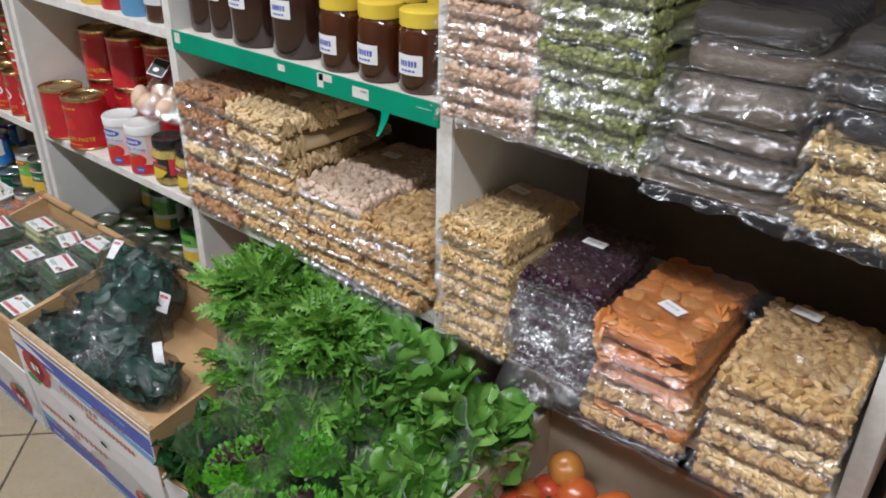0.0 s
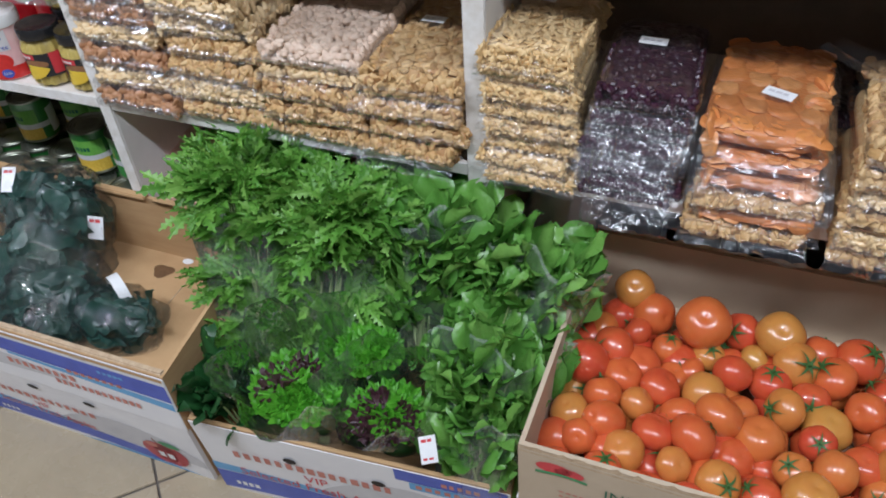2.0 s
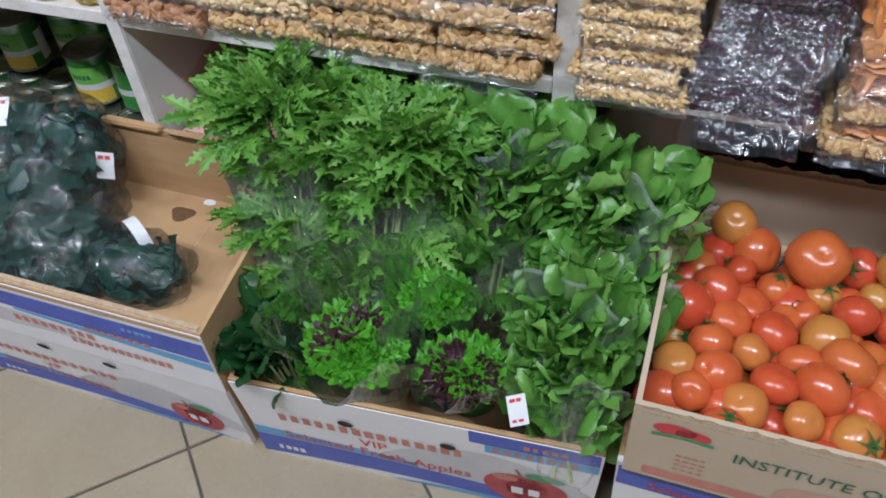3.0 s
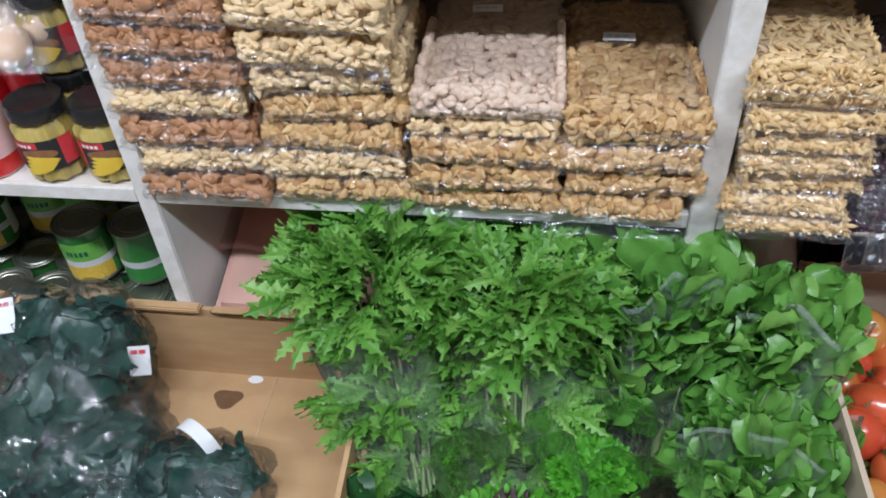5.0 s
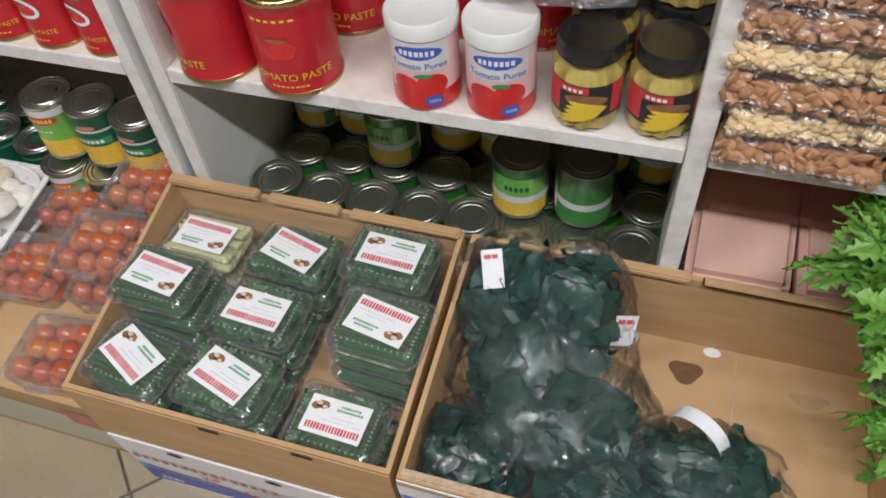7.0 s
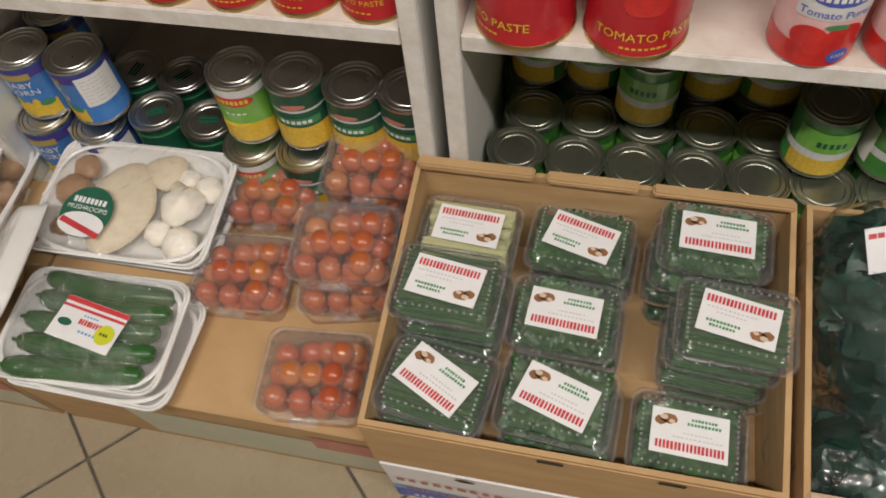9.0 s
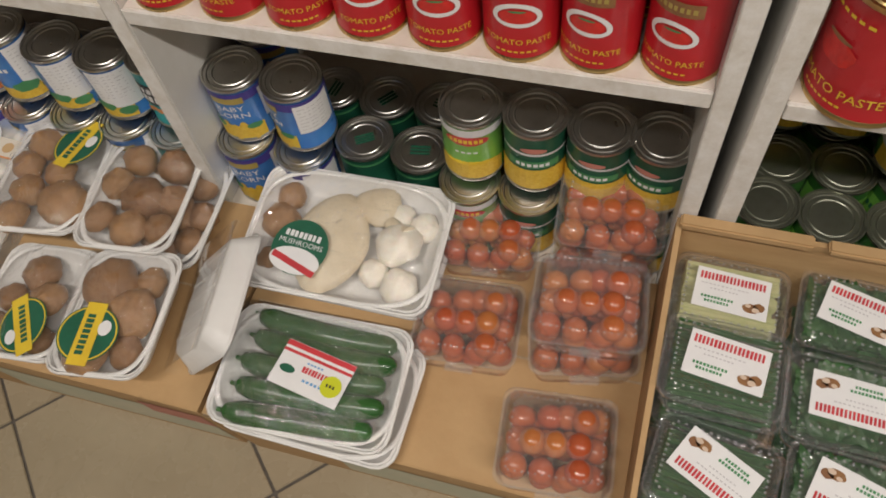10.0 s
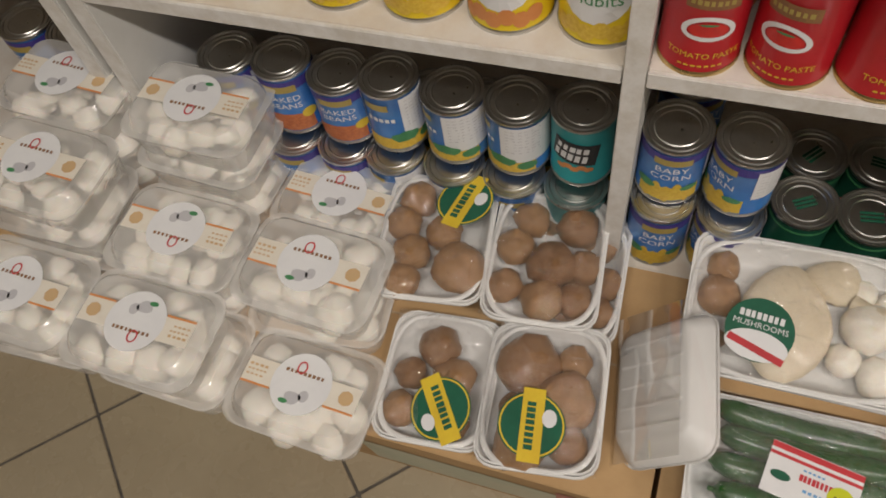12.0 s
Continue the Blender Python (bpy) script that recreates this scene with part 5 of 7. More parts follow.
def punnet(m, seed):
    q = random.Random(seed)
    t = thing("tomato_punnet", "clear plastic punnet of orange-red cherry tomatoes", "punnet", "cherry tomato punnets", m)
    w, d, hh = 0.124, 0.108, 0.040
    part("tub", tub_shell(w, d, hh), PUNNET, t, "clear ribbed plastic tub")
    part("lid", lid_shell(w, d, hh + 0.0003, hh + 0.018), PUNNET, t, "clear plastic lid")
    part("latch", slab(-0.016, 0.016, -d / 2 - 0.010, -d / 2 - 0.001, hh - 0.002, hh + 0.001, 0.0006), PUNNET, t)
    pips = []
    for k in range(14):
        for sy in (-1, 1):
            pips.append(moved(blob(0.0014, 0.0014, 0.0012, 6, 4), pose(-w / 2 + 0.016 + k * (w - 0.032) / 13, sy * (d / 2 - 0.013), hh + 0.0175)))
    for k in range(11):
        for sx in (-1, 1):
            pips.append(moved(blob(0.0014, 0.0014, 0.0012, 6, 4), pose(sx * (w / 2 - 0.013), -d / 2 + 0.016 + k * (d - 0.032) / 10, hh + 0.0175)))
    part("lid_studs", join(*pips), STUD, t, "rows of small moulded studs", kind="stuff")
    for lay, (nx, ny) in enumerate(((4, 3), (4, 3), (3, 3))):
        for i in range(nx):
            for j in range(ny):
                if lay == 2 and q.random() < 0.3:
                    continue
                part("cherry_tomato", CT, None, t, m=pose((i - (nx - 1) / 2) * 0.0265 + q.uniform(-.004, .004), (j - (ny - 1) / 2) * 0.029 + q.uniform(-.004, .004), 0.016 + 0.0155 * lay + q.uniform(-.002, .002), q.uniform(-180, 180), q.uniform(-90, 90), 0))
    return t


P0 = punnet(pose(-1.828, 0.680, 0.1925, 0, 0, 4), 1)
for x, y, z, a in ((-1.826, 0.683, 0.2515, 4), (-1.967, 0.662, 0.1925, 6), (-1.832, 0.552, 0.1925, 12), (-1.830, 0.560, 0.2515, 5), (-1.964, 0.535, 0.1925, 4), (-1.836, 0.418, 0.1925, 5)):
    copy_thing(P0, pose(x, y, z, 0, 0, a))

# ---- packs of herbs ----
def herb_label(t, z, a=0, flip=False, dx=0.0, dy=0.0):
    m = pose(dx, dy, z, 0, 0, a + (180 if flip else 0))
    q = random.Random(int(z * 1e5) + int(dx * 1e4))
    part("label", moved(rect(-0.038, 0.038, -0.024, 0.024), m), WHITEINK, t, "white paper label", smooth=False)
    part("label_title", moved(bars(-0.034, 0.034, 0.0145, 0.0085, 18, q, 0.30), m @ pose(0, 0, 0.0005)), REDINK, t, "row of red letters", smooth=False)
    part("label_line", moved(join(bars(-0.032, 0.018, 0.005, 0.0014, 12, q, 0.3), bars(-0.022, 0.008, 0.000, 0.0014, 8, q, 0.3)), m @ pose(0, 0, 0.0005)), GREYINK, t, smooth=False)
    part("label_green", moved(join(bars(-0.030, 0.004, -0.0105, 0.0030, 10, q, 0.25), bars(-0.026, 0.000, -0.0155, 0.0030, 8, q, 0.25)), m @ pose(0, 0, 0.0005)), LEAFINK, t, smooth=False)
    part("label_picture", moved(join(oval(0.021, -0.013, 0.0085, 0.0055, 14, 0.06, 5), oval(0.029, -0.010, 0.0060, 0.0050, 12, 0.06, 5)), m @ pose(0, 0, 0.0005)), BROWNINK, t, smooth=False)
    part("picture", moved(join(oval(0.026, -0.014, 0.0040, 0.0028, 10), oval(0.018, -0.0105, 0.0030, 0.0022, 10)), m @ pose(0, 0, 0.0008)), PISTA, t, smooth=False)


def leaf(l, w, curl, fold, nu=5, twist=0.0):
    def fn(u, v):
        ww = w * math.sin(math.pi * min(1, (u * 0.92 + 0.06))) ** 0.75 * (v - 0.5) * 2
        return (ww, l * u * math.cos(curl * u * 0.5), -abs(ww) * fold + l * u * math.sin(curl * u * 0.5) * -1 + 0.004 * math.sin(9 * u + twist) * (v - 0.5) * 2)
    return sheet(fn, nu, 4)


def herbs(q, w, d, hh, n, lw):
    out = []
    for k in range(n):
        l = q.uniform(0.022, 0.045)
        out.append(moved(leaf(l, l * lw, q.uniform(-0.4, 0.4), 0.3, 4, q.random() * 6), pose(q.uniform(-w, w) * 0.34, q.uniform(-d, d) * 0.30, hh * q.uniform(0.5, 0.82), q.uniform(-12, 12), q.uniform(-30, 30), q.uniform(0, 360))))
    V, F = join(*out)
    lim = lambda a, b: max(-b, min(b, a))
    return [(lim(x, w * 0.44), lim(y, d * 0.43), max(0.004, min(z, 0.0335))) for x, y, z in V], F


def herb_pack(m, seed, kind, flip, a, dx=0, dy=0, labelled=True):
    q = random.Random(seed)
    t = thing("herb_pack", {"leaf": "clear plastic pack of green herb leaves with a white label", "grass": "clear plastic pack of dark green chives with a white label", "stalk": "clear plastic pack of pale lemongrass stalks with a white label"}[kind], "herb pack", "herb packs", m)
    w, d, hh = 0.118, 0.092, 0.022
    part("tub", tub_shell(w, d, hh), CLAM, t, "clear plastic tub")
    part("lid", lid_shell(w, d, hh + 0.0003, hh + 0.013), CLAM, t, "clear plastic lid")
    if kind == "leaf":
        part("herb_leaves", herbs(q, w, d, 0.034, 130, 0.26), HERB, t, "packed green leaves", kind="stuff")
        part("herb_bed", slab(-w * 0.40, w * 0.40, -d * 0.38, d * 0.38, 0.003, 0.020, 0.004), HERB, t)
    else:
        rods = []
        rr = 0.0016 if kind == "grass" else 0.0042
        for k in range(70 if kind == "grass" else 22):
            rods.append(moved(lathe([(0.0003, -w * 0.42), (rr, -w * 0.41), (rr, w * 0.41), (0.0003, w * 0.42)], 6), pose(0, q.uniform(-d, d) * 0.37, q.uniform(0.006, 0.031), 0, 90, q.uniform(-6, 6))))
        part("herb_stems", join(*rods), HERB if kind == "grass" else PALESTALK, t, "bundle of straight stems", kind="stuff")
        part("herb_bed", slab(-w * 0.40, w * 0.40, -d * 0.38, d * 0.38, 0.003, 0.014, 0.004), HERB if kind == "grass" else PALESTALK, t)
    studs = []
    for k in range(12):
        for s in (-1, 1):
            studs.append(moved(blob(0.0017, 0.0017, 0.0013, 6, 4), pose(-w / 2 + 0.016 + k * (w - 0.032) / 11, s * (d / 2 - 0.012), hh + 0.0125)))
            studs.append(moved(blob(0.0017, 0.0017, 0.0013, 6, 4), pose(s * (w / 2 - 0.012), -d / 2 + 0.016 + k * (d - 0.032) / 11, hh + 0.0125)))
    part("lid_studs", join(*studs), STUD, t, "rows of small moulded studs", kind="stuff")
    if labelled:
        herb_label(t, hh + 0.0138, a, flip, dx, dy)
    return t


B0 = 0.1985
for i, (x, y, n, kind, flip, a, rot) in enumerate(((-1.692, 0.596, 3, "stalk", False, -2, -2), (-1.556, 0.598, 3, "leaf", False, -12, -4), (-1.424, 0.598, 4, "leaf", True, 0, -3),
                                                   (-1.688, 0.500, 4, "grass", False, -6, -2), (-1.563, 0.503, 3, "leaf", True, -2, -2), (-1.402, 0.503, 4, "grass", False, -8, -3),
                                                   (-1.690, 0.405, 3, "grass", True, -20, -8), (-1.559, 0.405, 3, "leaf", True, -14, -4), (-1.424, 0.402, 2, "leaf", True, 0, -2))):
    for k in range(n):
        herb_pack(pose(x + (0.004 * ((k * 7 + i) % 3 - 1)), y + 0.003 * ((k + i) % 2), B0 + 0.0368 * k , 0, 0, rot), 40 + i * 5 + k, kind, flip, a, labelled=(k == n - 1 or (i, k) == (6, 1)))

# ---- foam trays ----
def foam_tray(t, w, d, hh):
    part("foam_tray", join(tub_shell(w, d, hh, foot=0.80, rr=0.022), moved(bent(tub_shell(w * 0.965, d * 0.955, hh - 0.003, foot=0.80, rr=0.020), lambda x, y, z: (x, y, z)), pose(0, 0, 0.0032))), FOAM, t, "white foam tray")
    part("rim", sheet(lambda u, v: (((w / 2 - 0.001 - 0.006 * v) * max(-1, min(1, 1.28 * math.copysign(abs(math.cos(6.2832 * u)) ** 0.55, math.cos(6.2832 * u)) / 1.28))),
                                    ((d / 2 - 0.001 - 0.006 * v) * math.copysign(abs(math.sin(6.2832 * u)) ** 0.55, math.sin(6.2832 * u))), hh + 0.0022 * math.sin(math.pi * v)), 48, 3, True), FOAM, t)


def wrap_over(t, w, d, hh, bumps, seed):
    """Cling film that lies over what is in the tray."""
    def top(x, y):
        z = hh + 0.001
        for bx, by, br, bz in bumps:
            q = math.hypot(x - bx, y - by) / (br * 1.6)
            if q < 1:
                z = max(z, hh + 0.001 + (bz - hh) * (1 - q * q) ** 0.7 if bz > hh else z)
        return z + 0.0012 * rnd_noise((x, y, seed), 60)
    part("cling_film", sheet(lambda u, v: ((u - 0.5) * w * 0.97, (v - 0.5) * d * 0.97, top((u - 0.5) * w * 0.95, (v - 0.5) * d * 0.95) + 0.0022), 30, 26), WRAP, t, "tight clear cling film")


def mush_mesh(cap, name="mushroom", bumpy=0.0):
    prof = [(0.0004, 0.12), (0.22, 0.10), (0.26, 0.30), (0.34, 0.42), (0.80, 0.40), (0.96, 0.48), (1.0, 0.62), (0.95, 0.84), (0.78, 1.08), (0.5, 1.24), (0.22, 1.31), (0.0004, 1.33)]
    return mesh(name, bent(lathe(prof, 20), lambda x, y, z: (x * (1 + bumpy * rnd_noise((x, y, z), 2.2)), y * (1 + bumpy * rnd_noise((y, x, z), 2.0)), z * (1 + bumpy * rnd_noise((x, z, y), 1.7)))), cap)


MB, MW = mush_mesh(MUSH, bumpy=0.18), mush_mesh(MUSHW, bumpy=0.15)


def yellow_label(t, m, rr=0.036):
    a = part("label", moved(oval(0, 0, rr, rr, 26), m), DGREENINK, t, "round dark green label with a yellow band", smooth=False)
    part("label_ring", moved(join(*[sheet(lambda u, v: (rr * (0.96 - 0.05 * v) * math.cos(6.2832 * u), rr * (0.96 - 0.05 * v) * math.sin(6.2832 * u), 0), 26, 1, True)]), m @ pose(0, 0, 0.0004)), YELLOWINK, t, smooth=False)
    part("label_band", moved(rect(-rr * 1.12, rr * 1.12, -rr * 0.33, rr * 0.33), m @ pose(0, 0, 0.0006)), YELLOWINK, t, smooth=False)
    part("label_mark", moved(bars(-rr * 0.75, rr * 0.75, rr * 0.05, rr * 0.26, 8, PR, 0.12), m @ pose(0, 0, 0.0010)), DGREENINK, t, smooth=False)
    part("label_picture", moved(oval(rr * 0.25, -rr * 0.5, rr * 0.28, rr * 0.22, 12), m @ pose(0, 0, 0.0010)), WHITEINK, t, smooth=False)


def mushroom_tray(m, w, d, caps, seed, lab=None, label="white foam tray of brown mushrooms under cling film"):
    t = thing("mushroom_tray", label, "mushroom tray", "brown mushroom trays", m)
    hh = 0.030
    foam_tray(t, w, d, hh)
    q = random.Random(seed)
    bumps = []
    for x, y, rr in caps:
        z = 0.006
        part("mushroom", MB, None, t, m=pose(x, y, z + 0.002, q.uniform(-14, 14), q.uniform(-14, 14), q.uniform(0, 360)) @ Matrix.Diagonal((rr, rr, min(rr, 0.03) * 1.05, 1)))
        bumps.append((x, y, rr, z + 1.4 * min(rr, 0.03)))
    wrap_over(t, w, d, hh, bumps, seed)
    if lab:
        yellow_label(t, pose(lab[0], lab[1], lab[2], lab[3], 0, lab[4]))
    return t


Z0 = 0.1922
six = [(-0.036, 0.058, 0.024), (-0.044, 0.020, 0.023), (-0.030, -0.022, 0.024), (0.012, 0.012, 0.024), (0.030, -0.040, 0.034), (-0.030, -0.062, 0.024)]
eight = [(-0.030, 0.056, 0.023), (0.028, 0.052, 0.026), (-0.040, 0.010, 0.024), (0.006, -0.008, 0.030), (0.044, -0.004, 0.022), (-0.040, -0.044, 0.023), (0.004, -0.054, 0.026), (0.042, -0.046, 0.021)]
four = [(-0.006, 0.040, 0.026), (-0.036, 0.004, 0.020), (0.020, 0.0, 0.027), (-0.034, -0.040, 0.022), (0.026, -0.05, 0.02)]
three = [(-0.022, 0.038, 0.038), (0.028, 0.050, 0.020), (0.028, 0.000, 0.034), (-0.026, -0.018, 0.022), (-0.014, -0.052, 0.032), (0.034, -0.046, 0.022)]
mushroom_tray(pose(-2.562, 0.606, Z0 + 0.032, 0, 0, 7), 0.138, 0.178, six, 1, (0.030, 0.045, 0.046, -8, 70))
mushroom_tray(pose(-2.424, 0.608, Z0 + 0.034, 0, 0, 5), 0.136, 0.178, eight, 2)
mushroom_tray(pose(-2.398, 0.612, Z0, 0, 0, 3), 0.136, 0.178, eight, 5)
mushroom_tray(pose(-2.510, 0.442, Z0 + 0.002, 0, 0, 5), 0.132, 0.160, four, 3, (0.012, -0.040, 0.044, 14, -60))
mushroom_tray(pose(-2.386, 0.448, Z0 + 0.014, 0, -6, 6), 0.136, 0.172, three, 4, (-0.004, -0.042, 0.055, 12, 92))
# one turned on its side
t = thing("mushroom_tray", "white foam tray standing on its long edge", "mushroom tray", "brown mushroom trays", pose(-2.280, 0.486, Z0 + 0.062, 0, 132, 8))
foam_tray(t, 0.128, 0.165, 0.030)
for k in range(5):
    part("moulded_rib", slab(-0.042, 0.042, -0.05 + 0.024 * k, -0.046 + 0.024 * k, -0.0024, 0.0006, 0.001), FOAM, t)
for x, y, rr in four[:3]:
    part("mushroom", MB, None, t, m=pose(x, y, 0.006, 0, 0, 0) @ Matrix.Diagonal((rr, rr, rr, 1)))
part("cling_film", sheet(lambda u, v: ((u - 0.5) * 0.134, (v - 0.5) * 0.17, -0.0045 + 0.036 * max(0, abs(u - 0.5) * 2 - 0.78) / 0.22 + 0.0006 * rnd_noise((u, v, 3), 4)), 20, 20), GLASS, t, "clear cling film")

# mixed mushrooms
t = thing("mixed_mushroom_tray", "large white foam tray of mixed mushrooms with a round label", "mushroom tray", "", pose(-2.136, 0.604, Z0 + 0.034, 6, 0, 1))
foam_tray(t, 0.25, 0.172, 0.032)
bumps = []
for x, y, rr, mm in ((-0.088, 0.050, 0.019, MB), (-0.094, 0.008, 0.025, MB), (-0.090, -0.042, 0.016, MB), (0.060, 0.044, 0.017, MW), (0.090, 0.038, 0.019, MW), (0.070, 0.0, 0.030, MW), (0.045, -0.036, 0.019, MW), (0.082, -0.046, 0.024, MW)):
    part("mushroom", mm, None, t, m=pose(x, y, 0.007, PR.uniform(-15, 15), PR.uniform(-15, 15), PR.uniform(0, 360)) @ Matrix.Diagonal((rr, rr, rr, 1)))
    bumps.append((x, y, rr, 0.007 + 1.3 * rr))
OY = bent(blob(0.050, 0.066, 0.014, 20, 12), lambda x, y, z: (x + 0.25 * y * abs(y) / 0.06, y, z * (1 + 0.3 * rnd_noise((x, y, 0), 50)) + 0.024))
part("oyster_mushroom", moved(OY, pose(-0.018, -0.008, 0, 0, 0, 22)), OYSTER, t, "large pale oyster mushroom")
part("oyster_mushroom", moved(bent(blob(0.030, 0.026, 0.012, 16, 10), lambda x, y, z: (x, y * (1 + 0.4 * x / 0.03), z + 0.024)), pose(0.026, 0.052, 0, 0, 0, -10)), OYSTER, t, "pale oyster mushroom")
part("mushroom_stem", moved(lathe([(0.010, 0), (0.008, 0.02), (0.012, 0.035), (0.001, 0.036)], 10), pose(0.050, 0.030, 0.024, 70, 0, 60)), OYSTER, t)
wrap_over(t, 0.25, 0.172, 0.032, bumps + [(-0.018, -0.008, 0.045, 0.040)], 8)
m = pose(-0.046, -0.030, 0.0445, 4, 0, -6)
part("label", moved(oval(0, 0, 0.036, 0.036, 28), m), DGREENINK, t, "round green and white label", smooth=False)
part("label_foot", moved(oval(0, -0.018, 0.033, 0.017, 20), m @ pose(0, 0, 0.0004)), WHITEINK, t, smooth=False)
part("label_band", moved(rect(-0.031, 0.031, -0.004, 0.004), m @ pose(0, -0.022, 0.0008, 0, 0, -14)), REDINK, t, smooth=False)
part("name_mark", moved(bars(-0.024, 0.024, 0.015, 0.008, 8, PR, 0.2), m @ pose(0, 0, 0.0008)), WHITEINK, t, smooth=False)
part("lettering", moved(words("MUSHROOMS", 0.0095), m @ pose(0, 0.004, 0.0008)), WHITEINK, t, smooth=False)

# cucumbers
t = thing("cucumber_tray", "white foam tray of dark green cucumbers under cling film", "cucumber tray", "", pose(-2.122, 0.428, Z0 + 0.018, 2, 0, 2))
foam_tray(t, 0.218, 0.150, 0.026)
cuke = mesh("cucumber", bent(moved(lathe([(0.0006, -0.088), (0.006, -0.0868), (0.0105, -0.082), (0.0138, -0.070), (0.0152, -0.045), (0.0157, 0.0), (0.0152, 0.045), (0.0136, 0.070), (0.0100, 0.083), (0.005, 0.0872), (0.0030, 0.089), (0.0026, 0.094), (0.0004, 0.0945)], 16, 8, 0.02), pose(0, 0, 0, 0, -90, 0)), lambda x, y, z: (x, y + 0.9 * x * x, z)), CUKE)
for k in range(5):
    part("cucumber", cuke, None, t, m=pose(0.002 + 0.006 * (k % 2), 0.050 - 0.0262 * k, 0.0225 + 0.002 * (k % 2), 25 * k, 0, -3 + 1.5 * k))
wrap_over(t, 0.218, 0.150, 0.026, [(0.03 * i, 0.050 - 0.0262 * k, 0.016, 0.0395) for k in range(5) for i in (-2, -1, 0, 1, 2)], 12)
part("cling_film", sheet(lambda u, v: (0.208 * (u - 0.5), 0.142 * (v - 0.5), 0.028 + 0.0165 * (1 - abs(2 * u - 1) ** 4) * (1 - abs(2 * v - 1) ** 5) + 0.0012 * rnd_noise((u * 3, v * 2, 1), 6)), 24, 20), WRAP, t)
m = pose(0.008, -0.004, 0.0462, 0, 0, -12)
part("label", moved(rect(-0.044, 0.044, -0.027, 0.027), m), WHITEINK, t, "white label with red stripes", smooth=False)
part("label_stripe", moved(join(rect(-0.044, 0.044, 0.020, 0.0265), rect(-0.044, 0.044, 0.013, 0.0165)), m @ pose(0, 0, 0.0004)), REDINK, t, smooth=False)
part("label_title", moved(bars(-0.012, 0.020, 0.0, 0.007, 8, PR, 0.15), m @ pose(0, 0, 0.0004)), REDINK, t, smooth=False)
part("label_line", moved(bars(-0.006, 0.020, -0.012, 0.003, 5, PR), m @ pose(0, 0, 0.0004)), SKYBLUE, t, smooth=False)
part("label_line", moved(bars(-0.010, 0.012, 0.008, 0.002, 5, PR), m @ pose(0, 0, 0.0004)), SKYBLUE, t, smooth=False)
part("price_sticker", moved(oval(0.028, -0.006, 0.0125, 0.0125, 20), m @ pose(0, 0, 0.0007)), surface("lime sticker", (0.62, 0.66, 0.03), (0.56, 0.60, 0.03), 0.4), t, "round lime-yellow sticker", smooth=False)
part("sticker_mark", moved(bars(0.022, 0.034, -0.006, 0.0035, 3, PR), m @ pose(0, 0, 0.0010)), BLACKINK, t, smooth=False)
part("label_picture", moved(oval(-0.029, -0.006, 0.010, 0.005, 10), m @ pose(0, 0, 0.0004)), DGREENINK, t, smooth=False)
t2 = thing("spare_foam_tray", "second white foam tray under the cucumber tray", "tray", "", pose(-2.112, 0.424, Z0, 0, 0, -1))
foam_tray(t2, 0.22, 0.150, 0.018)
t2 = thing("spare_foam_tray", "second white foam tray under the mixed mushrooms", "tray", "", pose(-2.130, 0.606, Z0, 0, 0, 0))
foam_tray(t2, 0.236, 0.160, 0.030)

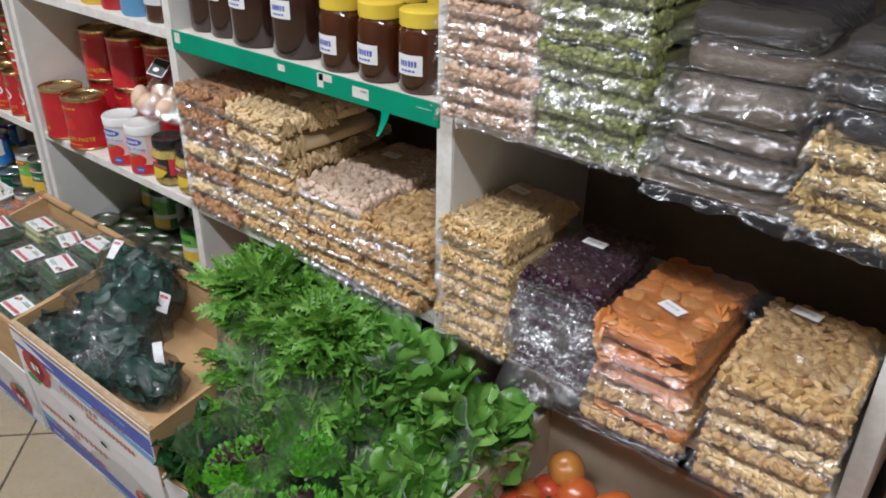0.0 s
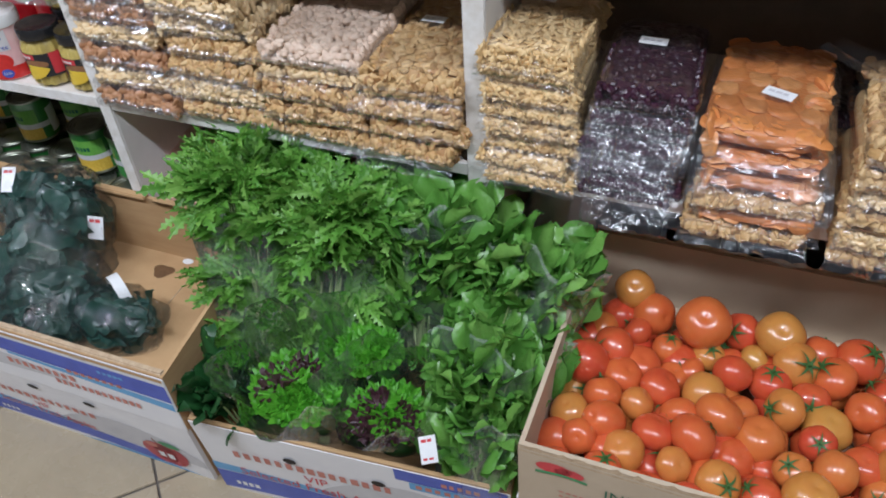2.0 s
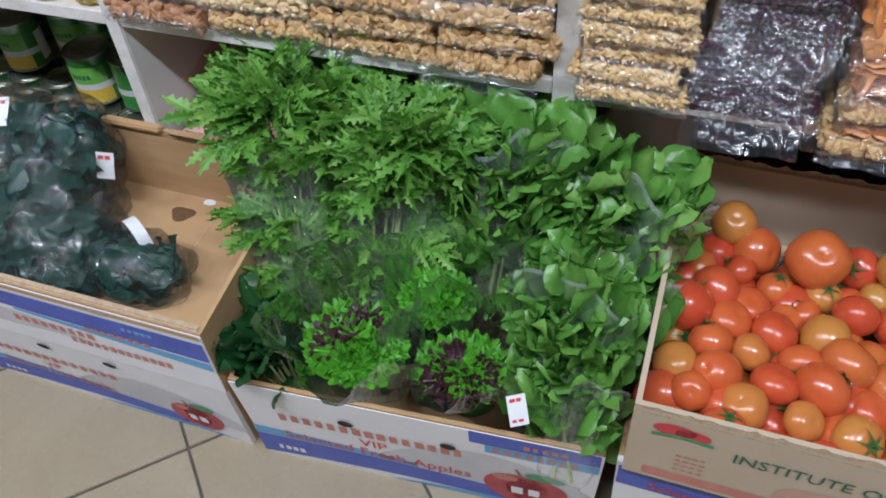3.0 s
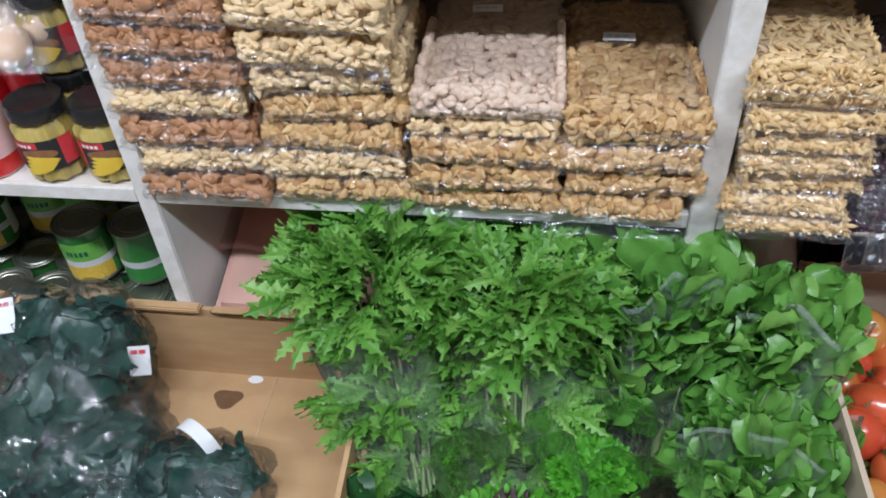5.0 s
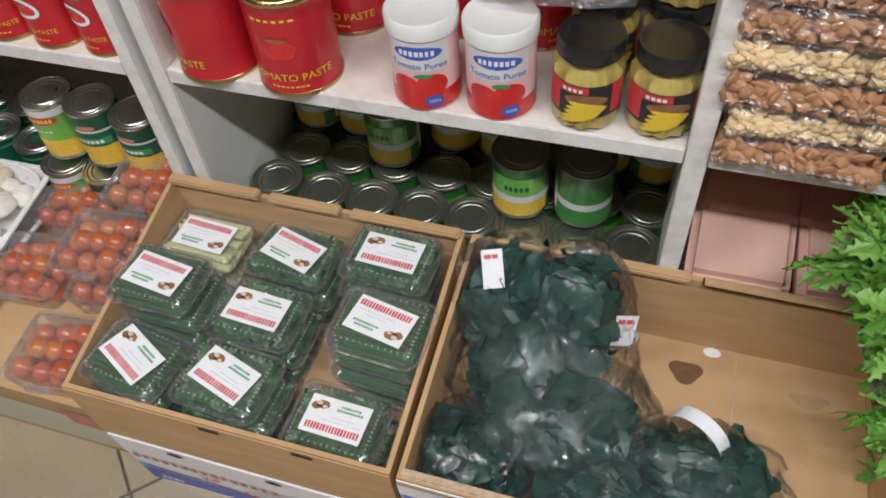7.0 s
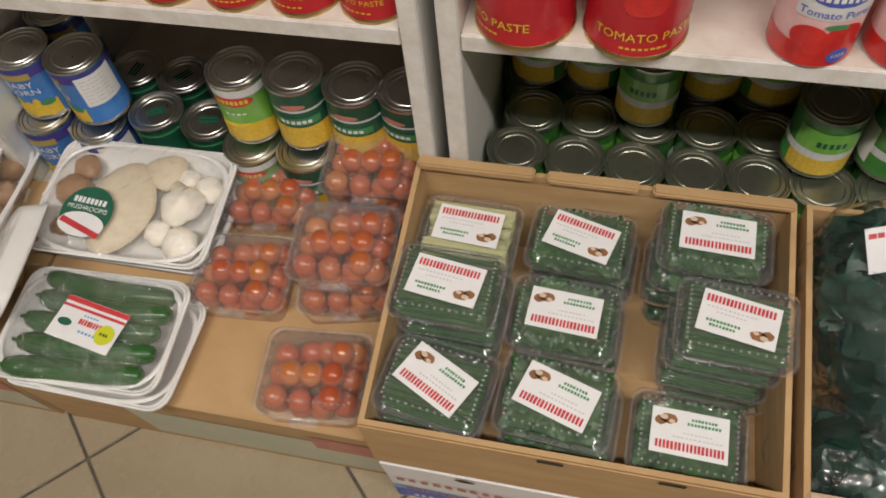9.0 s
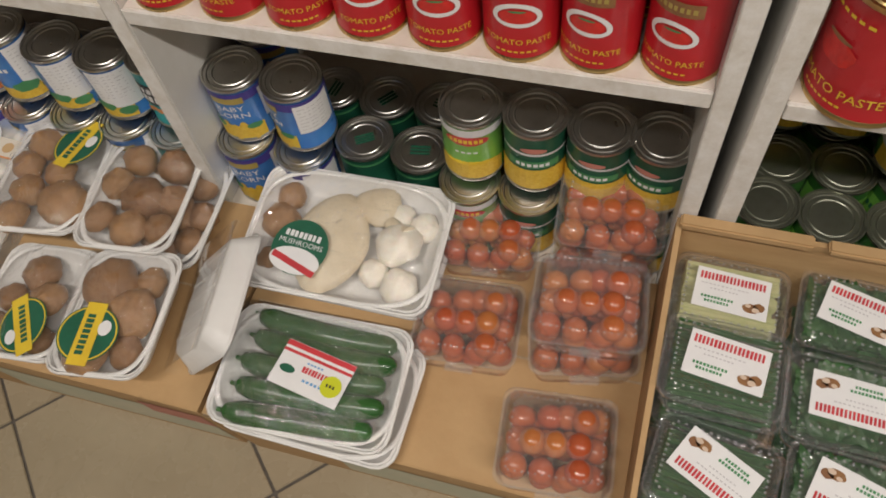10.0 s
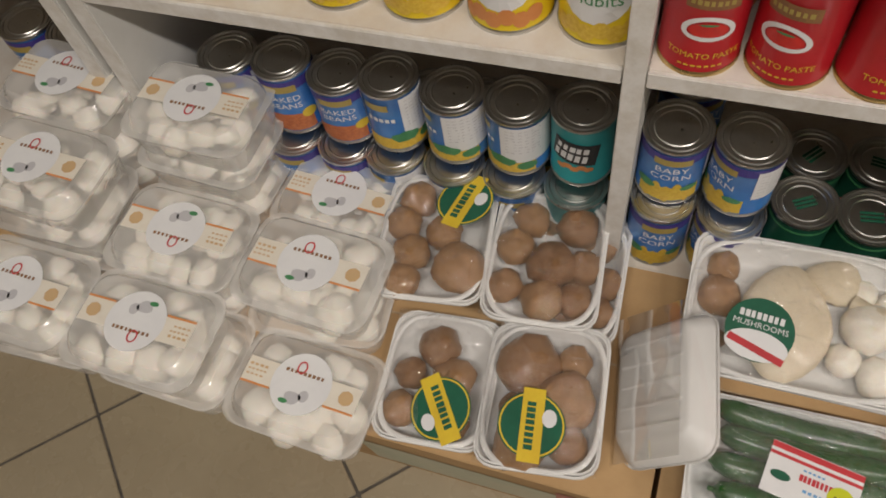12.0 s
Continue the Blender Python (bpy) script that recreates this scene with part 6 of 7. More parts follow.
# ---- tubs of white mushrooms ----
def white_tub(m, seed, flip, labelled=True):
    q = random.Random(seed)
    t = thing("white_mushroom_tub", "frosted plastic tub of white button mushrooms with paper band", "mushroom tub", "white mushroom tubs", m)
    w, d, hh = 0.172, 0.124, 0.042
    part("tub", tub_shell(w, d, hh, rr=0.026), CLAMW, t, "clear plastic tub")
    part("lid", lid_shell(w, d, hh + 0.0003, hh + 0.020, inset=0.014, rr=0.026), CLAMW, t, "clear plastic lid")
    for i in range(4):
        for j in range(3):
            rr = q.uniform(0.018, 0.0255)
            part("mushroom", MW, None, t, m=pose((i - 1.5) * 0.0335 + q.uniform(-.005, .005), (j - 1) * 0.031 + q.uniform(-.005, .005), 0.012 + q.uniform(0, 0.008), q.uniform(-50, 50), q.uniform(-50, 50), q.uniform(0, 360)) @ Matrix.Diagonal((rr, rr * q.uniform(0.85, 1.0), min(rr, 0.023), 1)))
    if labelled:
        k = pose(0, 0, hh + 0.0206, 0, 0, 180 if flip else 0)
        part("paper_band", moved(rect(-0.071, 0.071, -0.015, 0.015), k), surface("cream paper band", (0.78, 0.71, 0.60), (0.82, 0.77, 0.67), 0.5, scale=40), t, "cream paper band", smooth=False)
        part("paper_disc", moved(oval(0, 0, 0.036, 0.037, 28), k @ pose(0, 0, 0.0004)), WHITEINK, t, "round white paper label", smooth=False)
        part("band_line", moved(join(rect(-0.071, -0.034, -0.017, -0.0145), rect(0.034, 0.071, -0.017, -0.0145)), k @ pose(0, 0, 0.0006)), ORANGEINK, t, smooth=False)
        part("band_print", moved(join(bars(-0.068, -0.043, 0.006, 0.003, 4, q), bars(-0.068, -0.043, 0.0, 0.002, 5, q), bars(-0.068, -0.045, -0.006, 0.002, 4, q), oval(0.056, 0.0, 0.009, 0.009, 8)), k @ pose(0, 0, 0.0006)), surface("pale orange print", (0.66, 0.45, 0.25), (0.60, 0.40, 0.2), 0.5), t, smooth=False)
        part("name_mark", moved(bars(-0.024, 0.026, 0.012, 0.0040, 9, q, 0.34), k @ pose(0, 0, 0.0009)), BROWNINK, t, smooth=False)
        part("emblem", moved(sheet(lambda u, v: (-0.006 + (0.0062 - 0.0018 * v) * math.cos(6.2832 * u), 0.018 + (0.0078 - 0.0018 * v) * math.sin(6.2832 * u), 0), 20, 1, True), k @ pose(0, 0, 0.0012)), REDINK, t, smooth=False)
        part("drawing", moved(join(oval(-0.003, -0.018, 0.010, 0.0075, 14, 0.1, 3), oval(0.009, -0.013, 0.006, 0.007, 12)), k @ pose(0, 0, 0.0009)), GREYINK, t, smooth=False)
        part("drawing_leaf", moved(oval(-0.012, -0.024, 0.006, 0.003, 8), k @ pose(0, 0, 0.0012)), LEAFINK, t, smooth=False)
    return t


ZT = 0.0645
W0 = white_tub(pose(-2.676, 0.505, Z0, 0, 0, 5), 71, False, False)
for x, y, z, a, top, flip in ((-2.674, 0.503, 1, -3, True, False), (-2.652, 0.384, 0, -3, True, False), (-2.705, 0.640, 0, -4, True, False),
                              (-2.852, 0.510, 0, 0, False, False), (-2.850, 0.508, 1, -2, True, True), (-2.826, 0.392, 0, -2, False, False), (-2.838, 0.386, 1, -1, True, True),
                              (-2.882, 0.652, 0, -4, False, False), (-2.88, 0.650, 1, -3, True, True), (-2.872, 0.652, 2, -2, True, True),
                              (-3.030, 0.525, 0, 3, False, False), (-3.032, 0.525, 1, 0, False, False), (-3.028, 0.527, 2, -3, True, False),
                              (-3.065, 0.658, 0, 3, False, False), (-3.062, 0.656, 1, 0, False, False), (-3.062, 0.655, 2, -4, True, False),
                              (-3.005, 0.394, 0, 2, False, False), (-3.010, 0.392, 1, -2, True, False)):
    if top:
        white_tub(pose(x, y, Z0 + ZT * z, 0, 0, a), int(100 - 1000 * x) + z, flip)
    else:
        copy_thing(W0, pose(x, y, Z0 + ZT * z, 0, 0, a))

# beyond the shelving: tall carton behind the crate and a hanging cloth
t = thing("tall_carton", "tall plain brown cardboard box standing behind the crate", "cardboard box", "", pose(0, 0, 0))
part("box", slab(0.165, 0.66, 0.875, 1.05, 0, 0.66, 0.003), CARD, t)
part("flap", moved(slab(0, 0.47, -0.002, 0.002, 0, 0.12), pose(0.167, 0.873, 0.66, -18, 0, 0)), CARD, t, "folded-back flap", smooth=False)
t = thing("green_cloth", "bright green woven cloth with a white hem hanging beside the shelf", "cloth")
fold = lambda x, z: 0.640 + 0.010 * math.sin(34 * x) + 0.006 * math.sin(71 * x + 6 * z)
hem = lambda x: 0.715 + 0.09 * math.exp(-((x - 0.182) / 0.022) ** 2) + 0.012 * math.sin(25 * x)
part("cloth", sheet(lambda u, v: (0.170 + 0.50 * u, fold(0.18 + 0.5 * u, v), 1.18 + (hem(0.18 + 0.5 * u) - 0.04 - 1.18) * v), 60, 16), GREENCLOTH, t)
part("hem", sheet(lambda u, v: (0.170 + 0.50 * u, fold(0.18 + 0.5 * u, 1) - 0.002, hem(0.18 + 0.5 * u) - 0.030 - 0.014 * v), 60, 1), WHITEHEM, t, "white hem")
part("rail", slab(0.152, 0.70, 0.63, 0.65, 1.175, 1.195, 0.002), PAINT, t, "pale rail that holds the cloth")
t = thing("crate_label", "faded white paper label on the green crate", "label")
part("paper", slab(0.1648, 0.1658, 0.50, 0.60, 0.325, 0.377), WHITEHEM, t, smooth=False)

# ---- packets of nuts, seeds and dried fruit ----
NR = random.Random(77)


def nut_shape(kind, q):
    if kind == "almond":
        return bent(blob(0.0100, 0.0062, 0.0038, 7, 5), lambda x, y, z: (x, y * (1 - 0.35 * x / 0.01), z))
    if kind == "cashew":
        return bent(blob(0.0105, 0.0046, 0.0044, 7, 5), lambda x, y, z: (x, y + 42 * x * x - 0.002, z))
    if kind == "pista":
        return bent(blob(0.0088, 0.0060, 0.0052, 7, 5), lambda x, y, z: (x, y * (1 - 0.25 * x / 0.009), z))
    if kind == "walnut":
        s = q.random() * 9
        return bent(blob(0.0092, 0.0068, 0.0042, 7, 5), lambda x, y, z: (x * (1 + 0.5 * rnd_noise((x, y, s), 160)), y * (1 + 0.6 * rnd_noise((y, x, s), 180)), z * (1 + 0.8 * rnd_noise((x, z, s), 150))))
    if kind == "flake":
        return blob(0.0085, 0.0034, 0.0014, 6, 4)
    if kind == "berry":
        return blob(0.0060, 0.0048, 0.0034, 6, 4)
    if kind == "apricot":
        s = q.random() * 9
        return bent(blob(0.0170, 0.0155, 0.0046, 11, 6), lambda x, y, z: (x * (1 + 0.35 * rnd_noise((x, y, s), 60)), y * (1 + 0.35 * rnd_noise((y, x, s + 4), 60)), z * (1 - 0.5 * math.exp(-(x * x + y * y) / 4e-5)) + 0.004 * rnd_noise((x, y, s), 110)))
    return blob(0.0062, 0.0042, 0.0036, 6, 4)


def pillow(w, d, hh):
    """A plump cushion with rounded edges that rests on its underside."""
    se = lambda a, p: math.copysign(abs(a) ** p, a)
    return bent(blob(1, 1, 1, 28, 14), lambda x, y, z: (se(x, 0.38) * w / 2, se(y, 0.38) * d / 2, hh * (0.5 + 0.5 * se(z, 0.5))))


def contents(kind, w, d, hh, full, seed):
    q = random.Random(seed)
    protos = [nut_shape(kind, q) for _ in range(6)]
    area = {"almond": 8.5e-5, "cashew": 8.5e-5, "pista": 8.0e-5, "walnut": 7.2e-5, "flake": 3.4e-5, "berry": 5e-5, "apricot": 6.0e-4, "seed": 4.5e-5}[kind]
    out = []
    depth = d if full else 0.05
    tl = 7 if kind == "apricot" else 38
    rise = lambda x, y: hh * (1.0 - 0.55 * max(0, max(abs(2 * x / w), abs(2 * y / d)) - 0.62) ** 2 / 0.145)
    if kind == "apricot":
        nx, ny = int(w / 0.030), int(depth / 0.031)
        spots = [((i + 0.5 - nx / 2) * w * 0.90 / nx + q.uniform(-.003, .003), -d / 2 + 0.006 + (depth - 0.012) * (j + 0.5) / ny + q.uniform(-.003, .003)) for i in range(nx) for j in range(ny)]
    else:
        spots = [(q.uniform(-0.5, 0.5) * w * 0.95, -d / 2 + depth * q.uniform(0.03, 0.97)) for k in range(int(w * depth * 1.5 / area))]
    for x, y in spots:
        out.append(moved(q.choice(protos), pose(x, y, rise(x, y) - 0.002 - q.uniform(0, 0.2 * min(hh, 0.03) * (kind != "apricot")), q.uniform(-tl, tl), q.uniform(-tl, tl), q.uniform(0, 360))))
    for k in range(int(w * hh * 1.5 / area) if kind != "apricot" else int(w / 0.016)):
        x, z = q.uniform(-0.5, 0.5) * w * 0.97, q.uniform(0.12, 0.88) * hh
        bulge = 0.010 * math.sin(math.pi * z / hh) ** 1.3
        out.append(moved(q.choice(protos), pose(x, -d / 2 + 0.009 - bulge + q.uniform(-0.001, 0.003), z, q.uniform(50, 130), q.uniform(-30, 30), q.uniform(-70, 70)) if kind != "apricot" else pose(x * 0.84, -d / 2 + 0.018, z, q.uniform(-18, 18), q.uniform(-10, 10), q.uniform(0, 360))))
    for s in (-1, 1):
        for k in range(int((0.6 * d if full else 0.05) * hh * 1.2 / area)):
            y, z = -d / 2 + q.uniform(0, 0.6 * d if full else 0.05), q.uniform(0.15, 0.85) * hh
            out.append(moved(q.choice(protos), pose(s * (w / 2 - (0.018 if kind == 'apricot' else 0.004)), y, z, q.uniform(-30, 30), q.uniform(60, 120), q.uniform(0, 360))))
    return join(*out)


def bag_film(w, d, hh, seed):
    """The bag: over the top and down the front."""
    q = random.Random(seed)
    ph = q.random() * 50

    def fn(u, v):
        x = (u - 0.5) * (w + 0.008)
        e = abs(2 * u - 1)
        drop = hh * 0.55 * (max(0, e - 0.6) / 0.4) ** 2
        if v < 0.6:
            y = d / 2 - (d + 0.002) * v / 0.6
            f = abs(2 * (v / 0.6) - 1)
            z = hh + 0.005 - 0.55 * hh * (max(0, f - 0.6) / 0.4) ** 2 - drop
        else:
            k = (v - 0.6) / 0.4
            y = -d / 2 - 0.001 - 0.009 * math.sin(math.pi * k) ** 1.2
            z = hh * (0.50 - 0.40 * k) * (1 - 0.3 * max(0, e - 0.86) / 0.14) + 0.003 * (1 - k)
        n = 0.0018 * rnd_noise((x * 40, y * 26 + ph, z * 70), 1.0)
        return (x + n, y - abs(n) * 0.8, z + n)
    return sheet(fn, 22, 26)


def bag_end(w, d, hh, flap, seed):
    """The loose sealed end of a bag, pleated, hanging forward over the bag below."""
    q = random.Random(seed)
    ph, sk, q0 = q.random() * 50, q.uniform(-0.008, 0.008), q.uniform(-0.05, 0.6)

    def fn(u, v):
        x = (u - 0.5) * (w + 0.006) * (1 + 0.05 * v)
        pl = 1.6 * rnd_noise((u * 7, v * 0.8, ph), 1) + 0.7 * rnd_noise((u * 21, v, ph + 3), 1)
        y = -d / 2 - 0.003 - flap * 0.80 * v - 0.0025 * v * pl - 0.004 * v * rnd_noise((u * 5, v * 2, ph), 1)
        z = hh * 0.16 + 0.001 - flap * (q0 * v + 0.55 * v * v) + 0.0035 * v * pl + 0.006 * v * rnd_noise((u * 4, v * 3, ph + 7), 1) + sk * v * (u - 0.5)
        return (x, y, z)
    return sheet(fn, 40, 8)


KINDS = {"almond": ("almond", ALMOND, "clear packet of brown almonds"), "cashew": ("cashew", CASHEW, "clear packet of pale cashew nuts"), "pista": ("pista", PISTA, "clear packet of pistachios in the shell"),
         "walnut": ("walnut", WALNUT, "clear packet of walnut pieces"), "flake": ("flake", FLAKE, "clear packet of pale slivered nuts"), "berry": ("berry", BERRY, "clear packet of dark purple dried berries"),
         "apricot": ("apricot", APRICOT, "clear packet of orange dried apricots"), "pink": ("seed", PINKNUT, "clear packet of pinkish peanuts"), "green": ("seed", GREENNUT, "clear packet of green pumpkin seeds"),
         "grey": (None, GREYSEED, "clear packet of grey-brown seeds"), "black": (None, BLACKSEED, "clear packet of black seeds"), "yellow": ("flake", YELLOWNUT, "clear packet of pale yellow flakes")}
PACK = {}


def packet(kind, w, d, hh, m, full=False, flap=0.02, tag=None, group="nut packets"):
    shape, mat, lab = KINDS[kind]
    key = (kind, round(w, 3), round(d, 3), round(hh, 3), full, round(flap, 3), NR.randrange(4))
    if key not in PACK:
        seed = len(PACK) * 13 + 5
        core = mesh("filling_core", moved(pillow(w - 0.008, d - 0.008, hh * ({None: 0.96, "apricot": 0.92, "berry": 0.84, "flake": 0.84, "seed": 0.82}.get(shape, 0.70))), pose(0, 0, 0.0008)), mat)
        nuts = mesh("filling", contents(shape, w, d, hh, full, seed), mat) if shape else None
        PACK[key] = (core, nuts, mesh("bag", bag_film(w, d, hh, seed), BAGFILM), mesh("bag_end", bag_end(w, d, hh, flap * (0.30, 0.62, 0.9, 1.15)[key[-1]], seed), FLAP))
    core, nuts, bag, end = PACK[key]
    t = thing("nut_packet" if kind not in ("berry", "apricot") else "dried_fruit_packet", lab, "packet", group, m)
    part("filling_core", core, None, t)
    if nuts:
        part("filling", nuts, None, t, "packed loose pieces", kind="stuff")
    part("bag", bag, None, t, "creased clear plastic bag")
    part("bag_end", end, None, t, "pleated sealed end of the bag")
    if tag:
        k = pose(tag[0], tag[1], hh + 0.0075, 0, 0, tag[2])
        part("label", moved(rect(-0.017, 0.017, -0.0095, 0.0095), k), WHITEINK, t, "small white price label", smooth=False)
        part("label_print", moved(join(bars(-0.013, 0.012, 0.001, 0.005, 3, NR, 0.1)), k @ pose(0, 0, 0.0004)), GREYINK, t, smooth=False)
    return t


def stack(x0, x1, yf, d, z, rows, jit=0.006, flap=0.02, top_tag=None, group="nut packets"):
    """Packets laid one on another: rows of (kind, height), from below."""
    w = x1 - x0
    for i, (kind, hh) in enumerate(rows):
        last = i == len(rows) - 1
        j = jit if not last else jit * 0.5
        packet(kind, w, d, hh, pose((x0 + x1) / 2 + NR.uniform(-j, j), yf + d / 2 + NR.uniform(-j, j), z, 0, 0, NR.uniform(-3.2, 3.2)), last, flap, top_tag if last else None, group)
        z += hh + 0.0016
    return z


# the four columns between the uprights
D = 0.27
stack(-1.078, -0.932, 0.648, D, S1 + 0.001, [("almond", .0325), ("cashew", .034), ("almond", .034), ("cashew", .034), ("almond", .034), ("almond", .034), ("almond", .036)], flap=0.012)
zt = stack(-0.926, -0.776, 0.648, D, S1 + 0.001, [("walnut", .033), ("cashew", .033), ("walnut", .034), ("walnut", .034), ("cashew", .034)], flap=0.012)
packet("cashew", 0.150, 0.24, 0.036, pose(-0.846, 0.758, zt, 1, 0, -4), False, 0.014)
packet("cashew", 0.152, 0.23, 0.036, pose(-0.846, 0.752, zt + 0.038, 1, 0, -6), True, 0.014, (0.01, -0.02, 10))
stack(-0.768, -0.616, 0.648, D, S1 + 0.001, [("walnut", .030), ("walnut", .032), ("walnut", .030), ("cashew", .016), ("pista", .036)], flap=0.012, top_tag=(-0.010, 0.030, 2))
stack(-0.610, -0.474, 0.642, D, S1 + 0.001, [("walnut", .030), ("walnut", .030), ("walnut", .030), ("walnut", .044)], flap=0.016, top_tag=(-0.014, 0.000, -3))

# beyond the next upright: slivered nuts, berries, apricots, mixed walnuts
stack(-0.438, -0.320, 0.636, 0.19, S1 + 0.001, [("flake", .022), ("flake", .023), ("flake", .022), ("flake", .023), ("flake", .022), ("flake", .023), ("flake", .048)], flap=0.020, top_tag=(-0.016, 0.030, -8), group="packets of dried goods")
stack(-0.308, -0.194, 0.634, 0.20, S1 + 0.001, [("berry", .017)] * 7 + [("berry", .030)], flap=0.026, top_tag=(-0.006, 0.010, -4), group="packets of dried goods")
stack(-0.176, -0.040, 0.600, 0.22, S1 + 0.001, [("walnut", .020), ("apricot", .020), ("walnut", .020), ("apricot", .030), ("apricot", .024), ("apricot", .032)], flap=0.026, top_tag=(0.008, -0.040, -18), group="packets of dried goods")
stack(-0.014, 0.118, 0.592, 0.20, S1 + 0.001, [("walnut", .026), ("flake", .024), ("walnut", .026), ("cashew", .024), ("walnut", .030), ("walnut", .032)], flap=0.026, top_tag=(-0.02, 0.05, -10), group="packets of dried goods")
t = thing("empty_bag", "long crumpled empty clear plastic bag lying on packets", "plastic bag", "", pose(0.012, 0.665, 0.722, -6, 4, -38))
part("bag", sheet(lambda u, v: ((u - 0.5) * 0.19, (v - 0.5) * (0.045 + 0.012 * math.sin(u * 5)), 0.006 + 0.006 * rnd_noise((u * 5, v * 4, 2.0), 1.0) + 0.004 * math.sin(v * 9)), 26, 8), BAGFILM, t, "creased clear plastic film")
packet("walnut", 0.13, 0.16, 0.03, pose(-0.06, 0.90, S1 + 0.001), False, 0.01, None, "packets of dried goods")
packet("walnut", 0.13, 0.16, 0.03, pose(0.035, 0.90, S1 + 0.002), True, 0.01, None, "packets of dried goods")
packet("berry", 0.13, 0.16, 0.03, pose(-0.06, 0.90, S1 + 0.034), True, 0.01, None, "packets of dried goods")

# the upper shelf
G = "packets on the upper shelf"
stack(-0.438, -0.298, 0.628, 0.22, S2 + 0.001, [("pink", .024)] * 9, flap=0.018, group=G)
stack(-0.290, -0.154, 0.618, 0.22, S2 + 0.001, [("green", .018), ("green", .021), ("green", .018), ("green", .022), ("green", .019), ("green", .021), ("green", .020), ("green", .022), ("green", .022)], flap=0.026, group=G)
zt = stack(-0.142, 0.008, 0.612, 0.22, S2 + 0.001, [("grey", .014)] * 3 + [("grey", .028), ("grey", .040)], jit=0.006, flap=0.022, group=G)
packet("grey", 0.145, 0.20, 0.030, pose(-0.072, 0.732, zt, 2, 0, 5), True, 0.03, (0.0, -0.03, 0), G)
packet("black", 0.145, 0.20, 0.032, pose(-0.068, 0.742, zt + 0.033, 2, 0, -4), True, 0.02, (0.0, -0.03, 20), G)
stack(0.016, 0.124, 0.610, 0.22, S2 + 0.001, [("yellow", .018), ("yellow", .020), ("yellow", .022), ("yellow", .024), ("black", .024), ("black", .030), ("black", .036)], flap=0.022, group=G)

# pink packets and a dark lid under the nuts, white sack further on
for k, x in enumerate((-1.010, -0.885, -0.760)):
    t = thing("salt_packet", "pink paper packet of salt on the lower shelf", "packet", "pink packets", pose(x, 0.795, S0, 0, 0, 3 * (k % 2)))
    part("packet", bent(slab(-0.0615, 0.0615, -0.115, 0.115, 0.001, 0.170, 0.010), lambda a, b, c: (a, b, c + (0.30 * b if c > 0.1 else 0) + 0.002 * rnd_noise((a, b, c), 30))), PINKBAG, t)
t = thing("loose_wrap", "loose rosy clear wrap over the pink packets", "plastic wrap", "", pose(-0.935, 0.800, S0 + 0.215))
part("wrap_film", sheet(lambda u, v: ((u - 0.5) * 0.25, (v - 0.5) * 0.16, 0.008 + 0.020 * rnd_noise((u * 4, v * 4, 5), 1) - 0.03 * (0.5 - v)), 20, 16), film("rosy wrap", 0.10, 0.55, 0.12, 0.12, 0.9, 40, (1.0, 0.82, 0.80), (0.55, 0.25, 0.22)), t)
t = thing("dark_tub", "black plastic tub on the lower shelf behind the greens", "tub", "", pose(-0.645, 0.79, S0))
part("tub", lathe([(0.06, 0), (0.065, 0.25), (0.068, 0.27), (0.06, 0.28), (0.001, 0.28)], 28), BLACKLID, t)
t = thing("white_sack", "crumpled white plastic sack on the lower shelf", "sack", "", pose(-0.36, 0.80, S0))
part("sack", bent(blob(0.075, 0.09, 0.14, 20, 14), lambda x, y, z: (x * (1 + 0.25 * rnd_noise((x, y, z), 22)), y * (1 + 0.25 * rnd_noise((z, y, x), 22)), max(0.001, z + 0.13))), surface("white plastic sack", (0.62, 0.62, 0.62), (0.55, 0.55, 0.56), 0.35, scale=12, bump=0.5, bscale=60), t)
for k in range(3):
    t = thing("black_packet", "dark packet on the lower shelf", "packet", "dark packets", pose(-0.17 + 0.11 * k, 0.89, S0, 0, 0, 5 * k))
    part("packet", slab(-0.05, 0.05, -0.1, 0.1, 0.001, 0.10, 0.02), BLACKSEED, t)

# ---- salad greens ----
GR = random.Random(101)


def aim(p, direction, spin):
    """A frame at p whose y axis points along direction."""
    q = Vector(direction).to_track_quat("Y", "Z")
    return Matrix.Translation(p) @ q.to_matrix().to_4x4() @ pose(0, 0, 0, 0, spin, 0)


def jagged(l, w, droop, n, q):
    """A leaf blade with a deeply toothed edge."""
    V, F = [], []
    for i in range(n + 1):
        u = i / n
        wd = w * (math.sin(math.pi * min(1, u * 0.9 + 0.07)) ** 0.8) * (1.0 if i % 2 else 0.27) * q.uniform(0.8, 1.15) + 0.0007
        y, z = l * u, -droop * l * u * u
        lean = l * 0.055 if i % 2 else 0
        V += [(-wd, y + lean, z + wd * 0.25), (0, y, z), (wd, y + lean, z + wd * 0.25)]
    for i in range(n):
        a = 3 * i
        F += [(a, a + 1, a + 4, a + 3), (a + 1, a + 2, a + 5, a + 4)]
    return V, F


def frond(l, q):
    out = [jagged(l, l * 0.135, 0.45, 13, q)]
    for k in range(4):
        u = 0.22 + 0.17 * k + q.uniform(-.04, .04)
        for s in (-1, 1):
            ll = l * (0.46 - 0.30 * abs(u - 0.5)) * q.uniform(0.8, 1.25)
            out.append(moved(jagged(ll, ll * 0.25, 0.5, 9, q), pose(0, l * u, -0.45 * l * u * u, q.uniform(-28, 22), s * q.uniform(-30, 30), s * -q.uniform(24, 55))))
    return join(*out)


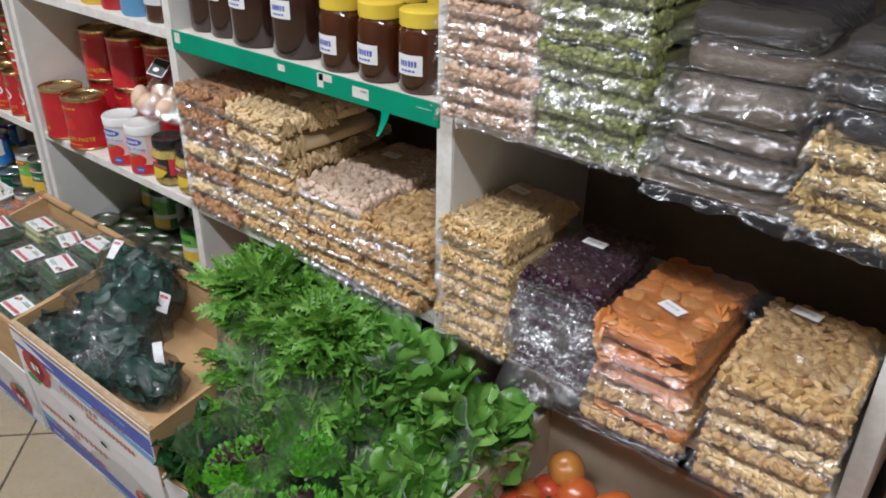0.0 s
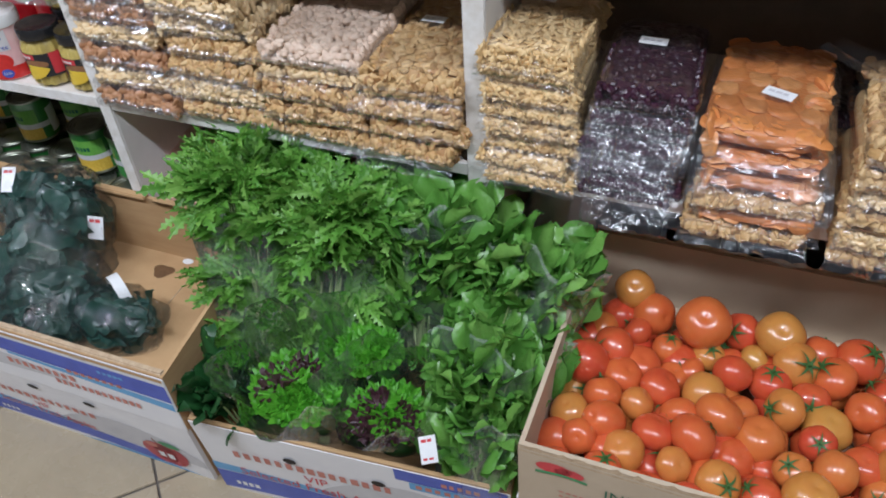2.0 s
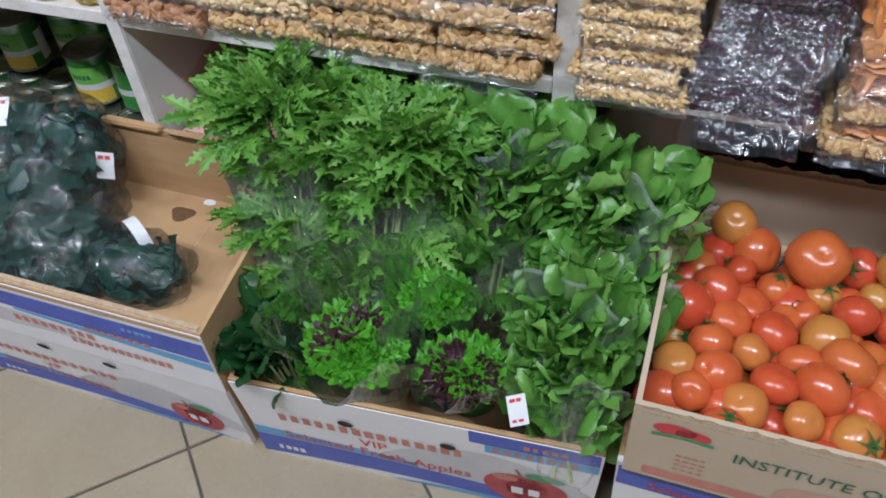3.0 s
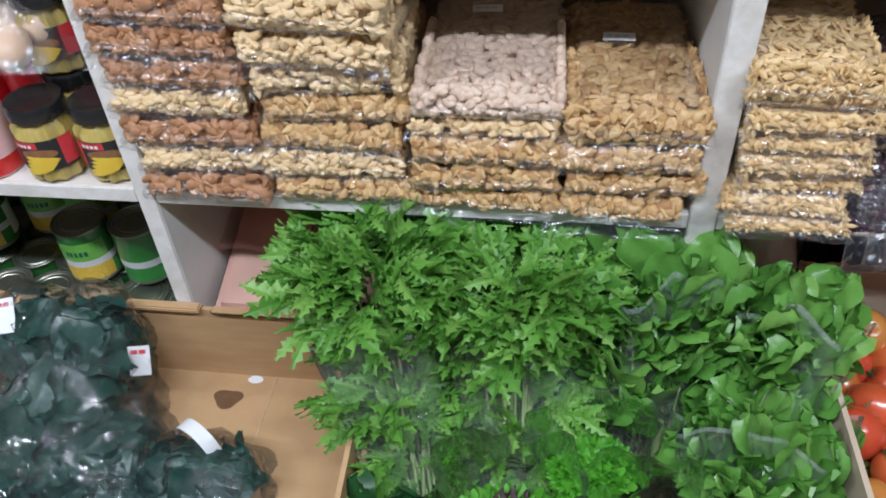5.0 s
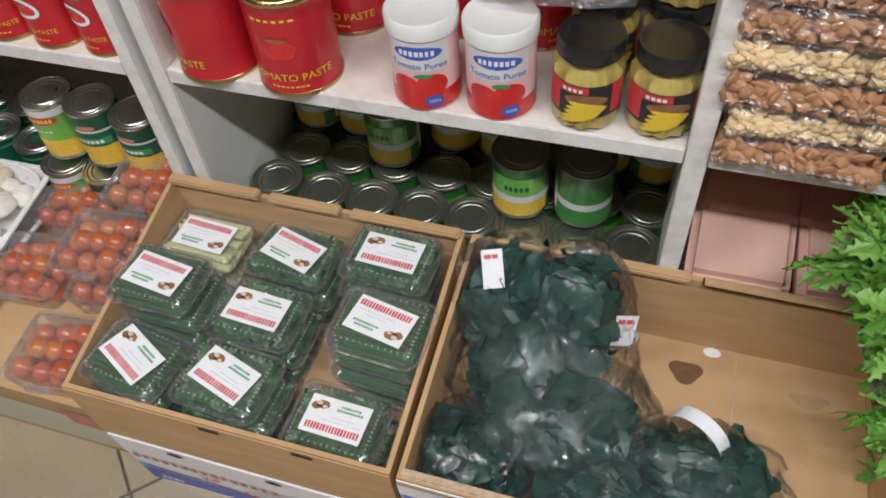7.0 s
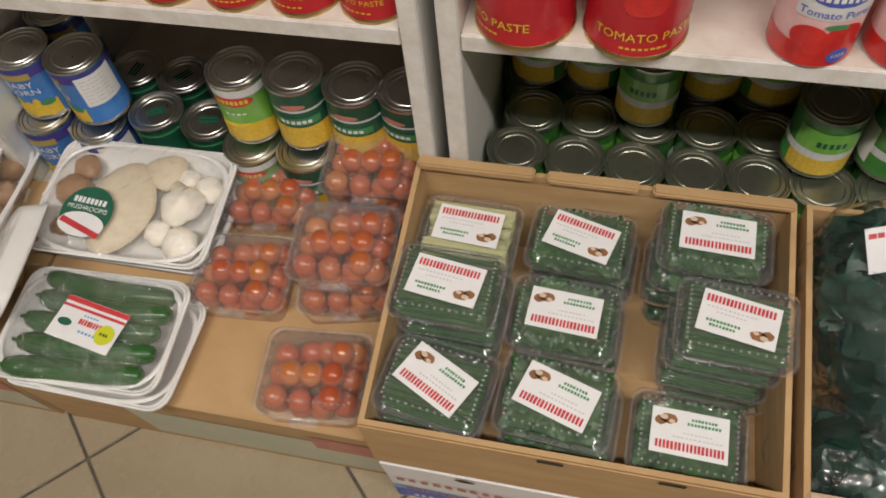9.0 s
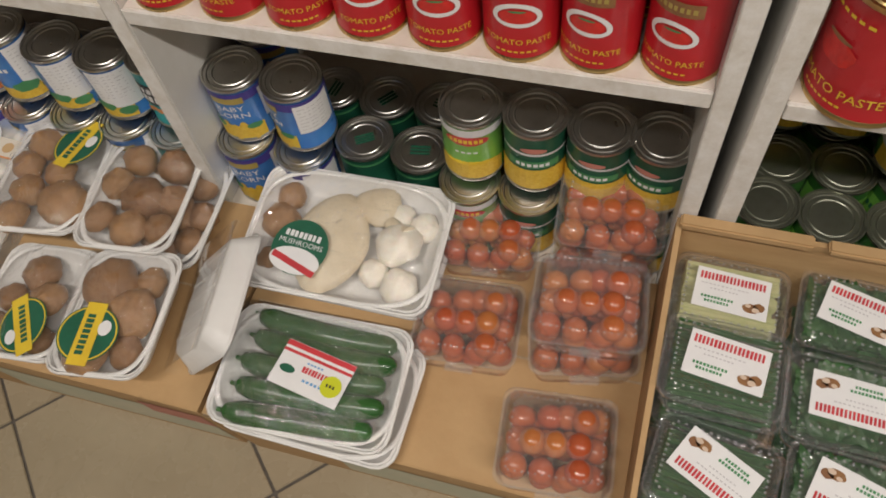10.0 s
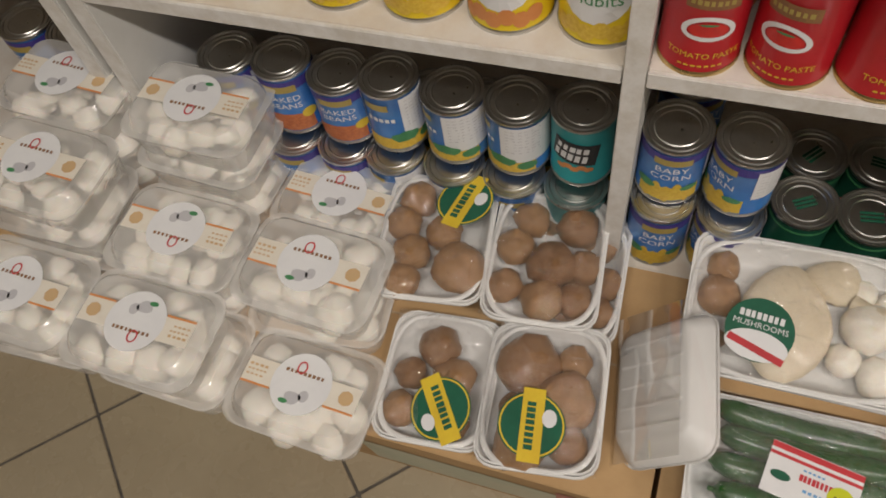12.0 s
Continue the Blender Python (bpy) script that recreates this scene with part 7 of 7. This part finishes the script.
def stalks(base, tips, rr):
    out = []
    for p in tips:
        a, b = Vector(base) + Vector((GR.uniform(-1, 1) * 0.016, GR.uniform(-1, 1) * 0.012, 0)), Vector(p)
        L_ = (b - a).length
        out.append(moved(lathe([(rr * 1.3, 0), (rr, L_ * 0.5), (rr * 0.6, L_)], 5), Matrix.Translation(a) @ (b - a).to_track_quat("Z", "Y").to_matrix().to_4x4()))
    return join(*out)


def ruffled(l, w, q, fr=5, amp=0.3, cup=0.5, nu=9, tip=False):
    ph = q.random() * 6

    def fn(u, v):
        s = 2 * v - 1
        wd = w * (math.sin(math.pi * (min(1.0, u * 0.94 + 0.045) ** 1.15 if tip else u * 0.62 + 0.04)) ** (0.62 if tip else 0.7))
        edge = (abs(s) ** 2.2 * 0.6 + u ** 3 * 0.7)
        return (wd * s + amp * w * 0.25 * edge * math.sin(fr * 6.28 * u + ph), l * u + amp * l * 0.10 * edge * math.cos(fr * 5 * s + ph), cup * w * s * s + amp * w * edge * math.sin(fr * 6.28 * (u * 0.8 + 0.35 * s) + ph) - 0.25 * l * u * u * (0.5 - cup))
    return sheet(fn, nu, 8)


def cone_bag(base, top, r0, r1, squash=0.75, seed=0, low=0.0):
    """A thin sleeve bag, open at its upper end, creased along its length."""
    a, b = Vector(base), Vector(top)
    L_ = (b - a).length
    M_ = Matrix.Translation(a) @ (b - a).to_track_quat("Z", "Y").to_matrix().to_4x4()

    def fn(u, v):
        an, v = 6.2832 * u, low + (1.001 - low) * v
        rr = r0 + (r1 - r0) * v ** 0.8
        rr *= 1 + 0.10 * math.sin(5 * an + seed) * (0.3 + v) + 0.05 * math.sin(13 * an + 3 * v + seed) + 0.06 * rnd_noise((math.cos(an) * 2, math.sin(an) * 2, v * 4 + seed), 1)
        return (rr * math.cos(an), rr * squash * math.sin(an), L_ * v + (0.05 * L_ * math.sin(3 * an + seed) + 0.02 * L_ * math.sin(8 * an)) * v)
    return moved(sheet(fn, 56, 16 if low < 0.5 else 2, True), M_)


def mizuna(base, head, size, n, seed, label):
    q = random.Random(seed)
    t = thing("mizuna_bunch", label, "salad greens", "mizuna bunches")
    leaves, tips = [], []
    for k in range(n):
        u, v = q.uniform(0, 6.28), math.acos(q.uniform(-0.35, 1))
        o = Vector((size[0] * math.sin(v) * math.cos(u), size[1] * math.sin(v) * math.sin(u), size[2] * math.cos(v)))
        p = Vector(head) + o * q.uniform(0.25, 0.72)
        d_ = (o.normalized() * 0.7 + Vector((q.uniform(-.7, .7), q.uniform(-.45, .35), q.uniform(0.0, 0.5))) + (Vector(head) - Vector(base)).normalized() * 0.3)
        leaves.append(moved(frond(q.uniform(0.05, 0.095), q), aim(p, d_, q.uniform(-80, 80))))
        if k % 9 == 0:
            tips.append(tuple(p))
    ax = Vector(head) - Vector(base)
    for k in range(int(n * 1.0)):
        f, an = q.uniform(0.22, 0.95), q.uniform(0, 6.28)
        rr = size[0] * (0.12 + 0.50 * f)
        p = Vector(base) + ax * f + Vector((rr * math.cos(an), rr * 0.8 * math.sin(an), 0)) * 0.8
        leaves.append(moved(frond(q.uniform(0.05, 0.085), q), aim(p, ax.normalized() * q.uniform(0.2, 1.2) + Vector((math.cos(an) * 0.5, math.sin(an) * 0.5, 0)), q.uniform(-60, 60))))
    part("leaves", join(*leaves), MIZUNA, t, "feathery bright green toothed leaves", kind="stuff", smooth=False)
    part("stalk_tuft", stalks(base, tips, 0.0022), STALK, t, "pale thin stalks", kind="stuff")
    part("bag", cone_bag(base, tuple(Vector(base).lerp(Vector(head), 0.86)), 0.035, max(size[0], size[1]) * 0.85, 0.7, seed), THINFILM, t, "thin clear sleeve bag")
    part("bag_rim", cone_bag(base, tuple(Vector(base).lerp(Vector(head), 0.86)), 0.035, max(size[0], size[1]) * 0.85, 0.7, seed, 0.982), BAGRIM, t, "rolled rim of the bag, its edge highlight painted as white haze")


mizuna((-0.735, 0.440, 0.135), (-0.815, 0.625, 0.440), (0.105, 0.085, 0.058), 120, 5, "bunch of feathery mizuna in a clear sleeve")
mizuna((-0.640, 0.420, 0.135), (-0.645, 0.620, 0.430), (0.092, 0.080, 0.056), 105, 6, "bunch of feathery mizuna in a clear sleeve")


def broad(base, head, size, n, seed, mat, l0, l1, wide, label, bag=True, up=0.5, name="spinach_bunch"):
    q = random.Random(seed)
    t = thing(name, label, "salad greens", "broad leaf bunches")
    leaves, tips = [], []
    ax = (Vector(head) - Vector(base)).normalized()
    for k in range(n):
        o = Vector((size[0] * q.uniform(-1, 1), size[1] * q.uniform(-1, 1), size[2] * q.uniform(-1, 1)))
        p = Vector(head) + o * 0.8 - ax * (0.02 + 0.11 * q.random() ** 2)
        d_ = ax * up * 1.4 + o.normalized() * 0.45 + Vector((q.uniform(-.3, .3), q.uniform(-.3, .1), q.uniform(0, 0.4)))
        l = q.uniform(l0, l1)
        leaves.append(moved(ruffled(l, l * wide * q.uniform(0.9, 1.4), q, 2, 0.22, q.uniform(-0.25, 0.35), 11, True), aim(p, d_, q.uniform(-60, 60))))
        if k % 5 == 0:
            tips.append(tuple(p + d_.normalized() * 0.02))
    part("leaves", join(*leaves), mat, t, "", kind="stuff")
    part("stalk_tuft", stalks(base, tips, 0.0020), STALK, t, "pale stalks", kind="stuff")
    if bag:
        part("bag", cone_bag(base, tuple(Vector(head) + ax * 0.03), 0.035, max(size[0], size[1]) * 1.25, 0.75, seed), THINFILM, t, "thin clear sleeve bag")
        part("bag_rim", cone_bag(base, tuple(Vector(head) + ax * 0.03), 0.035, max(size[0], size[1]) * 1.25, 0.75, seed, 0.982), BAGRIM, t, "rolled rim of the bag, its edge highlight painted as white haze")


broad((-0.50, 0.50, 0.135), (-0.505, 0.622, 0.440), (0.060, 0.045, 0.050), 190, 8, SPINACH, 0.045, 0.080, 0.36, "bunch of broad green leaves in a clear sleeve")
broad((-0.42, 0.47, 0.135), (-0.362, 0.620, 0.395), (0.072, 0.05, 0.045), 180, 9, SPINACH, 0.045, 0.080, 0.36, "bunch of broad green leaves in a clear sleeve")
broad((-0.40, 0.40, 0.135), (-0.385, 0.510, 0.335), (0.062, 0.075, 0.05), 260, 10, SPINACH, 0.045, 0.082, 0.36, "large bag of broad green salad leaves")
broad((-0.37, 0.39, 0.135), (-0.365, 0.425, 0.285), (0.045, 0.04, 0.02), 34, 14, SPINACH, 0.035, 0.06, 0.5, "bag of round pale green leaves")
broad((-0.76, 0.40, 0.135), (-0.786, 0.396, 0.275), (0.038, 0.035, 0.020), 34, 11, DARKLEAF, 0.045, 0.07, 0.42, "bunch of dark green leaves in a clear sleeve", False, name="dark_leaf_bunch")
broad((-0.47, 0.52, 0.135), (-0.430, 0.620, 0.430), (0.045, 0.035, 0.040), 90, 15, SPINACH, 0.05, 0.08, 0.36, "bunch of green leaves in a clear sleeve", False)


def frill(l, q):
    """A fan-shaped leaf with a tightly waved rim."""
    ph, k = q.random() * 6.28, q.choice((5, 6, 7))

    def fn(u, v):
        an = (u - 0.5) * 3.0
        r_ = l * v * (1 + 0.10 * math.sin(2 * k * an + ph))
        return (r_ * math.sin(an), r_ * math.cos(an) - 0.35 * l, l * (0.30 * v ** 2.2 * math.sin(k * an * 1.6 + ph) + 0.22 * v * v))
    return sheet(fn, 26, 4)


def lettuce(c, rr, seed, n, purple, label, lean=(0, -0.12, 1)):
    q = random.Random(seed)
    t = thing("lettuce", label, "lettuce", "bagged lettuces")
    A, B = [], []
    for k in range(n):
        a = 2.39996 * k + q.uniform(-0.3, 0.3)
        rad = rr * math.sqrt((k + 0.5) / n) * 0.80
        f = rad / rr
        p = Vector(c) + Vector((rad * math.cos(a), rad * 0.9 * math.sin(a), -0.020 - 0.016 * f + q.uniform(-.006, .006)))
        nrm = (Vector((math.cos(a) * 0.9 * f, math.sin(a) * 0.9 * f, 0.8)) + Vector((q.uniform(-.45, .45), q.uniform(-.45, .45), 0)) + Vector(lean) * 0.5).normalized()
        tan = (Vector((math.cos(a), math.sin(a), 0)) + Vector((q.uniform(-.8, .8), q.uniform(-.8, .8), 0)))
        tan = (tan - nrm * tan.dot(nrm)).normalized()
        side = tan.cross(nrm)
        M_ = Matrix(((side.x, tan.x, nrm.x, p.x), (side.y, tan.y, nrm.y, p.y), (side.z, tan.z, nrm.z, p.z + 0.012), (0, 0, 0, 1)))
        (B if purple(f, a % 6.2832, q) else A).append(moved(frill(q.uniform(0.017, 0.027), q), M_))
    part("leaves", join(*A), LETTUCE, t, "curly bright green leaves", kind="stuff")
    if B:
        part("purple_leaves", join(*B), PURPLELEAF, t, "curly dark purple leaves", kind="stuff")
    # added filler, not a leaf: its dark green darkens gaps between the frills
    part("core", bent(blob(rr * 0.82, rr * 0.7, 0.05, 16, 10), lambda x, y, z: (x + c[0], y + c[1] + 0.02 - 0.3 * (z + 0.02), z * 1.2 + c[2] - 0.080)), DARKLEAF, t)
    part("bag", cone_bag((c[0] + 0.006, c[1] + 0.075, 0.13), (c[0] - 0.004, c[1] - 0.012, c[2] + 0.046), rr * 0.6, rr * 1.48, 0.9, seed), THINFILM, t, "thin clear sleeve bag")
    part("bag_rim", cone_bag((c[0] + 0.006, c[1] + 0.075, 0.13), (c[0] - 0.004, c[1] - 0.012, c[2] + 0.046), rr * 0.6, rr * 1.48, 0.9, seed, 0.982), BAGRIM, t, "rolled rim of the bag, its edge highlight painted as white haze")


lettuce((-0.638, 0.394, 0.318), 0.066, 21, 150, lambda r_, a, q: (r_ < 0.62 and math.cos(a - 2.6) > -0.2 and q.random() < 0.8), "green and purple curly lettuce in a clear sleeve")
lettuce((-0.506, 0.406, 0.304), 0.054, 22, 110, lambda r_, a, q: (math.sin(a) < 0.3 and q.random() < 0.62), "dark purple and green curly lettuce in a clear sleeve")
lettuce((-0.560, 0.476, 0.338), 0.044, 24, 90, lambda r_, a, q: False, "small bright green curly lettuce in a clear sleeve")
lettuce((-0.540, 0.568, 0.370), 0.038, 25, 60, lambda r_, a, q: (r_ < 0.5 and q.random() < 0.7), "small curly lettuce with a purple heart")
for x, y, z, rx, rz in ((-0.490, 0.583, 0.415, 55, -40), (-0.425, 0.360, 0.298, 50, 30), (-0.555, 0.455, 0.31, 60, 70)):
    t = thing("price_tag", "small white price tag on a bag of greens", "tag", "price tags", pose(x, y, z, rx, 0, rz))
    part("tag", slab(-0.011, 0.011, -0.018, 0.018, -0.0004, 0.0004), WHITEINK, t, smooth=False)
    part("tag_print", moved(join(bars(-0.008, 0.008, 0.012, 0.004, 2, GR, 0.1), bars(-0.008, 0.007, -0.012, 0.003, 2, GR, 0.1)), pose(0, 0, 0.0008)), REDINK, t, kind="stuff", smooth=False)

# ---- kale ----
def kale(name_label, blobs, seed, n, l0=0.045, l1=0.072, tag=None):
    q = random.Random(seed)
    t = thing("kale_bag", name_label, "kale", "bags of kale")
    out = []
    tot = sum(b[3] for b in blobs)
    for cx, cy, cz, wt, sx, sy, sz in blobs:
        for k in range(int(n * wt / tot)):
            o = Vector((q.uniform(-1, 1), q.uniform(-1, 1), q.uniform(-0.7, 1)))
            if o.length > 1:
                o.normalize()
            p = Vector((cx + sx * o.x * 0.7, cy + sy * o.y * 0.7, cz + sz * o.z * 0.6))
            l = q.uniform(l0, l1)
            if o.length < 0.75:
                o = o.normalized() * 0.85
            p = Vector((cx + sx * o.x * 0.86, cy + sy * o.y * 0.86, cz + sz * o.z * 0.86))
            nrm = Vector((o.x / sx, o.y / sy, o.z / sz + 2)).normalized()
            tan = nrm.cross(Vector((q.uniform(-1, 1), q.uniform(-1, 1), q.uniform(-1, 1)))).normalized()
            side = tan.cross(nrm)
            M_ = Matrix(((side.x, tan.x, nrm.x, p.x), (side.y, tan.y, nrm.y, p.y), (side.z, tan.z, nrm.z, p.z), (0, 0, 0, 1)))
            out.append(moved(ruffled(l, l * 0.56, q, 2, 0.20, q.uniform(-0.25, 0.10), 10), M_ @ pose(0, -l * 0.5, 0, q.uniform(-12, 16), q.uniform(-20, 20), 0)))
        out.append(bent(blob(sx * 0.8, sy * 0.8, sz * 0.8, 16, 10), lambda x, y, z: (x + cx, y + cy, z + cz)))
    V, F = join(*out)
    part("leaves", ([(max(-1.318, min(-0.85, x)), max(0.354, min(0.642, y)), max(0.219, z)) for x, y, z in V], F), KALE, t, "crinkled dark blue-green leaves", kind="stuff")
    for k, (cx, cy, cz, wt, sx, sy, sz) in enumerate(blobs):
        s = 1.34
        ph = q.random() * 20
        part("bag", bent(blob(sx * s, sy * s, sz * s, 40, 26), lambda x, y, z: (cx + x * (1 + 0.26 * rnd_noise((x, y, z + ph), 26) + 0.10 * rnd_noise((x, y, z + ph), 80)), max(0.350, cy + y * (1 + 0.26 * rnd_noise((y, x, z + ph), 24) + 0.10 * rnd_noise((x, z, y), 80))), max(0.2175, cz + z * (1 + 0.18 * rnd_noise((z, x, y + ph), 30))))), KALEBAG, t, "creased thin clear bag")
    if tag:
        k = pose(*tag)
        part("label", moved(slab(-0.013, 0.013, -0.021, 0.021, -0.0004, 0.0004), k), WHITEINK, t, "white label with red print", smooth=False)
        part("label_print", moved(bars(-0.010, 0.010, 0.013, 0.006, 2, q, 0.1), k @ pose(0, 0, 0.0008)), REDINK, t, smooth=False)
    return t


kale("tall bag of dark kale leaning in the carton", [(-1.272, 0.588, 0.322, 1.0, 0.046, 0.052, 0.072), (-1.190, 0.590, 0.324, 1.0, 0.048, 0.052, 0.074), (-1.215, 0.525, 0.288, 1.4, 0.088, 0.085, 0.068), (-1.170, 0.470, 0.262, 1.1, 0.082, 0.070, 0.050)], 3, 170, tag=(-1.128, 0.575, 0.320, 70, 10, 20))
kale("small bag of dark kale at the carton's front", [(-1.268, 0.408, 0.258, 1.0, 0.058, 0.048, 0.040)], 4, 50)
kale("small bag of dark kale with a white band", [(-1.025, 0.455, 0.252, 1.0, 0.078, 0.046, 0.038), (-1.125, 0.405, 0.250, 0.8, 0.056, 0.042, 0.036)], 5, 80)
t = thing("paper_band", "white paper band round a bunch of kale", "paper band", "", pose(-1.035, 0.482, 0.266, 0, 0, -30))
part("band", sheet(lambda u, v: (0.034 * math.cos(3.1416 * u), 0.012 + 0.018 * (v - 0.5), 0.006 + 0.032 * math.sin(3.1416 * u)), 14, 2), WHITEINK, t)
t = thing("paper_label", "white paper label inside the kale bag", "label", "", pose(-1.282, 0.572, 0.392, 40, 0, 20))
part("label", slab(-0.012, 0.012, -0.022, 0.022, -0.0004, 0.0004), WHITEINK, t, smooth=False)
part("label_print", moved(bars(-0.009, 0.009, 0.014, 0.005, 2, GR, 0.1), pose(0, 0, 0.0008)), REDINK, t, smooth=False)

# ---- floor tiles ----
TS = 0.298
tile = mesh("tile", slab(-TS / 2 + 0.0022, TS / 2 - 0.0022, -TS / 2 + 0.0022, TS / 2 - 0.0022, -0.004, 0.0, 0.0012), TILE, False)
ux, uy = Vector((math.cos(radians(45)), math.sin(radians(45)))), Vector((-math.sin(radians(45)), math.cos(radians(45))))
org = Vector((-2.618, 0.329))
for i in range(-24, 24):
    for j in range(-24, 24):
        c = org + ux * TS * (i + 0.5) + uy * TS * (j + 0.5)
        if RX0 + 0.24 < c.x < RX1 - 0.24 and RY0 + 0.24 < c.y < BACK - 0.16:
            part("tile", tile, None, floor, m=pose(c.x, c.y, 0, 0, 0, 45))
        elif RX0 - 0.2 < c.x < RX1 + 0.2 and RY0 - 0.2 < c.y < BACK + 0.28:
            cut = bent(moved(slab(-TS / 2 + 0.0022, TS / 2 - 0.0022, -TS / 2 + 0.0022, TS / 2 - 0.0022, -0.004, 0.0), pose(c.x, c.y, 0, 0, 0, 45)),
                       lambda x, y, z: (max(RX0, min(RX1, x)), max(RY0, min(BACK + 0.1, y)), z))
            part("tile", cut, TILE, floor, smooth=False)
